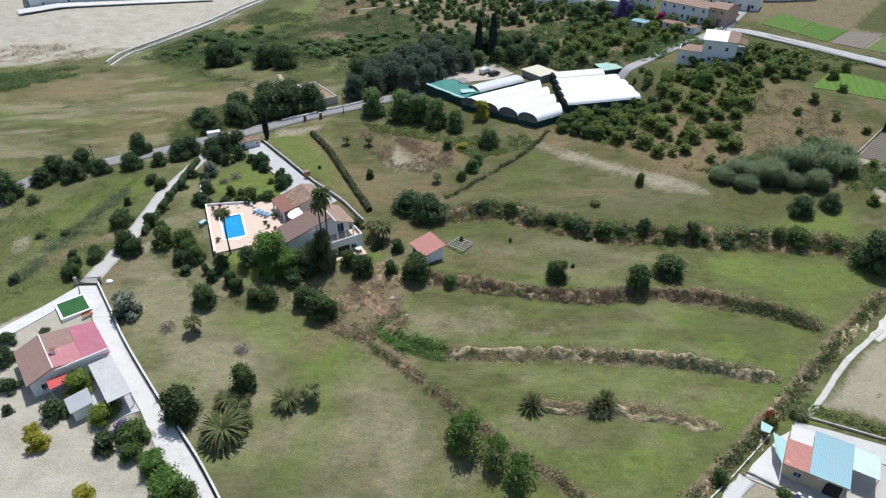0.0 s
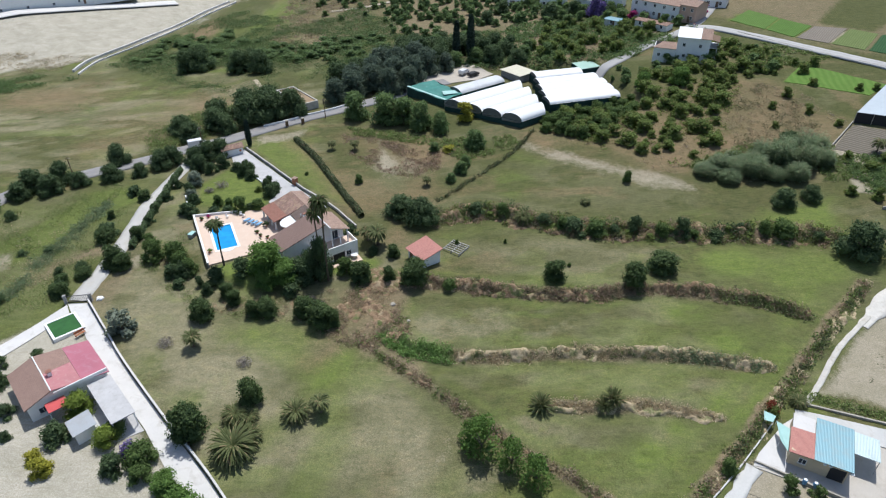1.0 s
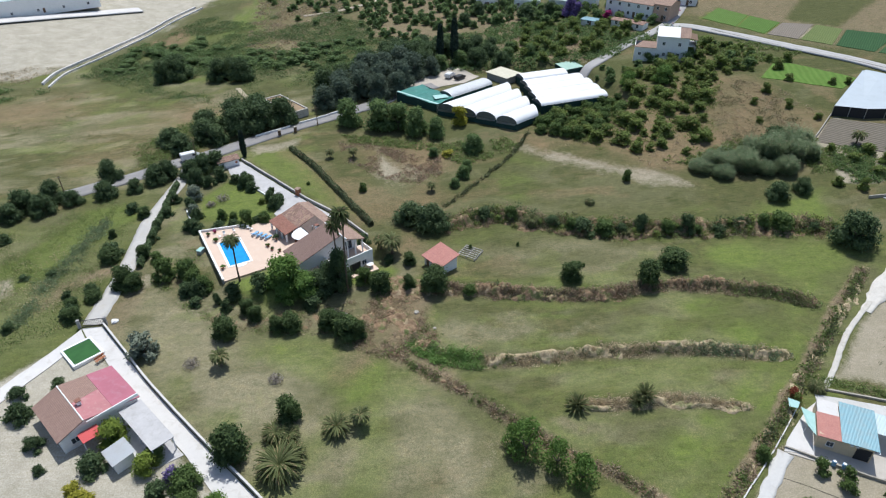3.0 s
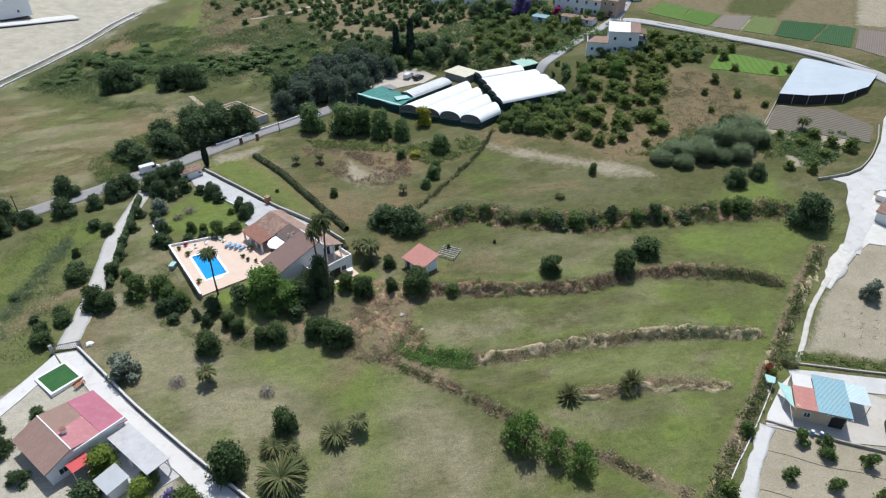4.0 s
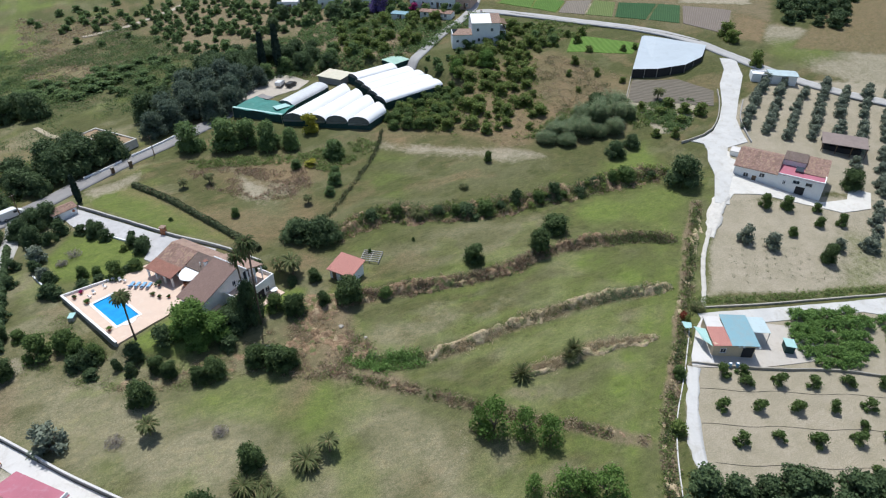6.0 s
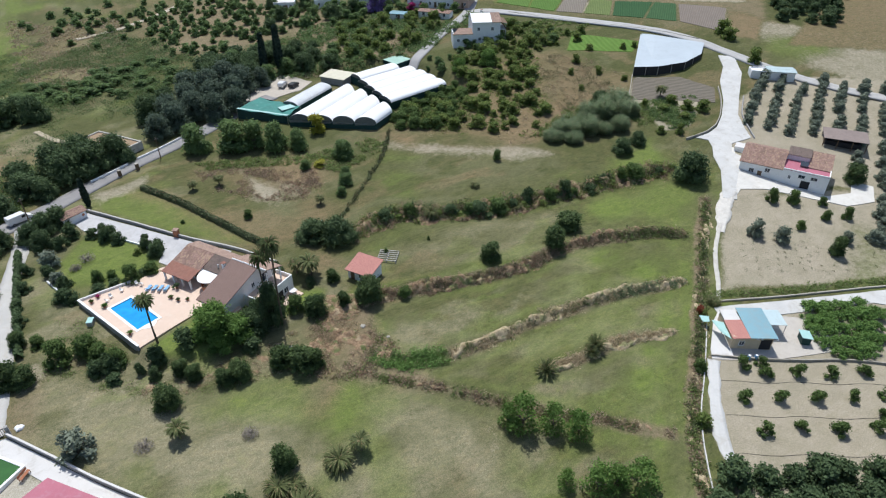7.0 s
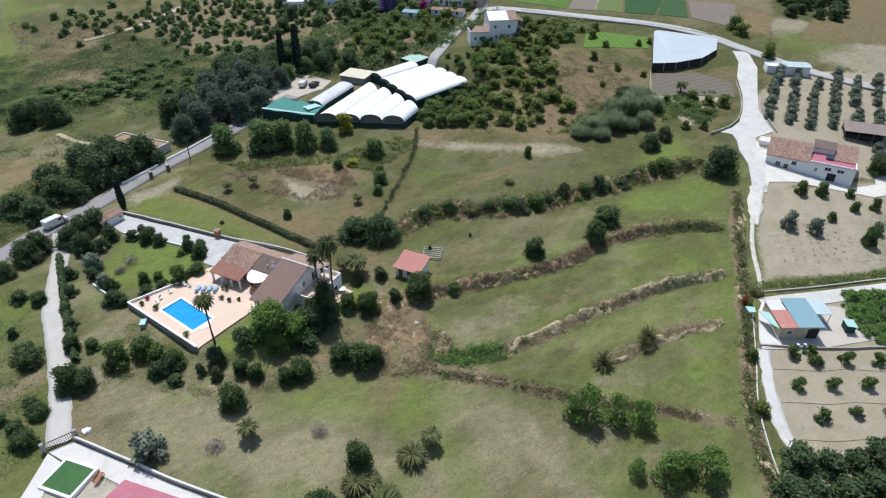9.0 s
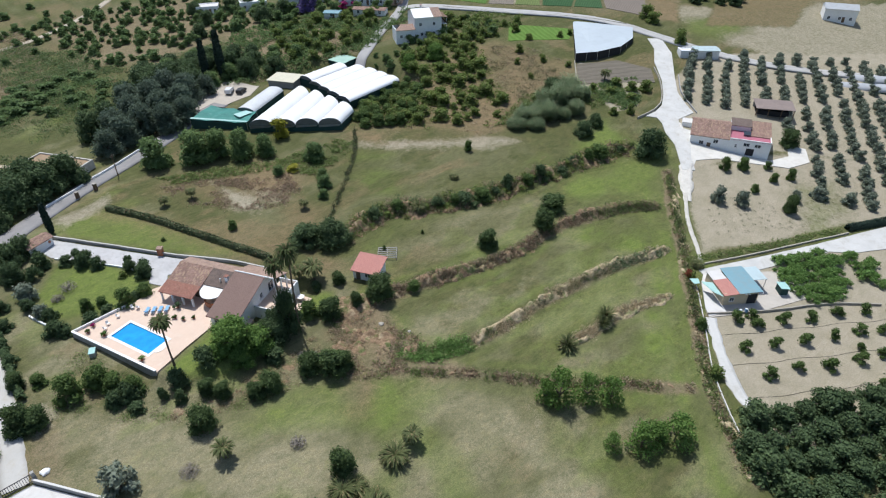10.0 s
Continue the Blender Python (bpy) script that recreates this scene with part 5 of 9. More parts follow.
rows_of(HILLTREE, (3.0, 3.6), (30, 158), (3.5, -2.0), (2.5, 3.6), 28, 16, 2.3, 3.7, 1.3, [(33, 158), (46, 143), (60, 134), (74, 138), (80, 156), (94, 180), (90, 190), (66, 186), (58, 170), (40, 167)], skip=0.16, seed=7, wild=0.5)
rows_of(CITRUS, (3.6, 4.0), (12, 156), (3.0, -1.7), (1.9, 3.2), 26, 18, 2.6, 3.6, 0.5, [(32, 167), (47, 175), (61, 177), (64, 172), (53, 155), (45, 150), (38, 153), (30, 156)], "dense dark fruit tree beside the greenhouses", 0.08, 23, 0.25)
rows_of(FARTREE, (3.6, 4.0), (-12, 250), (4.8, 1.1), (-1.1, 5.4), 19, 17, 2.6, 3.4, 1.2, ORCHARD_FAR, skip=0.15, seed=8, wild=0.4)
rows_of(HILLTREE, (3.0, 3.6), (40, 210), (4.6, -1.3), (1.3, 4.6), 14, 10, 3.0, 4.0, 1.6, [(38, 210), (58, 204), (70, 212), (92, 228), (78, 244), (50, 250), (34, 236)], skip=0.25, seed=9)

plant_all(BROADLIGHT, (7, 8), [(77.5, 181, 5, 6.4), (66.4, 181, 4.4, 5)], "rounded green tree on the slope below the village")
rows_of(HILLTREE, (3.0, 3.6), (60, 192), (3.6, -1.4), (1.6, 3.8), 18, 10, 2.6, 3.8, 1.3, [(62, 188), (72, 182), (94, 182), (106, 176), (118, 188), (110, 204), (98, 206), (84, 192)], "scrubby bush on the slope below the village", 0.25, 21, 0.45)
plant_all(HILLTREE, (3.0, 3.6), [(124, 166, 2.2, 2.6), (128.6, 165.4, 2.0, 2.2), (115, 180, 3, 4), (113.6, 171.6, 2, 3), (96, 160, 2, 2.4), (104, 156, 2.4, 3), (92, 150, 1.6, 2.4), (108, 148, 1.8, 2.4)], "small tree in the dry grass")
# bushes that stand along the upper bank
plant_all(HILLTREE, (3.0, 3.6), [(12, 119.2, 0.88, 2.55), (20.6, 115.4, 0.83, 2.21), (25, 113.4, 0.77, 2.04), (33, 111.4, 0.99, 1.87), (40.4, 109.2, 1.04, 2.04), (44.8, 108.4, 0.83, 2.72), (49.2, 108.6, 1.1, 2.21), (61, 107.8, 1.26, 2.04), (65.4, 106.6, 0.83, 2.55), (70.8, 106, 1.1, 2.55), (80.4, 103.6, 0.94, 2.55)], "scrubby bush on the terrace bank")
plant_all(CITRUS, (3.6, 4.0), [(14.9, 118.8, 2.1, 3.4), (26.9, 112.5, 2.8, 3.4), (33.9, 110.2, 3.2, 4.9), (47.1, 108.3, 2.8, 3.2), (53.7, 107.0, 1.9, 2.6), (68.5, 106.7, 2.8, 3.0), (72.2, 106.0, 3.5, 5.3)], "green bush growing on the terrace bank")
plant_all(SHRUB, (2.8, 4.0), [(23.3, 114.6, 1.9, 3.3), (29.1, 111.7, 3.2, 5.9), (33.0, 111.2, 1.6, 2.3), (37.5, 109.7, 1.9, 2.9), (41.9, 109.9, 3.2, 3.4), (51.4, 107.9, 3.8, 3.7), (64.1, 108.4, 1.0, 1.9), (79.0, 104.3, 1.8, 3.2), (9.2, 119.7, 2.0, 3.4), (58.3, 106.6, 2.0, 4.1)], "dark bush growing on the terrace bank")
plant_all(HILLTREE, (3.0, 3.6), [(30, 46, 2.2, 3.0), (49.4, 63.2, 1.8, 2.0), (-41.6, 134, 1.2, 2.0)], "loose green bush beside the boundary")
plant_all(SHRUB, (2.8, 4.0), [(-45.6, 144, 2.6, 3.4), (-46.8, 145.6, 2.2, 3), (-39.5, 136.9, 2.4, 2.2), (-37.6, 133.5, 2.4, 3)], "dark shrub beside the gravel drive")
plant(DATE, 54.4, 64.9, 0.6, 0.6, (1, 1), R5)
plant(DATE, 38.2, 109.2, 0.55, 0.6, (1, 1), R5)
plant_all(CITRUS, (3.6, 4.0), [(25.6, 99.6, 0.8, 0.9), (3.9, 108.6, 1.2, 0.9), (14, 108.4, 0.9, 0.8), (-29, 147.8, 0.8, 0.9), (-31, 141, 0.7, 1.2)], "small young tree in the mown grass")
rows_of(VINE, (1.9, 3.4), (60, 58), (2.0, -0.75), (-1.35, -2.6), 16, 8, 1.7, 2.7, 0.25, [(67, 55.4), (74.7, 53), (81.2, 50), (82.4, 46.6), (76.4, 42.9), (70.3, 40), (63.4, 42.2), (61.6, 46.6), (65, 51.6)], "", seed=12)
rows_of(VINE, (1.9, 3.4), (86, 49), (2.2, -0.9), (-1.7, -2.8), 7, 6, 1.8, 2.6, 0.4, [(84, 47.6), (88.4, 43.9), (84.7, 39), (82.6, 36.8), (78.4, 38.4), (78.6, 42.8)], "", seed=13)
rows_of(AVOCADO, (4.2, 5.0), (192, 160), (5.0, -3.2), (3.0, 5.0), 14, 10, 3.6, 5.0, 0.7, [(196, 158), (206, 142), (262, 165), (242, 196)], "dark tree in a far grove beyond the road", 0.1, 17)

rows_of(FARTREE, (3.6, 4.0), (-60, 288), (6.4, 1.2), (-1.2, 6.6), 12, 12, 2.8, 4.2, 2.0, [(-62, 290), (-20, 292), (-14, 330), (4, 350), (-10, 372), (-60, 360)], "dark bush in the far valley plots", 0.6, 14)
rows_of(FARTREE, (3.6, 4.0), (36, 250), (6.0, -1.6), (1.5, 5.6), 14, 8, 3.6, 4.8, 1.8, [(34, 252), (70, 246), (104, 226), (112, 248), (90, 262), (60, 290), (36, 290)], "dark tree between the village houses", 0.5, 15)
rows_of(BROAD, (7, 8), (30, 262), (8, -2), (3, 9), 10, 4, 5.0, 6.4, 2.0, [(28, 262), (64, 254), (80, 264), (60, 296), (26, 296)], "dark tree between the village houses", 0.4, 16)
rows_of(FARTREE, (3.6, 4.0), (-64, 236), (4.6, -1.0), (1.2, 5.0), 15, 8, 2.2, 5.0, 1.4, [(-62, 238), (-22, 224), (-8, 240), (-18, 262), (-58, 258)], "low dense green thicket on the valley floor", 0.25, 18)
rows_of(ASH, (6.2, 6.0), (-124, 240), (5.0, -0.6), (1.4, 5.4), 16, 10, 1.9, 5.2, 1.8, [(-118, 250), (-92, 238), (-62, 236), (-56, 258), (-84, 290), (-104, 284)], "low dense green thicket on the valley floor", 0.3, 24, 0.4)
rows_of(FARTREE, (3.6, 4.0), (28, 178), (4.2, -1.6), (2.2, 4.2), 24, 14, 2.6, 3.6, 1.4, [(56, 190), (62, 184), (92, 190), (112, 178), (106, 168), (118, 190), (112, 206), (98, 204), (66, 198)], "green bush on the slope below the village", 0.45, 19, 0.45)


# ---- roads, tracks and paved plots ----
strip("road", [(-108, 104), (-104.5, 120), (-103, 133), (-96, 142), (-86, 147), (-74, 153.5), (-68, 157.5), (-60, 161.5), (-51, 167), (-41, 173.4), (-30, 179), (-18, 185), (-4, 193), (8, 199)], 5.4, ASPHALT, "faded grey asphalt country road", "road", 0.2)
strip("track", [(-62, 158), (-62.6, 150), (-63.4, 145), (-65, 136), (-66.2, 129), (-66.4, 120), (-66.6, 113), (-67, 106), (-67.6, 101), (-68.2, 95.5)], 3.4, TRACK, "dusty pale concrete track", "track", 0.16, rag=0.15)
strip("village_street", [(57, 197), (64.5, 203), (74, 211), (84, 218), (96, 226), (106, 236), (116, 250), (128, 270), (142, 292)], 3.8, worn("pale_street", (0.36, 0.35, 0.345), 0.12, (0.4, 0.38, 0.35), 0.3, 0.9, 0.01), "pale village street climbing between houses", "road", 0.3)
strip("village_road", [(99, 228), (106, 225), (113, 216), (120, 206), (128, 195), (143, 175), (150, 161), (153, 147), (156, 132), (161, 117), (170, 103), (186, 88), (210, 70), (260, 45)], 5.0, worn("grey_road", (0.42, 0.41, 0.40), 0.15, (0.33, 0.31, 0.28), 0.25, 0.9, 0.01), "pale village road along the field edge", "road", 0.3)
sheet("lane", [(148.3, 145.3), (143, 138.6), (134.2, 132.2), (124.8, 122.7), (117, 116.6), (110.3, 112.6), (105.6, 111.4), (100.6, 111.4), (102.8, 109), (101, 106), (97.4, 102.4), (94, 97), (88, 91.4), (85, 88.6), (87.6, 86.4), (92, 90.4), (98, 94.6), (104.3, 98.4), (103.6, 101.6), (107.2, 104.6), (114.5, 104.2), (117, 108.4), (121.4, 114.4), (131, 122), (145, 132.6), (152.4, 142)], LANE, "pale concrete lane that widens at the bend", "road", 0.2)
strip("path", [(88, 90), (77, 82.4), (67, 75.2), (60, 68.4), (55.4, 64.4)], 0.9, worn("pale_dust", (0.55, 0.52, 0.47), 0.18, (0.36, 0.31, 0.23), 0.6), "narrow pale dusty path", "path", 0.12, rag=0.35)
strip("dirt_track", [(89, 90), (82, 85.6), (74, 79.8)], 3.2, worn("white_track_dust", (0.62, 0.59, 0.54), 0.2, (0.46, 0.41, 0.34), 0.8, 0.95, 0.03), "dusty dirt track below the lane", "track", 0.13, rag=0.4, end=1.4)
sheet("yard", [(85, 86), (97, 98), (103, 106), (106, 103), (98.6, 95), (109, 77), (116, 75), (121, 78), (124, 74), (118, 70), (110, 72), (98, 86), (92, 89)], worn("white_dust", (0.64, 0.615, 0.57), 0.14, (0.50, 0.45, 0.38), 0.35, 0.95, 0.02), "pale bare yard before the roadside house", "yard", 0.16)
WALL_LINE = [(-66, 95), (-60, 87), (-54, 79), (-43, 66), (-35, 57), (-28, 48), (-21, 38)]
sheet("concrete_drive", [(-69.6, 94.6), (-66.2, 94.8), (-60.2, 86.8), (-54.2, 78.8), (-43.2, 65.8), (-35.2, 56.8), (-28.2, 47.8), (-21.2, 37.8), (-25, 36), (-32.4, 46), (-40, 56.5), (-46.5, 65.5), (-55.8, 76.5), (-60.6, 82.3), (-63.6, 86.6), (-68, 92)], CONCRETE, "bright concrete drive beside the neighbour's house", "drive", 0.14)
sheet("concrete_strip", [(-69.7, 94.4), (-73, 89.4), (-78, 82), (-86, 71), (-83.4, 69.6), (-75.8, 80), (-71.6, 86.4), (-68.2, 91.8)], CONCRETE, "bright concrete strip behind the pond", "drive", 0.14)
sheet("patio", [(-62.6, 72.4), (-55.9, 76.4), (-46.6, 65.4), (-50.6, 63.4)], GRAVEL, "pale grey concrete patio", "patio", 0.1)
sheet("driveway", [(-52.6, 154.4), (-49.4, 156.4), (-44, 149.2), (-35, 137.4), (-31, 132.6), (-24.4, 125), (-27, 122), (-31, 128), (-34.6, 129), (-36.2, 125.4), (-38.4, 128.6), (-37, 131.4), (-44.2, 142.4), (-51, 149.6)], GRAVEL, "pale gravel driveway of the villa", "driveway", 0.16)
sheet("compound_drive", [(53.4, 63.8), (67, 58.6), (84, 52.6), (108, 44.6), (150, 28), (150, 22), (104, 39.6), (96, 42), (88, 46), (84, 49.4), (67, 55), (60, 57.6), (52, 60.4)], LANE, "pale concrete drive along the wall", "drive", 0.14)
sheet("compound_yard", [(50.4, 61), (54, 60.4), (62, 57), (70, 51), (66, 44.6), (52, 49.4), (42.6, 54.6), (44.6, 56.6)], worn("dusty_yard", (0.5, 0.46, 0.41), 0.12, (0.4, 0.35, 0.29), 0.4), "dusty yard round the blue-roofed cottage", "yard", 0.12)
sheet("concrete_yard", [(53.6, 62.8), (50.2, 61.2), (44.2, 56.6), (42.6, 54.8), (46.6, 53.4), (49.6, 57.4)], CONCRETE, "bright concrete yard before the cottage", "yard", 0.2)
strip("orchard_path", [(42.6, 54.6), (38.6, 50.8), (34, 46.6), (31, 43), (29, 39.6), (28, 36)], 2.2, LANE, "pale dusty path along the orchard fence", "path", 0.12, rag=0.5)
sheet("parking", [(-3, 199), (4, 196), (18, 200), (24, 206), (16, 214), (2, 208)], worn("pale_dirt", (0.46, 0.41, 0.35), 0.15, (0.36, 0.3, 0.24), 0.4), "pale dirt parking by the greenhouses", "yard", 0.16)
strip("valley_path", [(-40, 312), (-23, 315), (-8, 324), (6, 336), (20, 352)], 3.0, worn("pale_track", (0.42, 0.36, 0.28), 0.15, None, 0.6), "pale dirt path across the far valley", "path", 0.3)
strip("meadow_path", [(-58, 216), (-53, 205), (-47, 199)], 1.6, worn("tan_dust", (0.4, 0.34, 0.24), 0.15, None, 0.6), "faint dusty path in the meadow", "path", 0.2)


def field_mat(name, a, b, yaw, pitch=1.1):
    """Crop rows or furrows in one direction."""
    n = Net(name)
    w = n.wave(1.0 / pitch / 2, n.scaled(1, 1, 0, yaw), 2.5)
    c = n.mix(n.ramp(n.math("ADD", n.math("MULTIPLY", w, 0.5), n.math("MULTIPLY", n.noise(0.8, 5, 0.7), 0.5)), (0.3, 0.0), (0.7, 1.0)), a, b)
    c = n.mix(n.ramp(n.noise(0.35, 5, 0.65), (0.42, 0.0), (0.7, 0.6)), c, shade(b, 0.75))
    c = n.mix(n.ramp(n.noise(4.0, 4, 0.7), (0.55, 0.0), (0.75, 0.4)), c, shade(b, 1.2))
    n.bump(w, 0.8, 0.12)
    return n.done(c, 0.95, 0, 0.1)


FY = math.atan2(0.68, 0.73)
sheet("lawn_far", LAWN_FAR, field_mat("bright_lawn", (0.105, 0.19, 0.04), (0.13, 0.215, 0.05), 0.3, 3.0), "bright green mown lawn below the village road", "lawn", 0.12)
for lab, m, q in (("bright green crop strip beside the village road", field_mat("young_green_crop", (0.095, 0.165, 0.042), (0.125, 0.205, 0.055), FY), [(115, 231), (121.6, 218.4), (131, 227.4), (126, 240)]),
                  ("bright green crop strip beside the village road", field_mat("lettuce_green_crop", (0.085, 0.16, 0.038), (0.115, 0.195, 0.05), FY), [(122, 217.8), (127, 208.6), (137, 216), (131.6, 226.6)]),
                  ("brown furrowed strip beside the village road", field_mat("brown_furrows", (0.19, 0.165, 0.135), (0.25, 0.22, 0.185), FY), [(127.6, 207.8), (134, 200), (146, 210), (137.6, 215.4)]),
                  ("green strip of young crop in the fields", field_mat("pale_green_crop", (0.125, 0.165, 0.06), (0.165, 0.205, 0.08), FY), [(134.6, 199.4), (141.4, 192.2), (152.4, 203), (146.6, 209.4)]),
                  ("dark green strip of dense crop", field_mat("dark_green_crop", (0.035, 0.085, 0.037), (0.055, 0.115, 0.05), FY), [(142.4, 191.4), (150, 183.2), (165, 193.5), (153.4, 202.2)]),
                  ("dark green strip of dense crop", field_mat("deep_green_crop", (0.045, 0.095, 0.042), (0.065, 0.125, 0.056), FY), [(150.8, 182.4), (158.5, 174.2), (172, 187.5), (165.8, 192.8)]),
                  ("brown ploughed strip beside the road", field_mat("ploughed_brown", (0.185, 0.155, 0.13), (0.24, 0.205, 0.175), FY), [(159.6, 173.2), (166, 158.6), (187, 175), (172.8, 186.8)]),
                  ("furrowed brown vegetable plot under the reservoir", field_mat("plot_furrows", (0.125, 0.108, 0.085), (0.20, 0.178, 0.145), 2.3, 1.6), [(111.5, 147.4), (125, 140.6), (129, 129.8), (121.6, 123), (113.2, 129.6), (100.4, 137)])):
    sheet("field_strip", q, m, lab, "field", 0.14)


def wall_run(name, pts, h, t, mat, label, category="wall", step=2.5, cap=None, below=0.6):
    """A garden wall that follows the ground, with a coping if given."""
    root = thing(name, label, category, kind="structure")
    way = spline(pts, step)
    for nm, z0, z1, tt, m in [("wall_body", -below, h, t, mat)] + ([("coping", h, h + 0.07, t + 0.1, cap)] if cap else []):
        bm, rows = B(), []
        for i, (x, y) in enumerate(way):
            a, b = way[max(0, i - 1)], way[min(len(way) - 1, i + 1)]
            dx, dy = b[0] - a[0], b[1] - a[1]
            k = math.hypot(dx, dy) or 1
            nx, ny, g = -dy / k * tt / 2, dx / k * tt / 2, lz(x, y)
            rows.append([bm.verts.new(p) for p in ((x - nx, y - ny, g + z0), (x - nx, y - ny, g + z1), (x + nx, y + ny, g + z1), (x + nx, y + ny, g + z0))])
        for q, w in zip(rows, rows[1:]):
            for k in range(4):
                bm.faces.new((q[k], q[(k + 1) % 4], w[(k + 1) % 4], w[k]))
        bm.faces.new(rows[0][::-1]), bm.faces.new(rows[-1])
        part(nm, bm, m, root)
    return root


wall_run("wall_west", WALL_LINE, 0.95, 0.2, GREYWALL, "low grey wall with a pale coping along the drive", cap=CONCRETE)
wall_run("wall_drive", [(-49, 156.8), (-43.6, 149.8), (-34.6, 138), (-31, 133.4), (-23.8, 125.4), (-17.4, 116)], 0.7, 0.22, GREYWALL, "low grey wall with a pale coping along the villa drive", cap=TRACK)
wall_run("kerb_lawn", [(-50.6, 148.8), (-44.8, 142), (-40, 136), (-37.8, 132)], 0.35, 0.25, WHITE, "low white kerb between lawn and drive", "kerb", below=0.3)
wall_run("wall_garden", [(-58.6, 133), (-56.6, 128), (-54.4, 123.8)], 0.4, 0.3, WHITE, "low white garden edging wall", below=0.3)
wall_run("wall_road", [(-47, 171.6), (-40, 175), (-37.6, 176.4)], 0.7, 0.25, WHITE, "low white roadside wall")
wall_run("wall_road", [(-35, 178), (-28, 181.6), (-21, 185.4)], 0.7, 0.25, WHITE, "low white roadside wall")
wall_run("wall_compound", [(54.2, 65), (67, 59.8), (84, 53.8), (95, 49.8)], 0.35, 0.3, STONE, "low rough stone edging beside the compound drive")
wall_run("wall_boundary", [(48.8, 61.6), (44.6, 58), (41, 55), (36.4, 51.4), (32, 48), (26.6, 42.6), (22, 37)], 0.3, 0.18, CONCRETE, "low pale boundary wall beside the orchard path")
wall_run("wall_orchard", [(43, 55.4), (50, 50.6), (58, 46), (66, 41.8), (75, 35)], 0.5, 0.22, STONE, "low rough stone wall between the orchard plots")
wall_run("wall_lane", [(97.4, 112), (100.6, 111.9), (105.6, 112), (110.3, 113.2), (117, 117.2), (124.4, 123.4), (130, 129.4)], 0.7, 0.25, STONE, "low stone wall along the bend of the lane")
wall_run("wall_grove", [(115.2, 103.6), (118, 108), (122.4, 113.8), (132, 121.2)], 0.6, 0.25, GREYWALL, "grey wall along the olive grove")
wall_run("wall_field", [(112, 218), (121, 203), (130, 190.4), (145, 171.4), (153, 158)], 0.5, 0.3, STONE, "low dark wall along the village road")
wall_run("wall_plot", [(112.4, 149), (106, 143), (99.4, 137)], 0.6, 0.25, STONE, "low rough wall of the vegetable plot")
wall_run("channel_wall", [(-127, 236), (-127.4, 250), (-124, 262), (-119, 274), (-110, 300), (-103, 328), (-94, 352)], 0.6, 0.6, CONCRETE, "pale concrete side wall of a water channel", step=4)
wall_run("channel_wall", [(-130.6, 240), (-131, 252), (-127.4, 265), (-122, 279), (-113, 304), (-106, 331), (-98, 354)], 0.9, 0.7, CONCRETE, "grey concrete side wall of a water channel", step=4)


def hedge(name, pts, h, w, key, label, dens=16, seed=1, gaps=0.0):
    rng = np.random.default_rng(seed)
    way = spline(pts, 0.6)
    n = len(way) * dens
    i = rng.integers(0, len(way) - 1, n)
    p = np.array(way)
    d = p[i + 1] - p[i]
    d /= np.linalg.norm(d, axis=1, keepdims=True) + 1e-9
    u = rng.uniform(0, 1, n)
    base = p[i] + (p[i + 1] - p[i]) * u[:, None]
    a = rng.uniform(-0.25, math.pi + 0.25, n)
    hh = h * (0.85 + 0.35 * cloud(base[:, 0], base[:, 1], 3, seed))
    off = np.cos(a) * w / 2 * (0.9 + 0.3 * rng.uniform(-1, 1, n))
    z = np.clip(np.sin(a), 0.0, 1) ** 0.7 * hh * rng.uniform(0.85, 1.1, n)
    x, y = base[:, 0] - d[:, 1] * off, base[:, 1] + d[:, 0] * off
    c = np.stack([x, y, land(x, y) + z], 1)
    nrm = np.stack([-d[:, 1] * np.cos(a), d[:, 0] * np.cos(a), np.sin(a) + 0.3], 1)
    co = leaf_quads(rng, c, nrm, 0.32)
    bm, rows = B(), []
    for k in range(0, len(way), 2):
        x0, y0 = way[k]
        a0, b0 = way[max(0, k - 1)], way[min(len(way) - 1, k + 1)]
        dx, dy = b0[0] - a0[0], b0[1] - a0[1]
        m = math.hypot(dx, dy) or 1
        g = lz(x0, y0)
        rows.append([bm.verts.new((x0 - dy / m * s * w, y0 + dx / m * s * w, g + t * h)) for s, t in ((-0.4, -0.2), (-0.4, 0.5), (-0.2, 0.82), (0.2, 0.82), (0.4, 0.5), (0.4, -0.2))])
    for q, r in zip(rows, rows[1:]):
        for k in range(5):
            bm.faces.new((q[k], q[k + 1], r[k + 1], r[k]))
    bmesh.ops.triangulate(bm, faces=bm.faces[:])
    bm.verts.index_update()
    core = (np.array([v.co[:] for v in bm.verts]), np.array([[v.index for v in f.verts] for f in bm.faces]))
    bm.free()
    return tagged(new(name, quads_mesh(name, co, LEAF[key], core)), label, "hedge")


hedge("hedge", [(-36.4, 161.4), (-30, 150.2), (-25.2, 139.4), (-20.8, 129.8), (-16.4, 120.4)], 1.3, 1.5, "hedge", "long clipped hedge between the lawn and the rough plot", 30, 2)
hedge("hedge", [(-63.2, 146), (-63.6, 138), (-63.9, 129), (-64, 121), (-64, 112)], 1.5, 1.4, "broad", "dark hedge beside the concrete track", 26, 3)
hedge("hedge", [(96, 50.6), (106, 46.6), (118, 41.4), (130, 36)], 1.7, 1.6, "cypress", "dark tall hedge behind the compound drive", 40, 4)


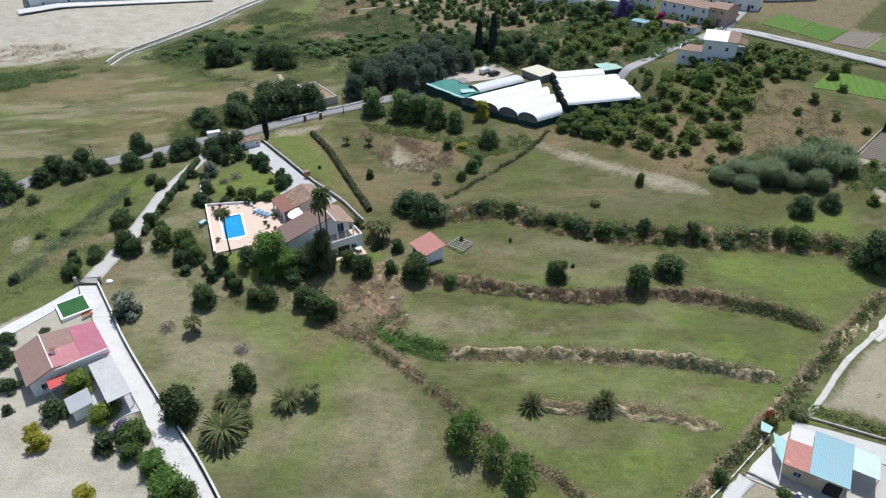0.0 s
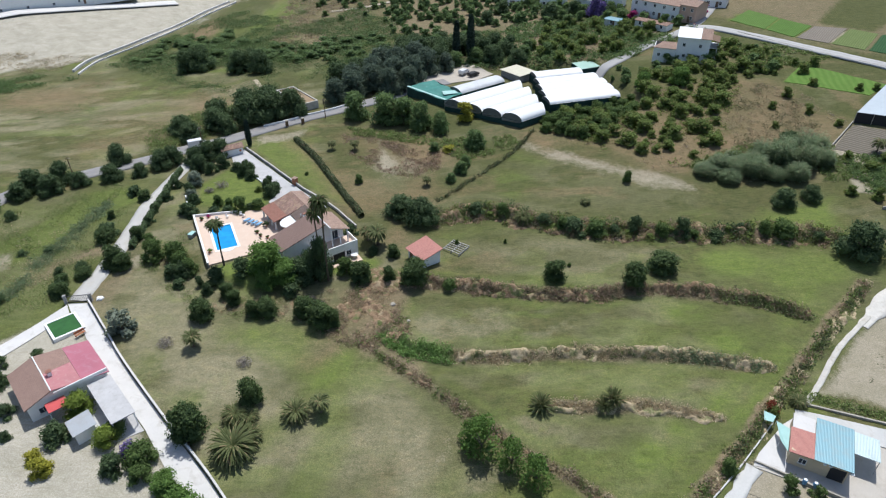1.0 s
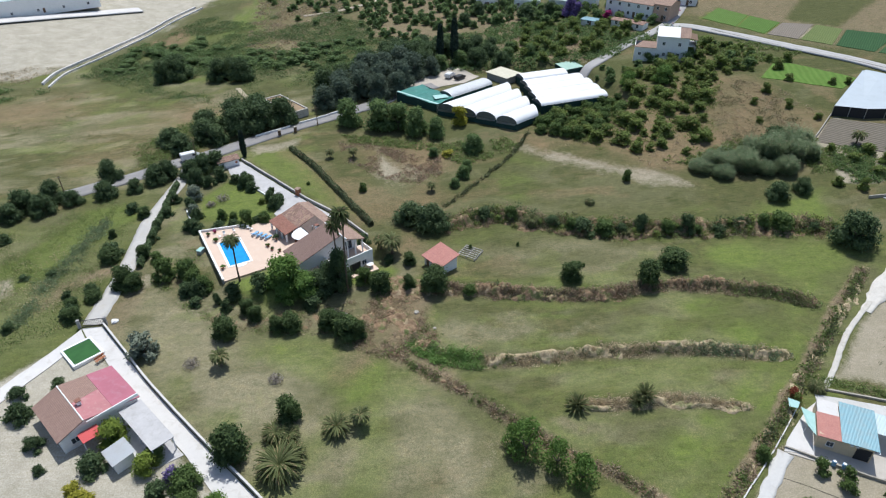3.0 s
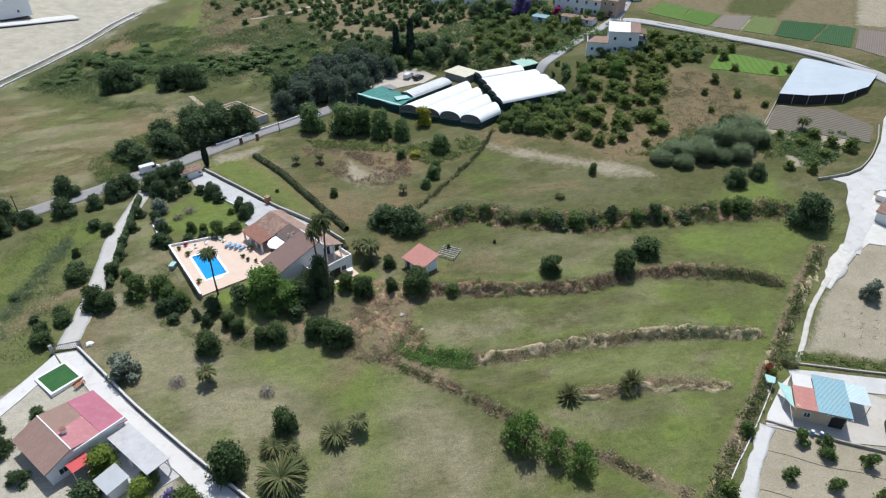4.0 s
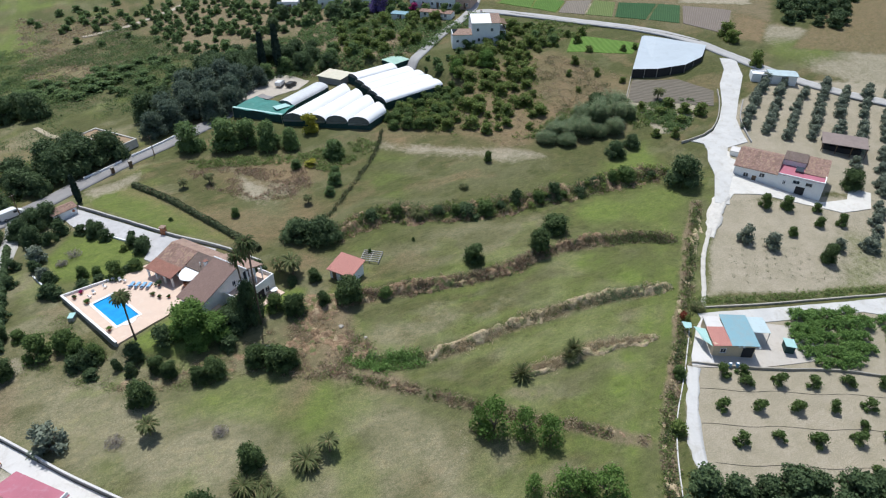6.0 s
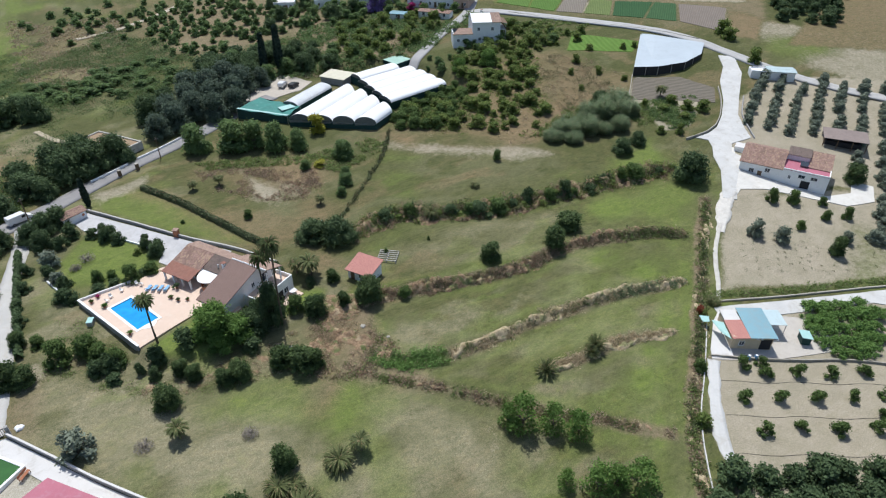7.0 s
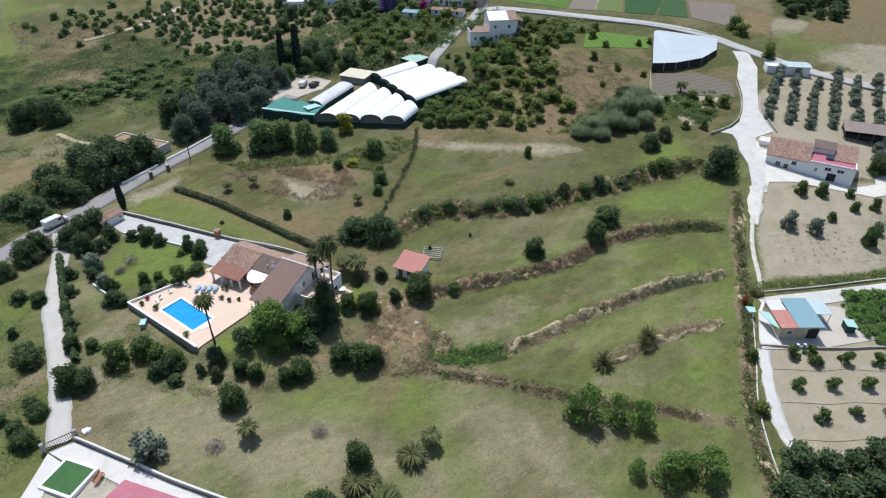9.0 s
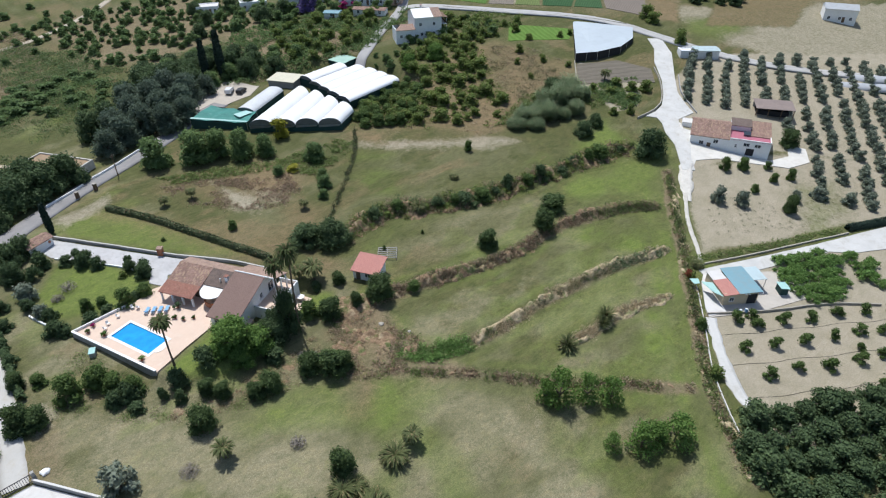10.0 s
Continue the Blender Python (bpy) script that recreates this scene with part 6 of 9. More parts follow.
def scatter(name, key, label, pts_fn, n, h, seed, leaves=12, size=0.3, spread=0.7, upright=1.7, category="undergrowth", long=2.0, gaps=0.0):
    """Clumps of rough growth over part of the plan: one mass nobody could count."""
    rng = np.random.default_rng(seed)
    xy = pts_fn(rng, n)
    xy = xy[cloud(xy[:, 0], xy[:, 1], 4.5, seed + 40) > gaps]
    n = len(xy)
    cl = np.repeat(xy, leaves, 0) + rng.normal(0, spread * 0.5, (n * leaves, 2))
    hs = np.repeat(h * rng.uniform(0.4, 1.25, n), leaves) * rng.uniform(0.15, 1.0, n * leaves)
    c = np.stack([cl[:, 0], cl[:, 1], land(cl[:, 0], cl[:, 1]) + hs], 1)
    nrm = rng.normal(0, 1, c.shape) * np.array([1, 1, upright])
    nrm[:, 2] = np.abs(nrm[:, 2]) + 0.15
    return tagged(new(name, quads_mesh(name, leaf_quads(rng, c, nrm, size, long), LEAF[key])), label, category, kind="stuff")


def thatch_mat(name, a, b, green):
    n = Net(name)
    c = n.mix(n.ramp(n.noise(3.2, 5, 0.7), (0.35, 0.0), (0.68, 1.0)), a, b)
    c = n.mix(n.ramp(n.noise(1.1, 4, 0.65, dist=0.6), (0.5, 0.0), (0.6, 0.75)), c, shade(a, 0.7))
    c = n.mix(n.ramp(n.noise(0.8, 4, 0.6, n.scaled(1, 1, 1, 0.7), 0.8), (0.54, 0.0), (0.64, 0.7)), c, (0.50, 0.40, 0.26))
    c = n.mix(n.ramp(n.noise(0.6, 5, 0.65, dist=0.5), (0.5, 0.0), (0.6, 0.9)), c, green)
    c = n.mix(n.ramp(n.noise(9.0, 4, 0.7), (0.34, 0.55), (0.46, 0.0)), c, shade(a, 0.45))
    n.bump(n.noise(7.0, 5, 0.7), 1.0, 0.12)
    return n.done(c, 0.95, 0, 0.1)


def thatch(name, pts, width, h, mat, label, seed, gaps=0.35):
    """Matted dead growth lying along a bank: a low lumpy mass that thins out in places."""
    way = spline(pts, 0.4)
    p = np.array(way)
    d = np.gradient(p, axis=0)
    d /= np.linalg.norm(d, axis=1, keepdims=True) + 1e-9
    m = 13
    u = np.linspace(-1, 1, m)
    wob = (cloud(p[:, 0], p[:, 1], 6, seed) - 0.5) * 3.0
    wid = width / 2 * np.clip(1 + 2.6 * (cloud(p[:, 0], p[:, 1], 4, seed + 1) - 0.5) + 1.6 * (cloud(p[:, 0], p[:, 1], 1.3, seed + 6) - 0.5), 0.35, 1.8)
    off = u[None, :] * wid[:, None] + wob[:, None]
    x, y = p[:, :1] - d[:, 1:] * off, p[:, 1:] + d[:, :1] * off
    dens = np.clip((cloud(x, y, 5, seed + 2) - gaps) * 5, 0, 1)
    rough = np.clip(0.75 + 2.8 * (cloud(x, y, 1.6, seed + 3) - 0.5) + 1.8 * (cloud(x, y, 0.6, seed + 4) - 0.5), 0.05, 1.7)
    z = land(x, y) + (1 - u[None, :] ** 2) ** 0.6 * h * rough * dens - 0.12
    k, (nr, nc) = np.arange(x.size).reshape(x.shape), x.shape
    f = np.stack([k[:-1, :-1], k[:-1, 1:], k[1:, 1:], k[1:, :-1]], -1).reshape(-1, 4)
    me = bpy.data.meshes.new(name)
    me.from_pydata(np.stack([x, y, z], -1).reshape(-1, 3).tolist(), [], f.tolist())
    for g in me.polygons:
        g.use_smooth = True
    me.materials.append(mat)
    return tagged(new(name, me), label, "undergrowth", kind="stuff")


STRAW_MAT = thatch_mat("matted_straw", (0.40, 0.31, 0.19), (0.60, 0.50, 0.34), (0.17, 0.19, 0.08))
RUSSET_MAT = thatch_mat("matted_russet", (0.22, 0.145, 0.09), (0.37, 0.265, 0.17), (0.12, 0.15, 0.055))


def along(pts, width, lo=0.0, hi=1.0):
    way = np.array(spline(pts, 1.0))

    def fn(rng, n):
        u = rng.uniform(lo, hi, n) * (len(way) - 1.001)
        i = u.astype(int)
        p = way[i] + (way[i + 1] - way[i]) * (u - i)[:, None]
        return p + rng.normal(0, width / 2, (n, 2))
    return fn


def within(poly, thin=0.0, size=8, seed=3):
    xs, ys = zip(*poly)

    def fn(rng, n):
        p = np.stack([rng.uniform(min(xs), max(xs), n * 3), rng.uniform(min(ys), max(ys), n * 3)], 1)
        ok = (inside(p[:, 0], p[:, 1], poly) > 0) & (cloud(p[:, 0], p[:, 1], size, seed) > thin)
        return p[ok][:n]
    return fn


def bank(key):
    return BANKS[key][0]


thatch("bank_thatch", bank("A"), 4.2, 0.9, RUSSET_MAT, "matted brown brush on the upper terrace bank", 61, 0.3)
thatch("bank_thatch", bank("B"), 2.3, 0.8, RUSSET_MAT, "matted russet brush on a terrace bank", 62, 0.28)
thatch("bank_thatch", bank("C"), 1.5, 0.62, STRAW_MAT, "matted straw-coloured grass on a terrace bank", 63, 0.28)
thatch("bank_thatch", bank("D"), 1.4, 0.6, STRAW_MAT, "matted straw-coloured grass on a terrace bank", 64, 0.3)
thatch("bank_thatch", bank("E"), 0.95, 0.26, RUSSET_MAT, "matted brown grass on the lower field edge", 65, 0.38)
thatch("edge_thatch", [(82, 91), (67, 78.6), (52, 66), (44, 59), (37, 53.4), (26, 44), (16, 31)], 1.8, 0.5, STRAW_MAT, "matted dry grass along the eastern boundary", 66, 0.42)
scatter("bank_brush", "russet", "dry russet brush on a terrace bank", along(bank("A"), 1.7), 520, 0.6, 1, 16, 0.13, 0.7, 1.4, long=2.6, gaps=0.36)
scatter("bank_grass", "dry", "dry fawn grass on a terrace bank", along(bank("A"), 1.8), 320, 0.4, 41, 16, 0.16, 0.7, 1.4, long=2.6, gaps=0.42)
scatter("bank_brush", "russet", "dry russet brush on a terrace bank", along(bank("B"), 1.15), 420, 0.55, 2, 18, 0.12, 0.6, 1.5, long=2.8, gaps=0.3)
scatter("bank_brush", "dry", "dry fawn brush on a terrace bank", along(bank("B"), 1.0), 320, 0.45, 32, 16, 0.12, 0.6, 1.5, long=2.8, gaps=0.38)
scatter("bank_grass", "straw", "straw-coloured dead grass on a terrace bank", along(bank("C"), 0.75), 520, 0.45, 3, 16, 0.10, 0.5, 1.8, long=3.0, gaps=0.3)
scatter("bank_brush", "dry", "dry brush on a terrace bank", along(bank("C"), 0.6), 70, 0.4, 4, 14, 0.15, 0.5, 1.4, long=2.6, gaps=0.45)
scatter("bank_grass", "straw", "straw-coloured dead grass on a terrace bank", along(bank("D"), 0.65), 320, 0.42, 5, 16, 0.10, 0.5, 1.8, long=3.0, gaps=0.34)
scatter("bank_brush", "dry", "brown brush along the lower field edge", along(bank("E"), 0.8), 160, 0.3, 6, 14, 0.15, 0.5, 1.6, long=2.6, gaps=0.4)
for key, lab, width, n, h, seed, size in (("broad", "dark bushy growth along the upper terrace bank", 2.2, 90, 1.5, 81, 0.20), ("hill", "olive green scrub along the upper terrace bank", 2.6, 130, 1.2, 82, 0.22), ("russet", "brown dead brush along the upper terrace bank", 3.0, 320, 0.9, 83, 0.15), ("hedge", "tangled dark brambles along the upper terrace bank", 3.0, 90, 0.9, 84, 0.16)):
    scatter("bank_scrub", key, lab, along(bank("A"), width), n, h, seed, 60, size, 1.1, 1.0, gaps=0.42)
for key, b, width, n, h, seed, size in (("russet", "B", 1.1, 200, 0.7, 85, 0.15), ("hedge", "B", 1.0, 60, 0.75, 86, 0.17), ("dry", "B", 1.2, 120, 0.5, 87, 0.14), ("straw", "C", 0.9, 150, 0.55, 88, 0.13), ("hedge", "C", 0.7, 40, 0.6, 89, 0.16), ("straw", "D", 0.9, 90, 0.5, 90, 0.13), ("russet", "E", 0.7, 80, 0.38, 91, 0.12)):
    scatter("bank_tussocks", key, "uneven tussocks of rough growth on a terrace bank", along(bank(b), width), n, h, seed, 34, size, 0.8, 1.2, long=2.6, gaps=0.44)
scatter("bank_weeds", "weed", "green weeds on the terrace banks", along(bank("A"), 1.6), 420, 0.75, 7, 16, 0.2, 0.8, 1.0, gaps=0.42)
scatter("bank_weeds", "hedge", "dark weeds on the terrace banks", along(bank("A"), 1.2), 260, 0.85, 42, 18, 0.2, 0.8, 1.0, gaps=0.46)
scatter("bank_weeds", "weed", "green weeds on the terrace banks", along(bank("B"), 0.9, 0.8, 1.0), 150, 0.7, 8, 16, 0.2, 0.7)
scatter("bank_weeds", "hedge", "dark weeds on the terrace banks", along(bank("B"), 1.0), 130, 0.6, 43, 16, 0.18, 0.7, 1.0, gaps=0.5)
scatter("bank_weeds", "weed", "green tufts on a terrace bank", along(bank("C"), 0.8), 190, 0.5, 44, 14, 0.17, 0.5, 1.0, gaps=0.55)
scatter("bank_weeds", "weed", "green tufts along the lower field edge", along(bank("E"), 0.9), 190, 0.45, 45, 14, 0.17, 0.6, 1.0, gaps=0.48)
scatter("bank_weeds", "vine", "bright green brambles at the foot of a bank", along([(-11, 82.4), (-6, 79.4), (0, 77.6)], 1.4), 190, 0.9, 9, 44, 0.15, 0.8)
scatter("bank_weeds", "reed", "pale green weeds on a terrace bank", along(bank("C"), 0.7, 0.75, 1.0), 120, 0.6, 10, 16, 0.18, 0.6)
EAST_LINE = [(82, 91), (67, 78.6), (52, 66), (44, 59), (37, 53.4), (26, 44), (16, 31)]
scatter("edge_brush", "russet", "dry brush along the eastern boundary", along(EAST_LINE, 0.9), 200, 0.5, 11, 16, 0.17, 0.7, 1.4, long=2.6, gaps=0.42)
scatter("edge_brush", "dry", "pale dry grass along the eastern boundary", along(EAST_LINE, 1.3), 220, 0.35, 31, 14, 0.16, 0.7, 1.6, long=2.6, gaps=0.4)
scatter("edge_weeds", "weed", "green weeds along the eastern boundary", along(EAST_LINE, 1.1), 420, 0.6, 12, 16, 0.19, 0.7, 1.0, gaps=0.4)
scatter("edge_weeds", "hedge", "dark weeds along the eastern boundary", along(EAST_LINE, 0.9), 240, 0.8, 46, 18, 0.2, 0.7, 1.0, gaps=0.48)
scatter("dead_brush", "russet", "brown dead brush in the gully below the shed", within(JUNK, 0.42, 4), 420, 0.5, 13, 14, 0.12, 0.8, 1.5, long=2.8)
scatter("dead_brush", "dry", "dry brown brush in the gully", within([(-28, 94), (-16, 98), (-8, 96), (-12, 88), (-30, 88), (-46, 92), (-50, 96)], 0.4, 5), 260, 0.3, 14, 30, 0.1, 0.8, 1.6, long=2.8)
thatch("gully_thatch", [(-10, 101), (-12.6, 96), (-13, 91), (-11, 86.4), (-7.6, 82.6)], 8.5, 0.9, RUSSET_MAT, "matted brown dead brush in the gully", 67, 0.36)
thatch("gully_thatch", [(-47, 93.6), (-38, 91.6), (-30, 91), (-22, 91.4), (-15, 89.6)], 4.2, 0.55, RUSSET_MAT, "matted brown dead brush under the garden trees", 68, 0.42)
scatter("gully_weeds", "weed", "green weeds in the gully", within(JUNK, 0.55, 4), 160, 0.5, 47, 14, 0.18, 0.7)
scatter("burnt_weeds", "russet", "reddish dead weeds on the bare plot", within(BURN_RED, 0.42, 4), 420, 0.35, 15, 12, 0.14, 0.9, 1.4, long=2.8)
scatter("plot_weeds", "weed", "tall green weeds below the greenhouses", within([(-24, 168), (-8, 162), (6, 156), (22, 156), (26, 150), (8, 143), (2, 152), (-20, 162)], 0.4), 800, 0.6, 16, 14, 0.22, 0.8)
scatter("hill_brush", "dry", "dry brush between the hillside trees", within(HILL, 0.5), 500, 0.3, 17, 16, 0.13, 0.8, 1.4, long=2.6)
scatter("hill_grass", "dry", "tall dry grass on the brown slope", within([(76, 138), (88, 134), (104, 146), (110, 164), (98, 178), (84, 162)], 0.46, 5), 500, 0.3, 78, 16, 0.12, 1.0, 2.4, long=3.0)
scatter("hill_weeds", "hedge", "dark weeds on the brown slope", within([(76, 138), (88, 134), (104, 146), (110, 164), (98, 178), (84, 162)], 0.55, 6, 13), 160, 0.45, 79, 34, 0.15, 1.6)
scatter("hill_scrub", "hill", "bushy green scrub among the hillside trees", within([(33, 158), (46, 143), (60, 134), (74, 138), (82, 156), (96, 178), (92, 188), (66, 184), (58, 168), (40, 166)], 0.5, 6), 420, 0.8, 51, 16, 0.24, 1.0, 1.7)
scatter("hill_weeds", "weed", "green weeds between the hillside trees", within([(60, 134), (80, 128), (100, 118), (112, 128), (98, 140), (80, 142)], 0.42), 650, 0.6, 18, 14, 0.24, 0.8)
scatter("cypress_scrub", "ash", "rough green scrub round the cypresses", within([(-6, 214), (30, 208), (50, 212), (60, 204), (92, 214), (84, 244), (40, 252), (0, 250)], 0.4, 7), 1600, 1.0, 71, 14, 0.32, 1.2)
scatter("cypress_scrub", "dry", "dry grass round the cypresses", within([(-6, 214), (30, 208), (50, 212), (60, 204), (92, 214), (84, 244), (40, 252), (0, 250)], 0.5, 7, 9), 600, 0.4, 72, 12, 0.26, 1.2, 1.5)
FENCE = [(28.6, 157), (22, 147), (14, 138.4), (6.6, 131), (0.6, 125.4)]
scatter("fence_weeds", "hedge", "dark weeds along an old fence line", along(FENCE, 0.5), 190, 0.7, 76, 16, 0.17, 0.5)
scatter("plot_weeds", "russet", "brown dead weeds below the greenhouses", within(BURN, 0.45, 5), 420, 0.3, 77, 12, 0.16, 0.9, 1.6, long=2.8)
scatter("valley_weeds", "scrub", "rough weeds across the valley grass", within([(-100, 228), (-56, 196), (-40, 200), (-10, 236), (-16, 262), (-60, 250), (-110, 240)], 0.46, 9, 6), 600, 0.45, 73, 40, 0.2, 2.4)
scatter("valley_straw", "dry", "pale dry grass across the valley", within([(-66, 370), (-20, 335), (-25, 262), (-48, 246), (-62, 270)], 0.4, 9, 6), 1200, 0.5, 74, 12, 0.34, 1.4, 1.5)
scatter("valley_scrub", "scrub", "dense green scrub on the valley floor", within([(-62, 236), (-20, 222), (-14, 236), (-4, 250), (-18, 310), (-60, 320), (-84, 340), (-100, 300), (-118, 262), (-122, 238), (-90, 238)], 0.47, 14), 1500, 1.0, 19, 44, 0.26, 2.6)
scatter("valley_reeds", "ash", "darker reed beds on the valley floor", within([(-60, 236), (-20, 226), (-8, 246), (-30, 262), (-64, 262), (-100, 300), (-112, 280)], 0.5, 12, 8), 500, 1.5, 20, 50, 0.28, 2.6)
scatter("valley_reeds", "ash", "darker reed beds below the sand bank", within([(-190, 196), (-150, 206), (-128, 232), (-122, 224), (-134, 238), (-160, 226), (-200, 214)], 0.3, 12, 8), 420, 1.4, 21, 46, 0.28, 2.6)
scatter("slope_weeds", "weed", "rough green weeds on the slope beside the track", within([(-70, 138), (-70, 96), (-92, 84), (-110, 96), (-108, 118), (-96, 132), (-80, 142)], 0.47, 7), 700, 0.3, 22, 34, 0.12, 1.6, 1.6)
scatter("slope_straw", "straw", "pale dead grass streaked over the slope", within([(-70, 138), (-70, 96), (-92, 84), (-110, 96), (-108, 118), (-96, 132), (-80, 142)], 0.56, 6, 11), 160, 0.2, 75, 30, 0.1, 1.6, 2.4, long=3.0)
scatter("slope_reeds", "reed", "pale reedy tufts in a streak down the slope", along([(-82, 97), (-81, 104), (-80, 112), (-78, 120), (-76, 131)], 2.0), 150, 0.55, 92, 40, 0.14, 1.2, 1.2, long=2.8)
scatter("meadow_weeds", "scrub", "rough weeds in the western meadow", within(MEADOW_W, 0.55, 14), 300, 0.25, 23, 34, 0.13, 2.2)
scatter("road_scrub", "weed", "rough greenery between the road and the meadow", within([(-76, 158), (-64, 164), (-56, 174), (-58, 190), (-70, 186), (-80, 170)], 0.4, 8), 330, 0.9, 33, 44, 0.2, 1.6)
scatter("sand_scrub", "dry", "low dry scrub at the foot of the sand bank", within([(-200, 226), (-150, 240), (-134, 246), (-134, 262), (-160, 262), (-230, 250)], 0.45, 14), 260, 0.6, 24, 40, 0.2, 2.2)
scatter("verge_weeds", "weed", "weeds along the compound wall", along([(55, 66.4), (67, 61.4), (84, 55.4), (94, 51.6)], 1.2), 330, 0.45, 25, 12, 0.18)
scatter("garden_scrub", "weed", "weeds and scrub at the garden's foot", within([(-62, 118), (-56, 122), (-46, 100), (-30, 94), (-34, 88), (-48, 94), (-60, 104)], 0.52, 6), 260, 0.45, 26, 46, 0.11, 1.2)
scatter("plot_scrub", "ash", "rough greenery beside the vegetable plot", within([(96, 119), (104, 117), (118, 125), (119, 129), (108, 133), (100, 132)], 0.4, 6), 460, 0.8, 28, 14, 0.24)
scatter("upper_scrub", "ash", "scrub around the upper village plots", within([(38, 206), (60, 202), (76, 208), (104, 222), (92, 240), (70, 252), (40, 258), (26, 240)], 0.5, 10), 1000, 1.0, 29, 14, 0.36, 1.0)
scatter("lane_scrub", "weed", "weeds under the villa above the hillside", within([(84, 184), (94, 186), (112, 182), (130, 190), (118, 204), (104, 214), (100, 192)], 0.4, 8), 700, 0.7, 30, 12, 0.3)


def field_rows(rng, n):
    """Small plants set out in rows over the tilled field."""
    out = []
    for i in range(30):
        for j in range(9):
            p = (63 + 2.55 * i - 1.0 * j + rng.normal(0, 0.25), 65.5 - 0.75 * i + 2.4 * j + rng.normal(0, 0.25))
            if rng.random() > 0.12 and float(inside(np.array([p[0]]), np.array([p[1]]), [(64, 67), (83, 82), (90, 66), (112, 58), (106, 49.6)])[0]) > 0.5:
                out.append(p)
    return np.array(out)


scatter("seedlings", "hedge", "rows of small withered seedlings in tilled soil", field_rows, 1, 0.22, 34, 16, 0.11, 0.6)


# ---- buildings ----
def window(parent, x, y, z, w, h, yaw, label=""):
    """A window on a wall: the frame stands a little proud, the pane sits in it."""
    root = new("window")
    root.parent = parent
    root.matrix_basis = pose(x, y, z, 0, 0, math.degrees(yaw))
    if label:
        tagged(root, label)
    bm = B()
    for a, b, c, d in ((-w / 2 - 0.06, -h / 2 - 0.06, w / 2 + 0.06, -h / 2), (-w / 2 - 0.06, h / 2, w / 2 + 0.06, h / 2 + 0.06), (-w / 2 - 0.06, -h / 2, -w / 2, h / 2), (w / 2, -h / 2, w / 2 + 0.06, h / 2), (-0.025, -h / 2, 0.025, h / 2)):
        box(bm, a, -0.05, b, c, 0.03, d)
    part("window_frame", bm, WHITE, root)
    part("pane", box(B(), -w / 2, -0.015, -h / 2, w / 2, 0.02, h / 2), GLASS, root)
    bm = B()
    box(bm, -w / 2 - 0.12, -0.14, -h / 2 - 0.1, w / 2 + 0.12, 0.03, -h / 2 - 0.06)
    part("sill", bm, CONCRETE, root)
    return root


def door(parent, x, y, z, w, h, yaw, mat=None):
    root = new("door")
    root.parent = parent
    root.matrix_basis = pose(x, y, z, 0, 0, math.degrees(yaw))
    bm = box(B(), -w / 2, -0.04, 0, w / 2, 0.03, h)
    part("door_leaf", bm, mat or WOOD, root)
    part("handle", box(B(), w / 2 - 0.16, -0.1, h * 0.48, w / 2 - 0.06, -0.04, h * 0.5), STEEL, root)
    return root


def chimney(parent, x, y, z, h=1.1):
    bm = B()
    box(bm, x - 0.3, y - 0.3, z - 0.8, x + 0.3, y + 0.3, z + h, bev=0.02)
    c = part("chimney", bm, WHITE, parent)
    part("chimney_cap", box(B(), x - 0.42, y - 0.42, z + h + 0.003, x + 0.42, y + 0.42, z + h + 0.12, bev=0.02), TILE_RED, c)
    return c


def shell(bm, x0, y0, x1, y1, z0, z1, t=0.22, mi=0):
    """Four walls of a block."""
    for a in ((x0, y0, x1, y0 + t), (x0, y1 - t, x1, y1), (x0, y0 + t, x0 + t, y1 - t), (x1 - t, y0 + t, x1, y1 - t)):
        box(bm, a[0], a[1], z0, a[2], a[3], z1, mi)
    return bm


def ridge_cap(bm, a, b, r=0.11):
    tube(bm, [a, b], r, 6)
    return bm


# the villa: local x runs along its ridge, local y up from the pool side
FLOOR = 0.4
VILLA_YAW = math.atan2(-0.85, 0.53)
villa = thing("villa", "white villa with clay-tiled roofs beside a swimming pool", "house", (-34.35, 108.75, FLOOR), VILLA_YAW)


def gable(bm, x, y0, y1, zb, prof, t=0.22):
    """An upright wall across local x whose top follows the roof profile [(y, z), ...]."""
    pts = [(y0, zb)] + prof + [(y1, zb)]
    a = [bm.verts.new((x, y, z)) for y, z in pts]
    b = [bm.verts.new((x + t, y, z)) for y, z in pts]
    bm.faces.new(a[::-1]), bm.faces.new(b)
    for i in range(len(pts)):
        j = (i + 1) % len(pts)
        bm.faces.new((a[i], a[j], b[j], b[i]))
    return bm


bm = B()
prof = [(0.35, 2.35), (9.8, 5.0), (13.6, 3.65)]
gable(bm, 0.25, 0.35, 13.6, -1.9, prof)
gable(bm, 5.5, 0.35, 13.6, -1.9, prof)
box(bm, 0.47, 0.35, -1.9, 5.5, 0.57, 2.38)
box(bm, 0.47, 13.38, -1.9, 5.5, 13.6, 3.6)
part("wall", bm, WHITE, villa)
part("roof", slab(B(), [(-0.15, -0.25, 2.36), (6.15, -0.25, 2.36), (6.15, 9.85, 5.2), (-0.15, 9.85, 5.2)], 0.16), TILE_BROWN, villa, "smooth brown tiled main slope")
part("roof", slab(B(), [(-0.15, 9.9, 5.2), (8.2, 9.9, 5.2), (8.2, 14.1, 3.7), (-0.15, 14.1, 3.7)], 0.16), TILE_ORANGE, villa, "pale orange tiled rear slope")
part("ridge", ridge_cap(B(), (-0.15, 9.87, 5.23), (8.2, 9.87, 5.23), 0.13), WHITE, villa, "whitewashed ridge line")
bm = B()
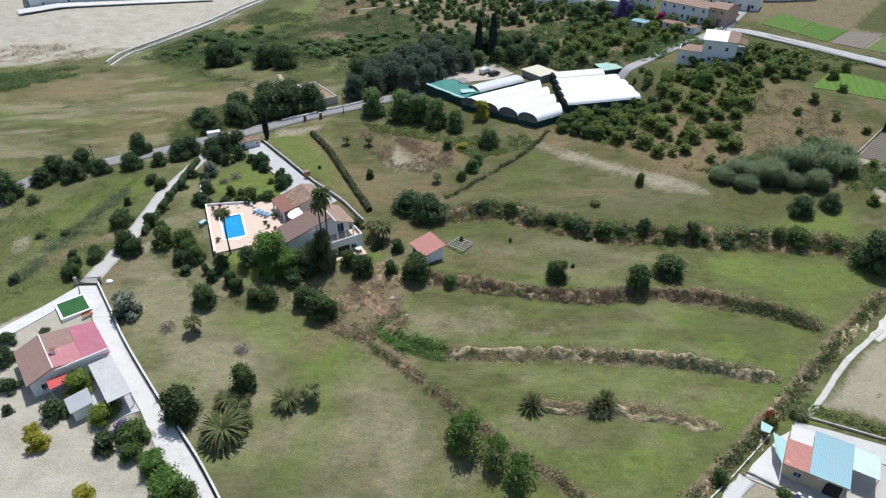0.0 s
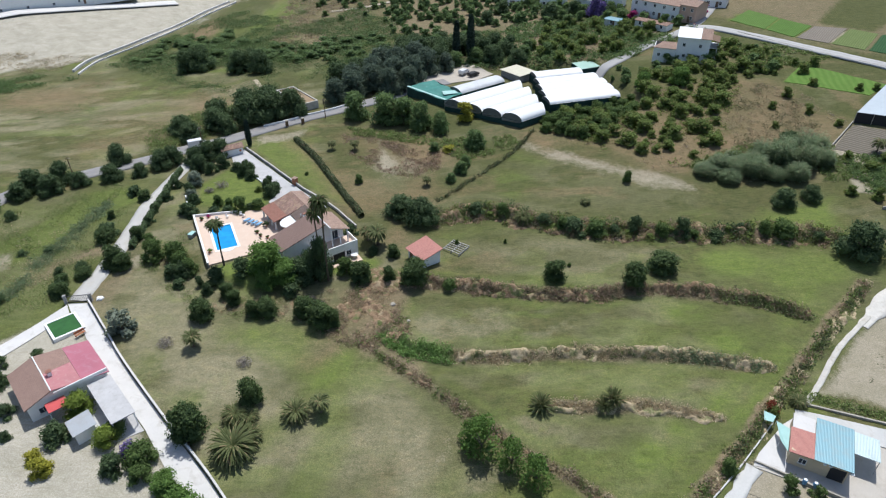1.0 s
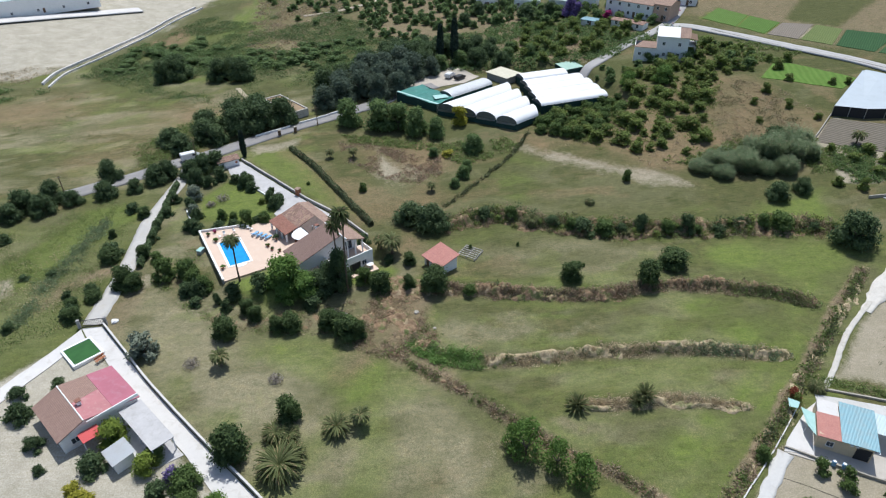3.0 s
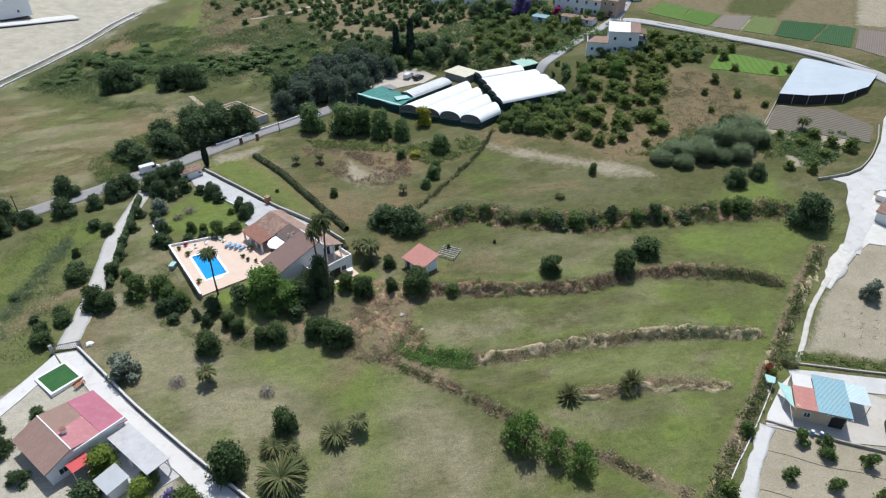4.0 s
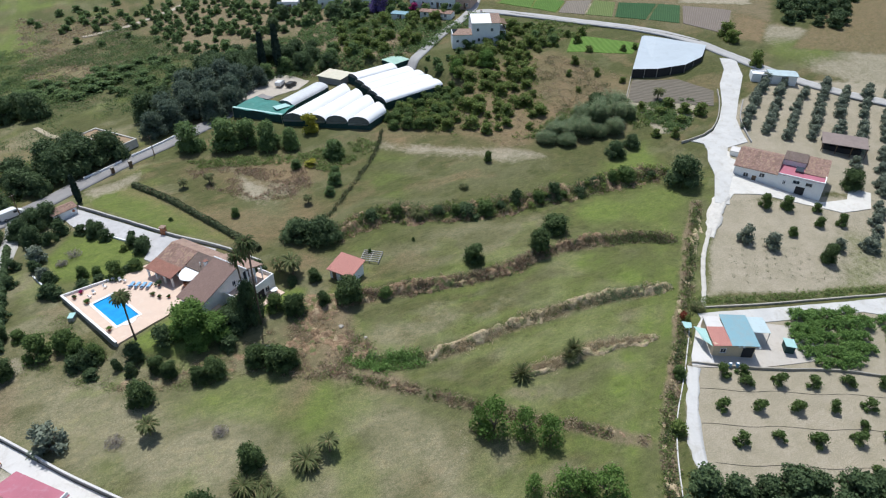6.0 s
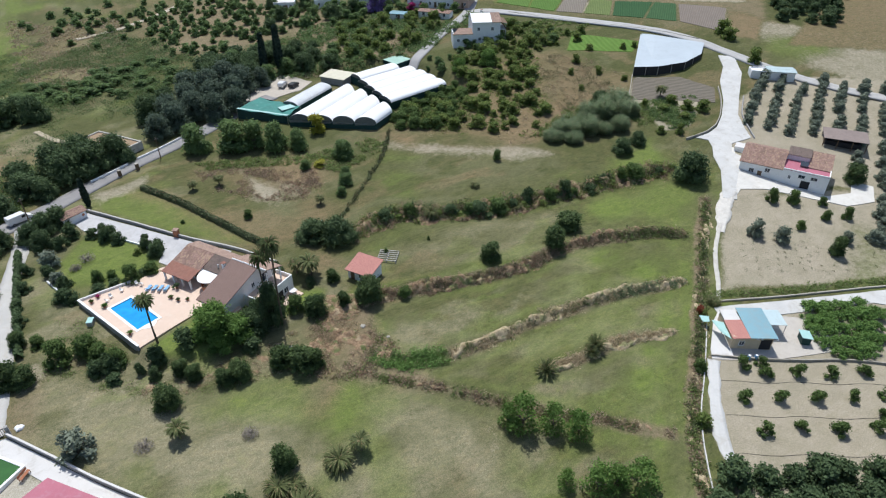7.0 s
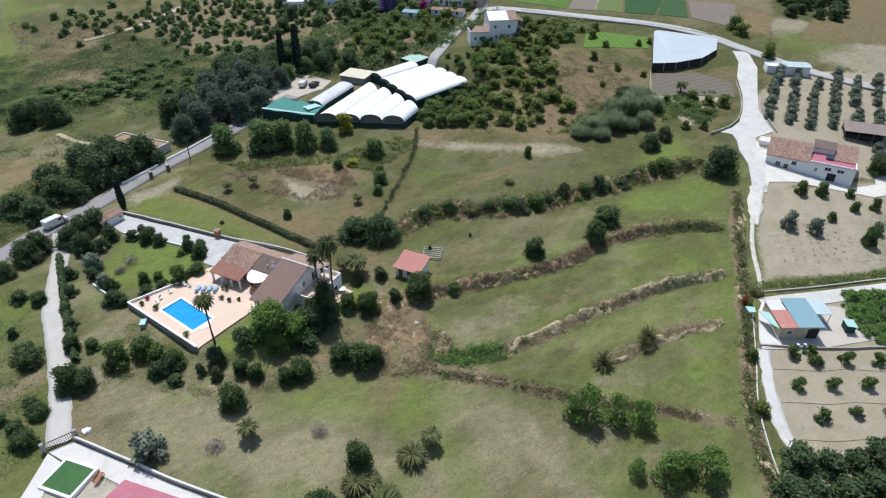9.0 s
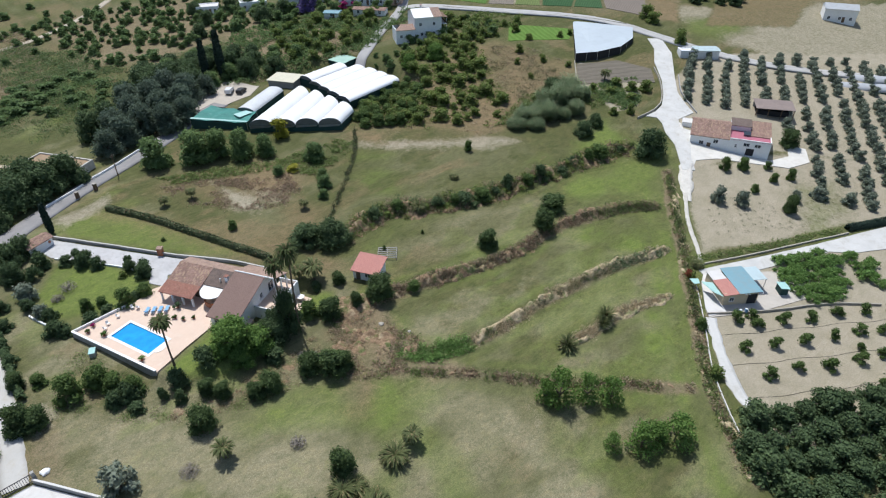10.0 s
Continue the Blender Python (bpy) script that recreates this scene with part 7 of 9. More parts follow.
shell(bm, -12.8, 6.3, -5.9, 12.9, -1.5, 2.75)
part("wall", bm, WHITE, villa)
part("roof", slab(B(), [(-13.1, 6.2, 2.8), (-5.7, 6.2, 2.8), (-5.7, 10.6, 4.1), (-13.1, 10.6, 4.1)], 0.16), TILE_OLD, villa, "old mottled clay tiles")
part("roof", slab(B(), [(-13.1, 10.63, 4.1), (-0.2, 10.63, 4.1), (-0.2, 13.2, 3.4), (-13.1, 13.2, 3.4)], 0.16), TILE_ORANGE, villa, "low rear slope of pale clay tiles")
part("roof", slab(B(), [(-13.1, 3.2, 2.15), (-5.7, 3.2, 2.15), (-5.7, 6.17, 2.85), (-13.1, 6.17, 2.85)], 0.14), TILE_RED, villa, "red-tiled porch roof")
for x in (-12.8, -10.4, -8.1, -5.95):
    part("post", box(B(), x - 0.16, 3.4, -0.4, x + 0.16, 3.72, 2.08, bev=0.02), WHITE, villa)
bm = B()
box(bm, -5.88, 7.2, -1.5, 0.24, 7.42, 2.75), box(bm, -5.88, 12.6, -1.5, 0.24, 12.82, 3.2)
part("wall", bm, WHITE, villa)
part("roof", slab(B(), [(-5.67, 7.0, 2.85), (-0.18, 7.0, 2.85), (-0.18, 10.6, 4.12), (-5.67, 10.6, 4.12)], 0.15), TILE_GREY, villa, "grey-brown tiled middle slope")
bm = B()
pts = [(-5.6, 7.0)] + [(-3.0 - 2.6 * math.cos(a), 7.0 - 3.4 * math.sin(a)) for a in [k * math.pi / 14 for k in range(15)]] + [(-0.4, 7.0)]
prism(bm, pts[1:-1], 2.5, 2.62)
part("awning", bm, PLASTIC, villa, "white rounded awning over the pool door")
bm = B()
pts = [(-3.0 - 2.3 * math.cos(a), 7.0 - 2.9 * math.sin(a)) for a in [k * math.pi / 12 for k in range(13)]]
for p, q in zip(pts, pts[1:]):
    prism(bm, [p, q, (q[0] * 0.94 - 0.18, q[1] * 0.94 + 0.42), (p[0] * 0.94 - 0.18, p[1] * 0.94 + 0.42)], -0.4, 1.0)
part("bay_wall", bm, TERRA, villa, "brick-red curved bay")
chimney(villa, -1.4, 8.6, 3.6, 0.9)
part("vent", tube(B(), [(-2.6, 8.2, 3.0), (-2.6, 8.2, 4.0)], 0.14, 8), STEEL, villa)
# balcony wing on the downhill side
bm = B()
shell(bm, 5.75, 5.6, 9.7, 14.8, -2.2, 0.55)
box(bm, 5.73, 5.58, 0.55, 9.72, 14.82, 0.72)
part("wall", bm, WHITE, villa)
bm = B()
box(bm, 9.5, 5.6, 0.72, 9.7, 14.8, 1.55), box(bm, 5.75, 5.6, 0.72, 9.5, 5.8, 1.55), box(bm, 5.75, 14.6, 0.72, 9.5, 14.8, 1.55)
part("parapet", bm, WHITE, villa)
part("balcony_floor", box(B(), 5.8, 5.82, 0.724, 9.48, 14.58, 0.75), DECKMAT, villa, "pale terracotta balcony paving")
for y in (10.0, 11.8, 13.5):
    part("post", box(B(), 7.9, y - 0.12, 0.75, 8.14, y + 0.12, 3.6 + (13.5 - y) * 0.25, bev=0.015), WHITE, villa)
for x, y, z, w, h, yaw in ((5.73, 8.3, 2.0, 0.7, 0.9, math.pi / 2), (5.73, 11.6, 1.9, 1.5, 1.9, math.pi / 2), (9.72, 8.4, -0.7, 1.0, 1.0, math.pi / 2), (9.72, 12.6, -0.7, 1.0, 1.0, math.pi / 2), (-3.2, 12.84, 1.6, 1.1, 1.0, math.pi), (-9, 12.92, 1.5, 1.1, 1.0, math.pi), (2.8, 13.62, 1.6, 1.1, 1.0, math.pi), (1.6, 0.33, 1.2, 1.2, 1.0, 0), (4.3, 0.33, 1.2, 1.2, 1.0, 0), (0.23, 3.4, 1.2, 1.4, 1.2, -math.pi / 2)):
    window(villa, x, y, z, w, h, yaw)
door(villa, -9.4, 6.28, -0.1, 2.0, 2.2, 0, GLASS)
door(villa, -7.0, 6.28, -0.1, 1.2, 2.2, 0)
# dark panel in place of the unlit opening under the balcony wing
door(villa, 9.72, 10.4, -2.2, 2.6, 2.1, math.pi / 2, DARKIN)
sheet("patio", [(-27.5, 102.6), (-25.0, 101.6), (-15.6, 105.6), (-17.6, 109.2), (-20, 104.6)], DECKMAT, "pale paved patio below the balcony", "patio", 0.2)

# pool terrace
DECK = [(-53.6, 122.4), (-45.7, 103.3), (-39.6, 106.1), (-33.8, 108.5), (-30.2, 103.4), (-27.6, 105.2), (-30.6, 113.6), (-28, 117), (-31.2, 120), (-34.6, 125.8), (-38.4, 126), (-43.3, 123.9), (-47.7, 123.3)]
POOL_C, POOL_U = Vector((-45.15, 113.6)), Vector((0.37, -0.93)).normalized()
POOL_V = Vector((-POOL_U.y, POOL_U.x))
PL, PW = 4.75, 2.05


def pool_pt(a, b):
    p = POOL_C + POOL_U * a + POOL_V * b
    return p.x, p.y


deck = thing("pool_deck", "pale terracotta paved pool terrace on a low wall", "terrace", kind="structure")
bm = B()
outer = [bm.verts.new((x, y, FLOOR)) for x, y in DECK]
hole = [bm.verts.new((*pool_pt(a, b), FLOOR)) for a, b in ((-PL, -PW), (PL, -PW), (PL, PW), (-PL, PW))]
es = [bm.edges.new((q[i], q[(i + 1) % len(q)])) for q in (outer, hole) for i in range(len(q))]
bmesh.ops.triangle_fill(bm, use_beauty=True, edges=es)
low = [bm.verts.new((x, y, FLOOR - 2.2)) for x, y in DECK]
for i in range(len(DECK)):
    j = (i + 1) % len(DECK)
    bm.faces.new((outer[i], outer[j], low[j], low[i]))
part("paving", bm, DECKMAT, deck)
bm = B()
x0, y0, x1, y1 = *DECK[0], *DECK[1]
k = math.hypot(x1 - x0, y1 - y0)
wx, wy = (y1 - y0) / k * 0.25, -(x1 - x0) / k * 0.25
prism(bm, [(x0, y0), (x1, y1), (x1 + wx, y1 + wy), (x0 + wx, y0 + wy)], FLOOR - 2.4, FLOOR + 0.45)
# the grey carries the shade on this west face
part("retaining_wall", bm, GREYWALL, deck, "retaining wall in shade, coloured grey")
bm = B()
prism(bm, [(x0 - wx * 0.3, y0 - wy * 0.3), (x1 - wx * 0.3, y1 - wy * 0.3), (x1 + wx * 1.3, y1 + wy * 1.3), (x0 + wx * 1.3, y0 + wy * 1.3)], FLOOR + 0.453, FLOOR + 0.55)
part("coping", bm, WHITE, deck)
bm = B()
for (ax, ay), (bx, by) in zip(DECK[:1] + DECK[-1:], DECK[-1:] + DECK[-2:-1]):
    kx, ky = (by - ay), -(bx - ax)
    q = math.hypot(kx, ky)
    kx, ky = kx / q * 0.11, ky / q * 0.11
    prism(bm, [(ax - kx, ay - ky), (bx - kx, by - ky), (bx + kx, by + ky), (ax + kx, ay + ky)], FLOOR - 0.5, FLOOR + 0.5)
part("parapet", bm, WHITE, deck)
pool = thing("swimming_pool", "rectangular swimming pool with bright blue water", "pool", kind="structure")
bm = B()
ring = [(-PL, -PW), (PL, -PW), (PL, PW), (-PL, PW)]
for s0, s1, z0, z1 in ((1.0, 1.0, FLOOR - 1.5, FLOOR + 0.0),):
    top = [bm.verts.new((*pool_pt(a, b), FLOOR - 0.004)) for a, b in ring]
    bot = [bm.verts.new((*pool_pt(a, b), FLOOR - 1.5)) for a, b in ring]
    bm.faces.new(bot)
    for i in range(4):
        bm.faces.new((top[i], top[(i + 1) % 4], bot[(i + 1) % 4], bot[i]))
part("basin", bm, worn("pool_tiles", (0.16, 0.45, 0.72), 0.1, None, 1.0, 0.3, 0.003), pool)
bm = B()
bm.faces.new([bm.verts.new((*pool_pt(a, b), FLOOR - 0.12)) for a, b in ring])
part("water", bm, WATER, pool)
bm = B()
for (a0, b0, a1, b1) in ((-PL - 0.45, -PW - 0.45, PL + 0.45, -PW + 0.02), (-PL - 0.45, PW - 0.02, PL + 0.45, PW + 0.45), (-PL - 0.45, -PW, -PL + 0.02, PW), (PL - 0.02, -PW, PL + 0.45, PW)):
    prism(bm, [pool_pt(a0, b0), pool_pt(a1, b0), pool_pt(a1, b1), pool_pt(a0, b1)], FLOOR + 0.004, FLOOR + 0.05)
part("coping", bm, WHITE, pool, "white stone pool edge")
bm = B()
pts = [pool_pt(PL + 0.4 + 0.9 * math.sin(a), 1.3 * math.cos(a)) for a in [k * math.pi / 10 for k in range(11)]]
prism(bm, pts, FLOOR + 0.006, FLOOR + 0.055)
part("steps", bm, WHITE, pool, "rounded white steps")


def lounger(x, y, yaw, mat):
    r = thing("sun_lounger", "low sun lounger with a pale blue cushion on the pool terrace", "lounger", (x, y, FLOOR), yaw, "loungers by the pool")
    part("seat_frame", box(B(), -0.33, -0.95, 0.26, 0.33, 0.95, 0.32, bev=0.01), PLASTIC, r)
    for a in (-0.28, 0.28):
        for b in (-0.8, 0.8):
            part("leg", box(B(), a - 0.03, b - 0.03, 0, a + 0.03, b + 0.03, 0.26), PLASTIC, r)
    bm = B()
    box(bm, -0.3, -0.93, 0.324, 0.3, 0.3, 0.41, bev=0.02)
    part("cushion", bm, mat, r)
    bm = slab(B(), [(-0.3, 0.3, 0.41), (0.3, 0.3, 0.41), (0.3, 0.92, 0.8), (-0.3, 0.92, 0.8)], 0.09)
    part("backrest", bm, mat, r)


for i in range(4):
    lounger(-41.6 + 1.05 * i * 0.93, 119.8 - 1.05 * i * 0.37 - 0.25 * i, 2.5, BLUEFAB)


def pot_plant(x, y, z, h, key, seed):
    r = thing("potted_plant", "bushy green plant in a terracotta pot on the terrace", "plant pot", (x, y, z), 0, "pots on the terrace")
    bm = B()
    tube(bm, [(0, 0, 0), (0, 0, 0.24), (0, 0, 0.28)], [0.16, 0.24, 0.27], 10)
    part("pot", bm, TERRA, r)
    kid("foliage", crown_mesh("foliage", seed, LEAF[key], 0.5 + h * 0.75, h * 0.7 + 0.35, 0.2, 4, 170, 0.13, 0.2), r)


for i, (x, y, h, k) in enumerate(((-51.6, 120.6, 0.9, "citrus"), (-50.4, 121.8, 0.7, "pink"), (-49.6, 118.0, 1.2, "walnut"), (-46.6, 107.6, 1.1, "walnut"), (-37.4, 113.2, 0.7, "broad"), (-35.8, 112.4, 0.6, "citrus"), (-36.9, 117.2, 1.9, "broad"), (-38.4, 114.6, 0.8, "citrus"))):
    pot_plant(x, y, FLOOR, h, k, 200 + i)


def garden_chair(x, y, yaw):
    r = thing("garden_chair", "white plastic garden chair on the pool terrace", "chair", (x, y, FLOOR), yaw, "chairs on the terrace")
    part("seat", box(B(), -0.27, -0.25, 0.4, 0.27, 0.27, 0.45, bev=0.01), PLASTIC, r)
    part("backrest", box(B(), -0.27, 0.23, 0.45, 0.27, 0.29, 0.9, bev=0.01), PLASTIC, r)
    for a in (-0.23, 0.23):
        for b in (-0.21, 0.23):
            part("leg", box(B(), a - 0.025, b - 0.025, 0, a + 0.025, b + 0.025, 0.4), PLASTIC, r)


for x, y, a in ((-43.4, 122.4, 0.3), (-42.6, 121.8, 2.4), (-46.2, 121.6, 1.0), (-48.2, 120.6, 0.4), (-49, 119.6, 2.0), (-36.6, 119.6, 1.5)):
    garden_chair(x, y, a)
tb = thing("patio_table", "round white table on the balcony patio", "table", (-17.4, 106.6, lz(-17.4, 106.6) + 0.22), 0)
part("tabletop", tube(B(), [(0, 0, 0.7), (0, 0, 0.75)], 0.75, 14), PLASTIC, tb)
part("pedestal", tube(B(), [(0, 0, 0), (0, 0, 0.7)], [0.25, 0.06], 8), PLASTIC, tb)

# gatehouse at the villa entrance
gate = thing("gatehouse", "small tiled gatehouse with a white garage door", "gatehouse", (-52.2, 154.6, lz(-52.2, 154.6)), math.atan2(0.45, 0.9), scale=0.82)
part("wall", shell(B(), -3.2, -1.6, 3.2, 1.8, -0.5, 2.5), WHITE, gate)
part("roof", slab(B(), [(-3.6, -2.0, 2.55), (3.6, -2.0, 2.55), (3.6, 0.1, 3.35), (-3.6, 0.1, 3.35)], 0.16), TILE_OLD, gate)
part("roof", slab(B(), [(-3.6, 0.12, 3.35), (3.6, 0.12, 3.35), (3.6, 2.2, 2.6), (-3.6, 2.2, 2.6)], 0.16), TILE_OLD, gate)
gd = part("garage_door", box(B(), -1.6, -1.68, 0, 1.4, -1.61, 2.25), PLASTIC, gate, "white sectional garage door")
for i in range(4):
    part("panel", box(B(), -1.55, -1.71, 0.06 + i * 0.55, 1.35, -1.684, 0.54 + i * 0.55), PLASTIC, gd)
bm = B()
tube(bm, [(2.3, -1.66, 1.5), (2.3, -1.61, 1.5)], 0.4, 14)
part("round_window", bm, TERRA, gate, "round terracotta-framed opening")
pier = thing("gate_pier", "brick gate pier with a clay cap on the drive wall", "pier", (-33.2, 136.2, lz(-33.2, 136.2)), 0.9)
part("shaft", box(B(), -0.5, -0.5, -0.3, 0.5, 0.5, 1.7, bev=0.03), TERRA, pier)
part("cap", box(B(), -0.62, -0.62, 1.703, 0.62, 0.62, 1.85, bev=0.03), TILE_ORANGE, pier)

# garden shed with cold frames
sg = lz(-3.6, 104.4)
shed = thing("garden_shed", "small white shed with a salmon tiled roof", "shed", (-3.2, 103.9, sg), math.atan2(-0.85, 0.53))
part("wall", shell(B(), -2.6, -2.0, 2.6, 2.2, -0.6, 2.25, 0.18), WHITE, shed)
part("roof", slab(B(), [(-3.0, -2.5, 2.25), (3.0, -2.5, 2.25), (3.0, 2.6, 3.35), (-3.0, 2.6, 3.35)], 0.14), TILE_SALMON, shed)
bm = B()
gable(bm, -2.6, -1.82, 2.2, 2.2, [(-1.82, 2.24), (2.2, 3.12)], 0.18), gable(bm, 2.42, -1.82, 2.2, 2.2, [(-1.82, 2.24), (2.2, 3.12)], 0.18), box(bm, -2.42, 2.02, 2.2, 2.42, 2.2, 3.1)
part("gable_wall", bm, WHITE, shed)
window(shed, 0.5, -2.02, 1.3, 1.0, 0.9, 0)
door(shed, -1.5, -2.02, 0, 0.9, 2.0, 0)
fr = thing("cold_frame", "row of weathered timber cold frames in the grass", "cold frame", (3.6, 107.2, lz(3.6, 107.2)), math.atan2(-0.62, 0.78))
for i in range(6):
    part("rail", box(B(), -2.0, -1.9 + i * 0.72, 0.25, 2.0, -1.74 + i * 0.72, 0.42), PALEWOOD, fr)
for x in (-1.95, 0, 1.95):
    part("bearer", box(B(), x - 0.07, -2.0, -0.2, x + 0.07, 1.95, 0.247), PALEWOOD, fr)
hut = thing("pump_hut", "tiny hut with an aqua sheet roof among bushes", "hut", (-5.2, 122.4, lz(-5.2, 122.4)), 0.4)
part("wall", shell(B(), -0.9, -0.8, 0.9, 0.8, -0.3, 1.7, 0.12), GREYWALL, hut)
part("roof", slab(B(), [(-1.1, -1.0, 1.72), (1.1, -1.0, 1.72), (1.1, 1.0, 1.95), (-1.1, 1.0, 1.95)], 0.05), AQUA, hut)

# neighbour's house to the west
PY = math.atan2(-0.77, 0.64)
ph = thing("neighbour_house", "low white house with brown and rose-painted roofs", "house", (-66.8, 77.2, -2.6), PY)
part("wall", shell(B(), 0.2, -3.7, 9.4, 7.7, -0.8, 2.6), WHITE, ph)
part("roof", slab(B(), [(-0.2, -4.1, 2.7), (9.8, -4.1, 2.7), (9.8, 0, 4.2), (-0.2, 0, 4.2)], 0.16), TILE_TAN, ph)
part("roof", slab(B(), [(-0.2, 0.03, 4.2), (5.2, 0.03, 4.2), (4.2, 4.2, 3.45), (-0.2, 4.2, 3.45)], 0.16), TILE_TAN, ph)
part("roof", slab(B(), [(5.23, 0.03, 4.2), (9.8, 0.03, 4.2), (9.8, 4.2, 3.45), (4.23, 4.2, 3.45)], 0.16), worn("red_roof_paint", (0.44, 0.19, 0.20), 0.15, (0.5, 0.34, 0.32), 0.6), ph, "faded pinkish painted roof")
part("roof", slab(B(), [(-0.2, 4.23, 3.45), (9.8, 4.23, 3.45), (9.8, 8.1, 2.75), (-0.2, 8.1, 2.75)], 0.16), TILE_ROSE, ph, "rose-painted flat roof")
bm = B()
gable(bm, 0.2, -3.48, 7.48, 2.5, [(-3.48, 2.7), (0, 4.0), (4.2, 3.25), (7.48, 2.65)]), gable(bm, 9.18, -3.48, 7.48, 2.5, [(-3.48, 2.7), (0, 4.0), (4.2, 3.25), (7.48, 2.65)])
part("gable_wall", bm, WHITE, ph)
part("ridge", ridge_cap(B(), (-0.2, 0.015, 4.22), (9.85, 0.015, 4.22), 0.1), WHITE, ph)
part("parapet", box(B(), 9.82, 0.2, 3.2, 10.0, 7.9, 3.75), WHITE, ph)
chimney(ph, 6.0, 0.9, 4.1, 0.7)
part("porch_roof", slab(B(), [(10.02, -1.5, 2.5), (12.0, -1.5, 2.2), (12.0, 1.3, 2.2), (10.02, 1.3, 2.5)], 0.1), worn("red_awning", (0.55, 0.1, 0.1), 0.1), ph, "red porch awning")
for y in (-1.4, 1.2):
    part("post", box(B(), 11.8, y - 0.06, -0.6, 11.92, y + 0.06, 2.1), WHITE, ph)
for x, y, z, yaw in ((9.42, -1.8, 1.2, math.pi / 2), (9.42, 5.6, 1.2, math.pi / 2), (2.5, -3.72, 1.2, 0), (6.5, -3.72, 1.2, 0), (3.0, 7.72, 1.2, math.pi), (7, 7.72, 1.2, math.pi)):
    window(ph, x, y, z, 1.1, 1.0, yaw)
carport = thing("carport", "flat pale grey carport roof on posts beside the house", "carport", (-66.8, 77.2, -2.6), PY)
part("roof", slab(B(), [(10.05, 4.5, 2.45), (20.6, 4.5, 2.3), (20.6, 8.0, 2.3), (10.05, 8.0, 2.45)], 0.14), GRAVEL, carport)
for x in (10.6, 15.4, 20.2):
    for y in (4.7, 7.8):
        part("post", box(B(), x - 0.08, y - 0.08, -1.0, x + 0.08, y + 0.08, 2.14), WHITE, carport)
lean = thing("lean_to", "small lean-to with a pale grey sheet roof", "shed", (-55.2, 65.4, lz(-55.2, 65.4)), PY)
part("wall", shell(B(), -1.6, -1.4, 1.6, 1.4, -0.4, 2.0, 0.15), WHITE, lean)
part("roof", slab(B(), [(-1.9, -1.7, 2.03), (1.9, -1.7, 2.03), (1.9, 1.7, 2.35), (-1.9, 1.7, 2.35)], 0.06), SHEET_GREY, lean)

pond = thing("pond", "square raised concrete pond full of green water", "pond", (-67.6, 88.4, lz(-67.6, 88.4)), math.atan2(-0.77, 0.64))
bm = B()
for a in ((-2.9, -2.6, 2.9, -2.2), (-2.9, 2.2, 2.9, 2.6), (-2.9, -2.2, -2.5, 2.2), (2.5, -2.2, 2.9, 2.2)):
    box(bm, a[0], a[1], -0.6, a[2], a[3], 0.45, bev=0.02)
part("rim", bm, WHITE, pond, "white rendered rim")
part("water", box(B(), -2.49, -2.19, -0.4, 2.49, 2.19, 0.34), ALGAE, pond)
gt = thing("drive_gate", "dark steel sliding gate at the top of the drive", "gate", (-67.9, 95.2, lz(-67.9, 95.2)), math.atan2(0.3, 3.4))
part("gate_frame", box(B(), -1.9, -0.05, 0.1, 1.9, 0.05, 0.22), DARKSTEEL, gt)
for i in range(13):
    part("bar", box(B(), -1.86 + i * 0.3, -0.03, 0.223, -1.8 + i * 0.3, 0.03, 1.5), DARKSTEEL, gt)
part("top_rail", box(B(), -1.9, -0.05, 1.503, 1.9, 0.05, 1.6), DARKSTEEL, gt)
for x in (-2.2, 2.2):
    part("pier", box(B(), x - 0.25, -0.25, -0.4, x + 0.25, 0.25, 1.8, bev=0.02), GREYWALL, gt)

# blue-roofed cottage in the eastern orchard
cg = lz(50, 54)
cot = thing("cottage", "small block cottage with blue and red sheet roofs", "cottage", (53.9, 50.9, cg), math.atan2(0.52, -0.85))
part("wall", shell(B(), 0.2, -7.3, 7.6, -0.2, -0.6, 3.05), CREAM, cot)
part("roof", slab(B(), [(-0.2, -7.8, 3.55), (4.7, -7.8, 3.55), (4.7, 0.35, 3.15), (-0.2, 0.35, 3.15)], 0.07), SHEET_BLUE, cot, "blue corrugated sheet roof")
part("roof", slab(B(), [(4.72, -4.6, 3.3), (7.9, -4.6, 3.2), (7.9, 0.3, 3.0), (4.72, 0.3, 3.1)], 0.12), TILE_SALMON, cot, "salmon tiled roof corner")
part("terrace_roof", slab(B(), [(4.72, -7.6, 3.2), (7.7, -7.6, 3.2), (7.7, -4.62, 3.15), (4.72, -4.62, 3.15)], 0.15), CONCRETE, cot, "bare concrete roof terrace")
part("canopy", slab(B(), [(-3.6, -7.9, 3.0), (-0.25, -7.9, 3.1), (-0.25, -3.6, 3.0), (-3.6, -3.6, 2.9)], 0.05), SHEET_PALE, cot, "pale sheet canopy")
for x, y in ((-3.5, -7.7), (-3.5, -3.8)):
    part("post", box(B(), x - 0.05, y - 0.05, -0.4, x + 0.05, y + 0.05, 2.9), STEEL, cot)
window(cot, 5.8, -0.18, 1.5, 0.9, 0.9, math.pi)
# dark panel in place of the cottage's unlit opening
door(cot, 1.4, -0.18, 0, 2.0, 2.3, math.pi, DARKIN)
part("shade_cloth", slab(B(), [(7.95, -4.4, 2.8), (9.8, -5.4, 2.5), (9.0, -2.0, 2.35), (7.95, 0.0, 2.6)], 0.03), AQUA, cot, "aqua shade cloth strung from the wall")
part("shade_cloth", slab(B(), [(9.9, -6.4, 2.5), (11.6, -6.8, 2.4), (11.4, -5.0, 2.3), (10.2, -5.0, 2.4)], 0.03), AQUA, cot, "aqua shade cloth strung between poles")
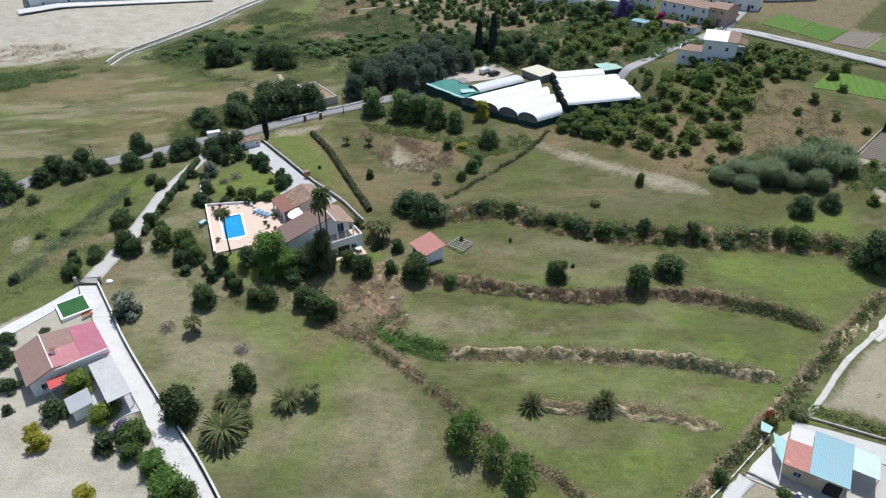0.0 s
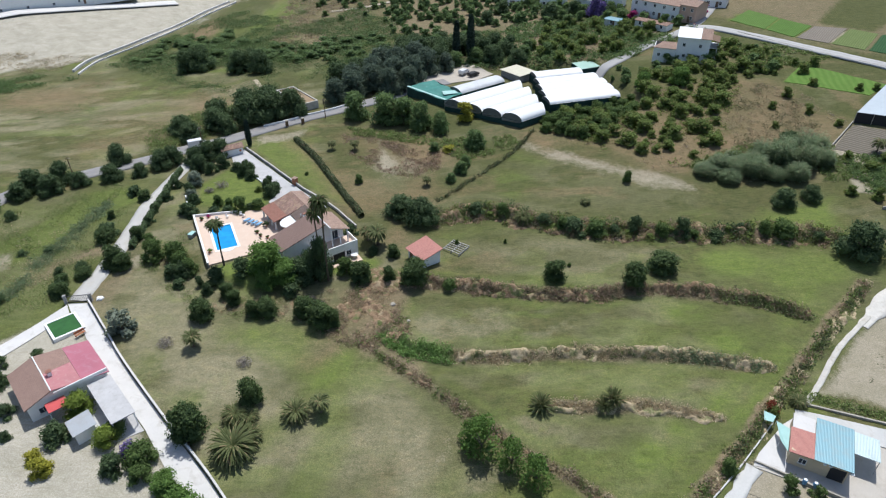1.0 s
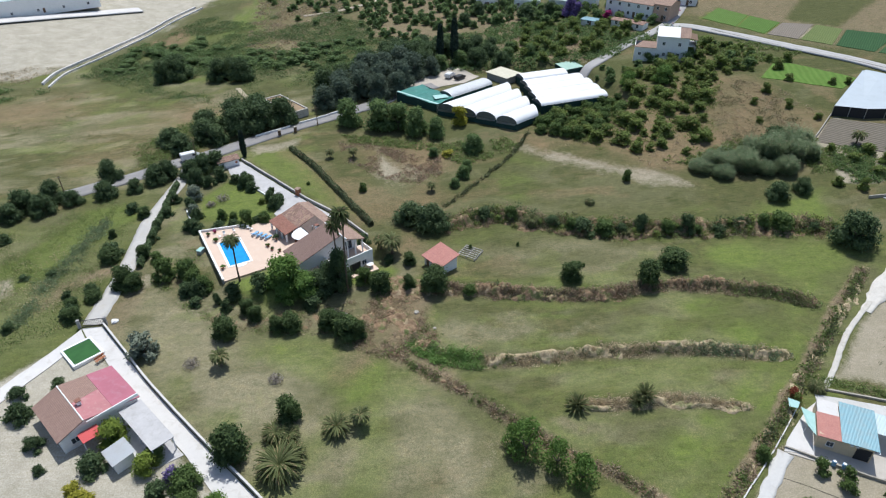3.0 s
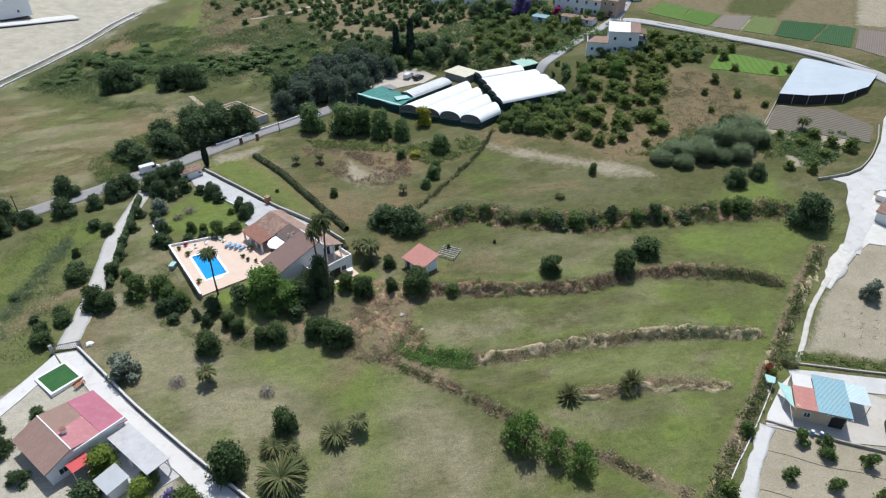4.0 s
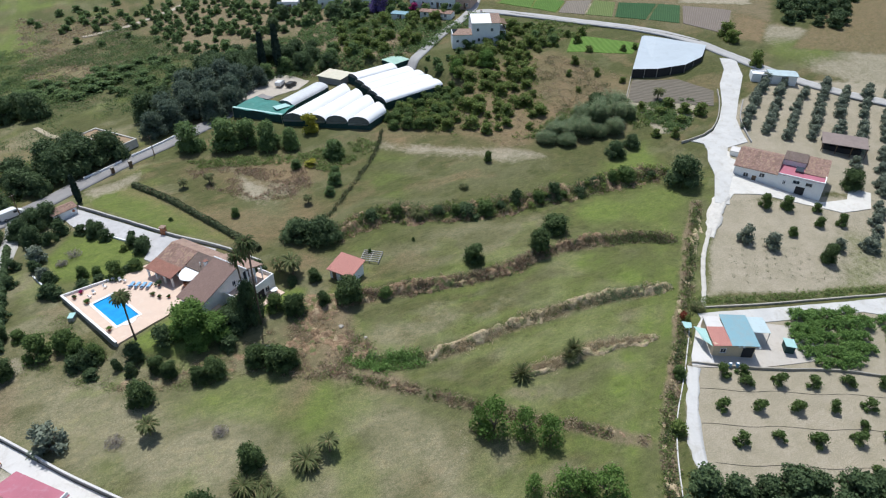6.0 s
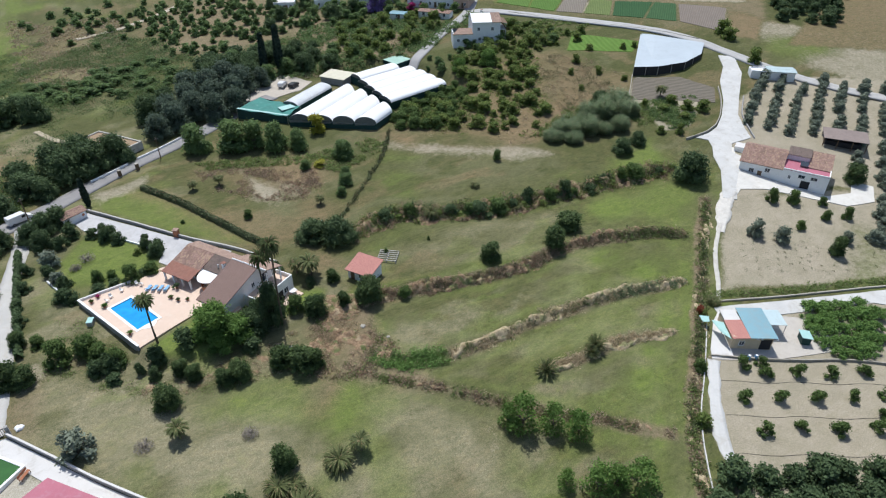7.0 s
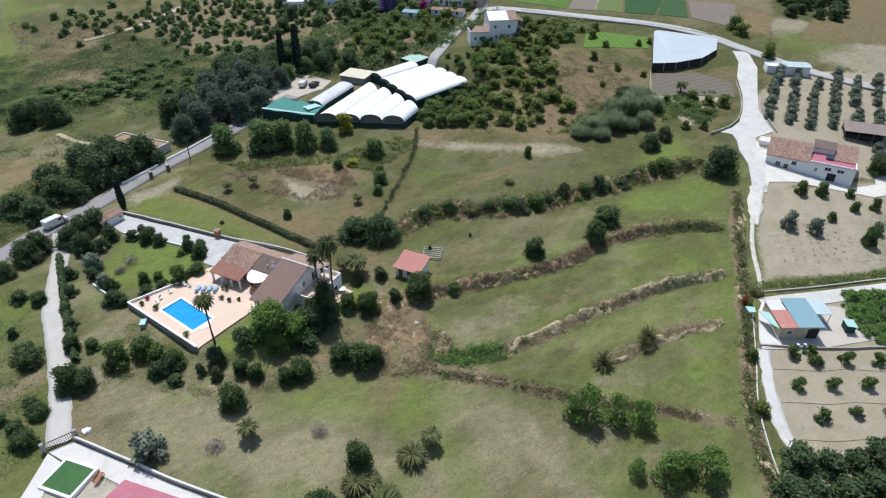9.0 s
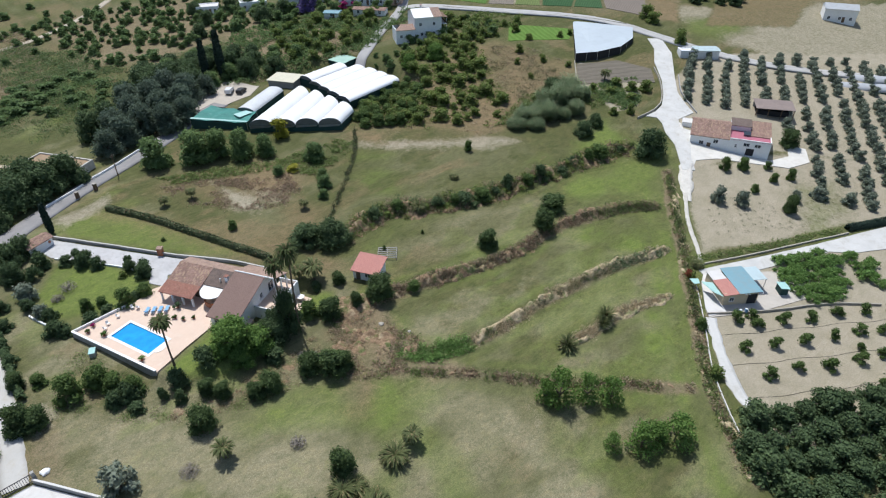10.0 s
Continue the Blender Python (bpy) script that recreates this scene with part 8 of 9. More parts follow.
for x, y in ((9.8, -5.4), (9.0, -2.0), (11.5, -6.7), (11.3, -5.1)):
    part("pole", tube(B(), [(x, y, -0.4), (x, y, 2.55)], 0.04, 6), STEEL, cot)
for x, y in ((2.6, 0.1), (3.3, 0.1), (-0.1, 0.2)):
    part("spotlight", box(B(), x - 0.2, y, 2.7, x + 0.2, y + 0.3, 2.9, bev=0.03), PLASTIC, cot)
for x, y, c in ((48.4, 51.6, BLUEFAB), (49.6, 51.0, BLUEFAB)):
    b = thing("barrel", "blue plastic barrel beside the cottage wall", "barrel", (x, y, lz(x, y) + 0.1), 0, "barrels")
    part("drum", tube(B(), [(0, 0, 0), (0, 0, 0.3), (0, 0, 0.6), (0, 0, 0.9)], [0.28, 0.31, 0.31, 0.28], 10), c, b)
    part("lid", tube(B(), [(0, 0, 0.903), (0, 0, 0.95)], 0.24, 10), PLASTIC, b)
cab = thing("tool_cabin", "small dark cabin with an aqua sheet roof", "cabin", (61.4, 49.6, lz(61.4, 49.6)), 0.9)
part("wall", shell(B(), -1.0, -0.8, 1.0, 0.8, -0.3, 1.6, 0.1), NET_DARK, cab)
part("roof", slab(B(), [(-1.2, -1.0, 1.65), (1.2, -1.0, 1.65), (1.2, 1.0, 1.85), (-1.2, 1.0, 1.85)], 0.05), AQUA, cab)

# roadside house above the orchard
OY = math.atan2(-0.873, 0.488)
og = lz(102, 88) - 0.2
oh = thing("roadside_house", "white house with clay-tiled roof and a pink roof terrace", "house", (98.8, 95.4, og), OY)
part("wall", shell(B(), 0, 0, 9.8, 12.0, -0.8, 3.6), WHITE, oh)
part("wall", shell(B(), 9.81, 0, 20.4, 11.0, -0.8, 3.6), WHITE, oh)
part("roof", slab(B(), [(-0.3, -0.4, 3.6), (10.0, -0.4, 3.6), (10.0, 6.5, 5.7), (-0.3, 6.5, 5.7)], 0.16), TILE_OLD, oh)
part("roof", slab(B(), [(-0.3, 6.53, 5.7), (10.0, 6.53, 5.7), (10.0, 12.4, 3.8), (-0.3, 12.4, 3.8)], 0.16), TILE_OLD, oh)
bm = B()
for x in (0.0, 9.58):
    gable(bm, x, 0.22, 11.78, 3.5, [(0.22, 3.6), (6.5, 5.5), (11.78, 3.8)])
part("gable_wall", bm, WHITE, oh)
part("roof_terrace", box(B(), 10.03, 0.02, 3.604, 20.38, 6.6, 3.7), TILE_ROSE, oh, "pink-painted roof terrace")
bm = B()
box(bm, 10.03, -0.02, 3.703, 20.42, 0.2, 4.0), box(bm, 20.2, 0.2, 3.703, 20.42, 6.6, 4.0)
part("parapet", bm, WHITE, oh)
part("roof", slab(B(), [(15.4, 3.4, 3.9), (20.5, 3.4, 3.9), (20.5, 11.3, 5.3), (15.4, 11.3, 5.3)], 0.16), TILE_OLD, oh)
part("wall", shell(B(), 10.1, 6.6, 15.3, 10.9, 3.71, 5.2), WHITE, oh)
part("roof", slab(B(), [(10.02, 6.2, 5.25), (15.36, 6.2, 5.25), (15.36, 11.2, 5.6), (10.02, 11.2, 5.6)], 0.12), TILE_GREY, oh)
part("skylight", slab(B(), [(13.4, 3.0, 4.2), (15.2, 3.0, 4.2), (15.2, 4.6, 4.7), (13.4, 4.6, 4.7)], 0.3), GLASS, oh, "dark solar panel")
for x, z, w, h in ((3.0, 1.6, 1.1, 1.0), (6.6, 2.4, 1.1, 1.0), (14.4, 2.6, 1.4, 0.8), (17.2, 2.6, 1.4, 0.8), (11.8, 1.9, 0.5, 0.9)):
    window(oh, x, -0.02, z, w, h, 0)
# first panel is coloured near-black as an unlit opening
door(oh, 15.6, -0.02, -0.4, 2.0, 2.0, 0, DARKIN)
door(oh, 5.0, -0.02, -0.2, 1.0, 2.0, 0)
trough = thing("low_annex", "low white annex wall beside the roadside house", "annex", (106.4, 99.4, lz(107, 101)), OY)
part("wall", shell(B(), -3.0, 0, -0.2, 3.2, -0.4, 1.2, 0.2), WHITE, trough)
part("roof", box(B(), -3.1, -0.1, 1.203, -0.1, 3.3, 1.32), CONCRETE, trough)
barn = thing("open_barn", "open barn with a weathered low roof", "barn", (135, 90, lz(135, 90)), math.atan2(-0.8, 0.6))
part("roof", slab(B(), [(-5.5, -3.2, 2.6), (5.5, -3.2, 2.6), (5.5, 3.2, 3.3), (-5.5, 3.2, 3.3)], 0.12), worn("weathered_fibre_roof", (0.25, 0.2, 0.18), 0.2, (0.18, 0.14, 0.12), 0.6), barn)
part("wall", box(B(), -5.2, 2.9, -0.5, 5.2, 3.1, 3.1), GREYWALL, barn)
for x in (-5.2, -1.8, 1.8, 5.2):
    part("post", box(B(), x - 0.1, -3.0, -0.5, x + 0.1, -2.8, 2.6), WOOD, barn)
# bale block coloured near-black, the barn's inner shade put into its colour
part("hay_bale", box(B(), -4.6, -1.6, -0.3, 4.4, 2.6, 1.3, bev=0.2), DARKIN, barn)

# covered reservoir by the village road
RES = [(112.6, 149.0), (119.8, 145.4), (130.4, 143.8), (141.0, 146.6), (151.0, 154.0), (143.6, 167), (139.6, 173.4)]
res = thing("covered_reservoir", "walled reservoir under a taut white cover", "reservoir")


def cover_z(x, y):
    return 10.2 + 0.035 * (y - 145) + 0.02 * (x - 112)


bm = B()
c = (sum(p[0] for p in RES) / len(RES), sum(p[1] for p in RES) / len(RES))
top = [bm.verts.new((x, y, cover_z(x, y) + 0.0)) for x, y in RES]
mid = [bm.verts.new((c[0] + (x - c[0]) * 0.5, c[1] + (y - c[1]) * 0.5, cover_z(x, y) + 0.1)) for x, y in RES]
cen = bm.verts.new((*c, cover_z(*c) + 0.25))
for i in range(len(RES)):
    j = (i + 1) % len(RES)
    bm.faces.new((top[i], top[j], mid[j], mid[i])), bm.faces.new((mid[i], mid[j], cen))
part("cover", bm, worn("pale_cover_cloth", (0.44, 0.49, 0.53), 0.07, (0.38, 0.42, 0.45), 0.15, 0.6, 0.02), res, "taut bluish-white cover")
bm = B()
for (ax, ay), (bx, by) in zip(RES, RES[1:] + RES[:1]):
    kx, ky = (by - ay), -(bx - ax)
    q = math.hypot(kx, ky)
    kx, ky = -kx / q * 0.2, -ky / q * 0.2
    a = [bm.verts.new((x, y, z)) for x, y, z in ((ax, ay, lz(ax, ay) - 1), (bx, by, lz(bx, by) - 1), (bx, by, cover_z(bx, by) - 0.02), (ax, ay, cover_z(ax, ay) - 0.02))]
    b = [bm.verts.new((v.co.x + kx, v.co.y + ky, v.co.z)) for v in a]
    bm.faces.new(a), bm.faces.new(b[::-1])
    for i in range(4):
        bm.faces.new((a[i], a[(i + 1) % 4], b[(i + 1) % 4], b[i]))
part("side_net", bm, DARKIN, res, "dark netted sides")
for (ax, ay), (bx, by) in zip(RES, RES[1:4]):
    for t in (0.0, 0.5):
        x, y = ax + (bx - ax) * t, ay + (by - ay) * t
        part("post", tube(B(), [(x, y, lz(x, y) - 0.5), (x, y, cover_z(x, y) + 0.05)], 0.09, 6), STEEL, res)


# ---- greenhouses ----
def tunnel(name, label, x, y, yaw, width, length, wall, rise, film, group, ends=None, skew=0.0, back=0.0):
    """An arched plastic tunnel; local y runs along it, its near end at the origin; ends may be cut aslant."""
    ends = ends or END_FILM
    z = min(lz(x, y), lz(x - math.sin(yaw) * length, y + math.cos(yaw) * length))
    r = thing(name, label, "greenhouse", (x, y, z), yaw, group)
    n, w2 = 12, width / 2
    arc = [(-w2 * math.cos(math.pi * k / n), wall + rise * math.sin(math.pi * k / n)) for k in range(n + 1)]
    segs = max(3, int(length / 2.4))

    def at(a, u):
        return skew * a * (1 - u) + (length + back * a) * u
    bm, rows = B(), []
    for j in range(segs + 1):
        rows.append([bm.verts.new((a, at(a, j / segs), b - (0.025 if j % 2 else 0.0))) for a, b in arc])
    for p, q in zip(rows, rows[1:]):
        for k in range(n):
            f = bm.faces.new((p[k], p[k + 1], q[k + 1], q[k]))
            f.smooth = True
    part("cover", bm, film, r, "translucent white plastic cover")
    for u, sg in ((0.0, 1), (1.0, -1)):
        bm = B()
        a = [bm.verts.new((p * 0.97, at(p, u) + 0.05 * sg, wall + (q - wall) * 0.96)) for p, q in arc]
        b = [bm.verts.new((p * 0.97, at(p, u) + 0.10 * sg, wall + (q - wall) * 0.96)) for p, q in arc]
        bm.faces.new(a), bm.faces.new(b[::-1])
        for i in range(len(a)):
            j = (i + 1) % len(a)
            bm.faces.new((a[i], a[j], b[j], b[i]))
        part("end_wall", bm, ends, r, "grey translucent arch")
        bm = B()
        prism(bm, [(-w2, at(-w2, u)), (w2, at(w2, u)), (w2, at(w2, u) + 0.06 * sg), (-w2, at(-w2, u) + 0.06 * sg)], -0.8, wall)
        part("side_wall", bm, NET_DARK, r)
    for s in (-1, 1):
        bm = B()
        prism(bm, [(s * w2, at(s * w2, 0) + 0.07), (s * w2, at(s * w2, 1) - 0.07), (s * (w2 - 0.06), at(s * w2, 1) - 0.07), (s * (w2 - 0.06), at(s * w2, 0) + 0.07)], -0.8, wall - 0.03)
        part("side_wall", bm, NET_DARK, r)
        part("gutter", tube(B(), [(s * w2, at(s * w2, 0), wall + 0.02), (s * w2, at(s * w2, 1), wall + 0.02)], 0.09, 6), STEEL, r)
    if skew:
        q = [(-w2 + 0.1, wall - 0.02), (w2 - 0.1, wall - 0.02), (w2 - 0.5, wall - 0.5), (-w2 + 0.1, wall - 0.75)]
        part("end_panel", slab(B(), [(a, skew * a - 0.05, b) for a, b in q], 0.01), SHEET_GREY, r, "pale plastic panel")
    for j in range(0, segs + 1, 2):
        bm = tube(B(), [(a * 0.985, at(a, j / segs) + (0.12 if j == 0 else -0.12 if j == segs else 0), b - 0.07) for a, b in arc], 0.03, 5)
        part("hoop", bm, STEEL, r)
    return r


END_FILM = worn("grey_end_film", (0.14, 0.15, 0.15), 0.2, (0.24, 0.25, 0.25), 0.6, 0.4, 0.004)
GF, GB = Vector((0.80, -0.595)), Vector((0.82, 0.57)).normalized()
gy = math.atan2(-GB.x, GB.y)
for i, ln in enumerate((26.6, 22.6, 17.4, 12.0)):
    p = Vector((8.0, 172.0)) + GF * 6.3 * i
    tunnel("greenhouse", "arched greenhouse tunnel under white plastic", p.x, p.y, gy, 5.95, ln, 2.0, 1.9, FILM, "front greenhouses", None, 0.336, -0.6)
tunnel("greenhouse", "smaller greenhouse tunnel under grey-white plastic", 9.4, 184.4, gy, 5.6, 18, 1.9, 1.2, worn("grey_film", (0.62, 0.63, 0.64), 0.12, (0.45, 0.45, 0.45), 0.4, 0.4), "front greenhouses")
HB = Vector((0.972, 0.235))
hy = math.atan2(-HB.x, HB.y)
for i, ln in enumerate((23.0, 22.6, 22.0, 20.5, 16.5)):
    tunnel("greenhouse", "arched greenhouse tunnel under white plastic", 35.0 + 0.1 * i, 172.6 + 5.5 * i + (0.8 if i == 4 else 0), hy, 5.5, ln, 2.5, 1.2, FILM, "rear greenhouses")
ns = thing("net_house", "shade house under sagging green net", "shade house")
bm = B()
Q = [(-5.4, 188.2), (5.6, 175.6), (11.4, 181.4), (3.4, 194.4)]
n = 8
gridv = [[None] * (n + 1) for _ in range(n + 1)]
for i in range(n + 1):
    for j in range(n + 1):
        u, v = i / n, j / n
        x = (Q[0][0] * (1 - u) + Q[1][0] * u) * (1 - v) + (Q[3][0] * (1 - u) + Q[2][0] * u) * v
        y = (Q[0][1] * (1 - u) + Q[1][1] * u) * (1 - v) + (Q[3][1] * (1 - u) + Q[2][1] * u) * v
        gridv[i][j] = bm.verts.new((x, y, 6.1 + 0.25 * math.cos(u * 12.5) - 0.12 * math.sin(v * 9)))
for i in range(n):
    for j in range(n):
        bm.faces.new((gridv[i][j], gridv[i + 1][j], gridv[i + 1][j + 1], gridv[i][j + 1]))
part("net_roof", bm, NET_GREEN, ns, "green shade net")
bm = B()
for (ax, ay), (bx, by) in zip(Q, Q[1:] + Q[:1]):
    q = [bm.verts.new(v) for v in ((ax, ay, lz(ax, ay) - 0.5), (bx, by, lz(bx, by) - 0.5), (bx, by, 6.1), (ax, ay, 6.1))]
    bm.faces.new(q)
part("side_net", bm, NET_DARK, ns)
for x, y in Q:
    part("post", tube(B(), [(x, y, lz(x, y) - 0.5), (x, y, 6.2)], 0.08, 6), STEEL, ns)
part("edge_band", slab(B(), [(-5.4, 188.3, 6.45), (5.6, 175.7, 6.45), (6.3, 176.2, 6.45), (-4.7, 188.9, 6.45)], 0.04), AQUA, ns, "pale aqua edge band")
part("loose_sheet", slab(B(), [(5.6, 180, 6.5), (10.0, 180.8, 6.6), (9.2, 183.4, 6.6), (5.2, 183.2, 6.5)], 0.03), AQUA, ns, "pale aqua loose sheet")
ws = thing("packing_shed", "packing shed with a flat cream roof", "shed", (31.6, 202.0, lz(29.4, 202.4)), gy)
part("wall", shell(B(), -4.4, -3.4, 4.4, 3.4, -0.6, 2.3), GREYWALL, ws)
part("roof", slab(B(), [(-4.8, -3.8, 2.35), (4.8, -3.8, 2.35), (4.8, 3.8, 2.55), (-4.8, 3.8, 2.55)], 0.12), worn("cream_sheet", (0.6, 0.57, 0.45), 0.12, (0.5, 0.45, 0.35), 0.5), ws)
nh = thing("net_annex", "small pale green net annex behind the greenhouses", "shade house", (54.6, 203.6, lz(52, 204.4)), hy)
part("wall", shell(B(), -3.6, -3.2, 3.6, 3.2, -0.6, 2.3, 0.06), NET_DARK, nh)
part("roof", slab(B(), [(-3.7, -3.3, 2.35), (3.7, -3.3, 2.35), (3.7, 3.3, 2.8), (-3.7, 3.3, 2.8)], 0.05), worn("pale_green_net", (0.36, 0.52, 0.44), 0.15), nh)


# ---- village ----
def house(name, label, x, y, yaw, w, d, h, roof, rise=1.6, wins=4, storeys=2, wall=WHITE, group="village houses", dz=0.0):
    """A plain village house: four walls, a pitched or flat roof and rows of windows."""
    r = thing(name, label, "house", (x, y, lz(x, y) + dz), yaw, group)
    part("wall", shell(B(), -w / 2, -d / 2, w / 2, d / 2, -1.0, h), wall, r)
    if rise > 0:
        part("roof", slab(B(), [(-w / 2 - 0.3, -d / 2 - 0.4, h), (w / 2 + 0.3, -d / 2 - 0.4, h), (w / 2 + 0.3, 0, h + rise), (-w / 2 - 0.3, 0, h + rise)], 0.15), roof, r)
        part("roof", slab(B(), [(-w / 2 - 0.3, 0.03, h + rise), (w / 2 + 0.3, 0.03, h + rise), (w / 2 + 0.3, d / 2 + 0.4, h), (-w / 2 - 0.3, d / 2 + 0.4, h)], 0.15), roof, r)
        bm = B()
        for gx in (-w / 2, w / 2 - 0.22):
            gable(bm, gx, -d / 2 + 0.22, d / 2 - 0.22, h - 0.1, [(-d / 2 + 0.22, h), (0, h + rise - 0.2), (d / 2 - 0.22, h)])
        part("gable_wall", bm, wall, r)
    else:
        part("roof", box(B(), -w / 2 + 0.1, -d / 2 + 0.1, h - 0.5, w / 2 - 0.1, d / 2 - 0.1, h - 0.3), roof, r)
    for s in range(storeys):
        for i in range(wins):
            window(r, -w / 2 + w * (i + 0.5) / wins, -d / 2 - 0.02, 1.5 + s * 2.9, 0.9, 1.1, 0)
    door(r, w * 0.12, -d / 2 - 0.02, 0, 1.0, 2.1, 0)
    return r


VY = math.atan2(-9.0, 15.0)
tv = thing("terrace_villa", "white split-level villa with roof terraces on the slope", "house", (75.4, 200.0, lz(82, 199) - 0.2), math.atan2(-0.42, 0.91), scale=0.9)
part("wall", shell(B(), 0.0, 0.0, 7.6, 8.0, -1.0, 5.2), WHITE, tv)
part("roof", slab(B(), [(-0.4, -0.5, 5.1), (7.7, -0.5, 5.1), (7.7, 4.0, 6.3), (2.6, 4.0, 6.3)], 0.15), TILE_ORANGE, tv)
part("roof", slab(B(), [(2.6, 4.03, 6.3), (7.7, 4.03, 6.3), (7.7, 8.4, 5.1), (-0.4, 8.4, 5.1)], 0.15), TILE_ORANGE, tv)
part("wall", shell(B(), 7.62, 0.6, 18.6, 13.0, -1.0, 9.2), WHITE, tv)
bm = B()
gable(bm, 7.62, 0.82, 12.8, 9.1, [(0.82, 9.2), (6.8, 11.1), (12.8, 9.2)]), gable(bm, 18.38, 0.82, 12.8, 9.1, [(0.82, 9.2), (6.8, 11.1), (12.8, 9.2)])
part("gable_wall", bm, WHITE, tv)
part("roof", slab(B(), [(7.3, 0.1, 9.25), (15.2, 0.1, 9.25), (15.2, 6.8, 11.3), (7.3, 6.8, 11.3)], 0.15), WHITE, tv, "whitewashed flat roof")
part("roof", slab(B(), [(15.23, 0.1, 9.25), (18.9, 0.1, 9.25), (18.9, 6.8, 11.3), (15.23, 6.8, 11.3)], 0.15), TILE_ORANGE, tv)
part("roof", slab(B(), [(7.3, 6.83, 11.3), (18.9, 6.83, 11.3), (18.9, 13.4, 9.25), (7.3, 13.4, 9.25)], 0.15), TILE_ORANGE, tv)
chimney(tv, 12.0, 8.0, 11.0, 1.2)
for z in (2.6, 5.8):
    part("balcony", box(B(), 18.62, 2.0, z, 21.2, 10.0, z + 0.2), WHITE, tv)
    part("balcony_front", box(B(), 21.0, 2.0, z + 0.203, 21.2, 10.0, z + 1.0), WOOD, tv, "dark timber balcony front")
part("terrace_cover", slab(B(), [(18.62, 1.6, 8.9), (21.6, 1.6, 8.3), (21.6, 10.4, 8.3), (18.62, 10.4, 8.9)], 0.1), WOOD, tv, "dark timber balcony roof")
for y in (2.2, 6.0, 9.8):
    part("post", box(B(), 21.02, y - 0.08, -1, 21.18, y + 0.08, 8.35), WHITE, tv)
for x, z in ((2.0, 2.6), (5.4, 2.6)):
    window(tv, x, -0.02, z, 0.9, 1.0, 0)
for x, z in ((10.0, 6.6), (15.5, 6.6), (10.5, 2.8), (15.5, 2.8)):
    window(tv, x, 0.58, z, 0.9, 1.1, 0)
for z in (4.0, 7.0):
    window(tv, 18.62, 4.6, z, 1.6, 1.8, math.pi / 2)
house("village_house", "long two-storey white house with a clay roof", 94.2, 247.4, -0.86, 20, 9, 5.6, TILE_ORANGE, 1.5, 5)
house("village_house", "pink-rendered village house with a clay roof", 103.1, 237.4, -0.86, 6.4, 9, 5.8, TILE_ORANGE, 1.4, 2, wall=worn("pink_render", (0.55, 0.38, 0.3), 0.1))
house("village_house", "white village house with a tiled roof", 112, 262, VY, 10, 9, 7.0, TILE_ORANGE, 1.7, 3)
house("village_house", "low white village house with a flat roof", 60, 282, VY + 0.2, 11, 8, 3.4, WHITE, 0, 3, 1)
house("village_house", "low white village house with a flat roof", 44, 292, VY + 0.1, 9, 7, 3.2, CONCRETE, 0, 3, 1)
house("village_house", "white village house with a grey sheet roof", 72, 270, VY, 10, 8, 4.2, SHEET_GREY, 0.8, 3, 1)
house("village_house", "white village house with a clay roof", 82, 268, VY, 9, 8, 5.0, TILE_OLD, 1.5, 3)
house("village_house", "low shed with a blue sheet roof", 75, 242, -0.8, 6, 4.5, 2.2, SHEET_BLUE, 0.3, 1, 1)
house("village_house", "row of low garages with clay roofs", 87, 233, -0.86, 13, 4.5, 2.4, TILE_OLD, 0.5, 3, 1)
house("village_house", "large white hall with a flat roof", 138, 262, VY + 0.15, 18, 12, 5.5, WHITE, 0, 4, 1)
house("village_house", "large white hall with a pale roof", 168, 268, VY + 0.2, 28, 14, 5.0, SHEET_PALE, 0.7, 5, 1)
house("village_house", "white cottage with a pale roof", 118, 252, VY, 9, 8, 4.5, WHITE, 0, 2, 1)
house("lane_shed", "small white block shed beside the lane", 148.5, 128.5, OY + 0.35, 6.5, 4.0, 2.4, PLASTIC, 0, 1, 1, group="lane sheds")
house("lane_shed", "white shed with a pale sheet roof", 153.5, 125, OY + 0.35, 8, 5, 2.6, SHEET_PALE, 0.3, 1, 1, group="lane sheds")
house("far_house", "white farmhouse far beyond the fields", 240, 116, OY, 12, 9, 5, SHEET_GREY, 1.4, 3, 1, group="far houses")
house("far_hall", "long white industrial hall on the sand bank", -170, 328, 0.59, 65, 16, 7, SHEET_PALE, 0.8, 6, 1, group="far houses", dz=-0.5)
strip("hall_apron", [(-194, 295), (-163, 317), (-136, 335), (-122, 344)], 8, CONCRETE, "white concrete apron below the industrial hall", "road", 0.5)
for i in range(2):
    p = Vector((164, 112)) + Vector((0.62, -0.78)) * 3.0 * i
    tunnel("grow_tunnel", "long low grow tunnel under grey plastic", 160 + 6.0 * i, 108 + 3.4 * i, math.atan2(-0.62, -0.78) + math.pi * 0 + 0.0, 5.6, 44, 0.8, 1.6, worn("grey_tunnel_film", (0.42, 0.43, 0.45), 0.12, None, 0.4, 0.4), "grow tunnels")

ruin = thing("ruined_barn", "roofless stone barn with earth and weeds on top", "ruin", (-39.8, 189.6, lz(-36, 186) - 0.2), math.atan2(-13.9, 9.6))
part("wall", shell(B(), -8.2, -3.0, 8.2, 3.2, -0.8, 2.6, 0.4), worn("old_whitewash", (0.5, 0.48, 0.44), 0.25, (0.3, 0.26, 0.2), 0.7), ruin)
part("earth_fill", box(B(), -7.8, -2.6, -0.5, 7.8, 2.8, 2.3), worn("dry_earth", (0.3, 0.21, 0.13), 0.2, (0.17, 0.17, 0.08), 0.6), ruin)
part("coping", box(B(), -8.25, -3.05, 2.603, 8.25, -2.55, 2.72), CONCRETE, ruin)


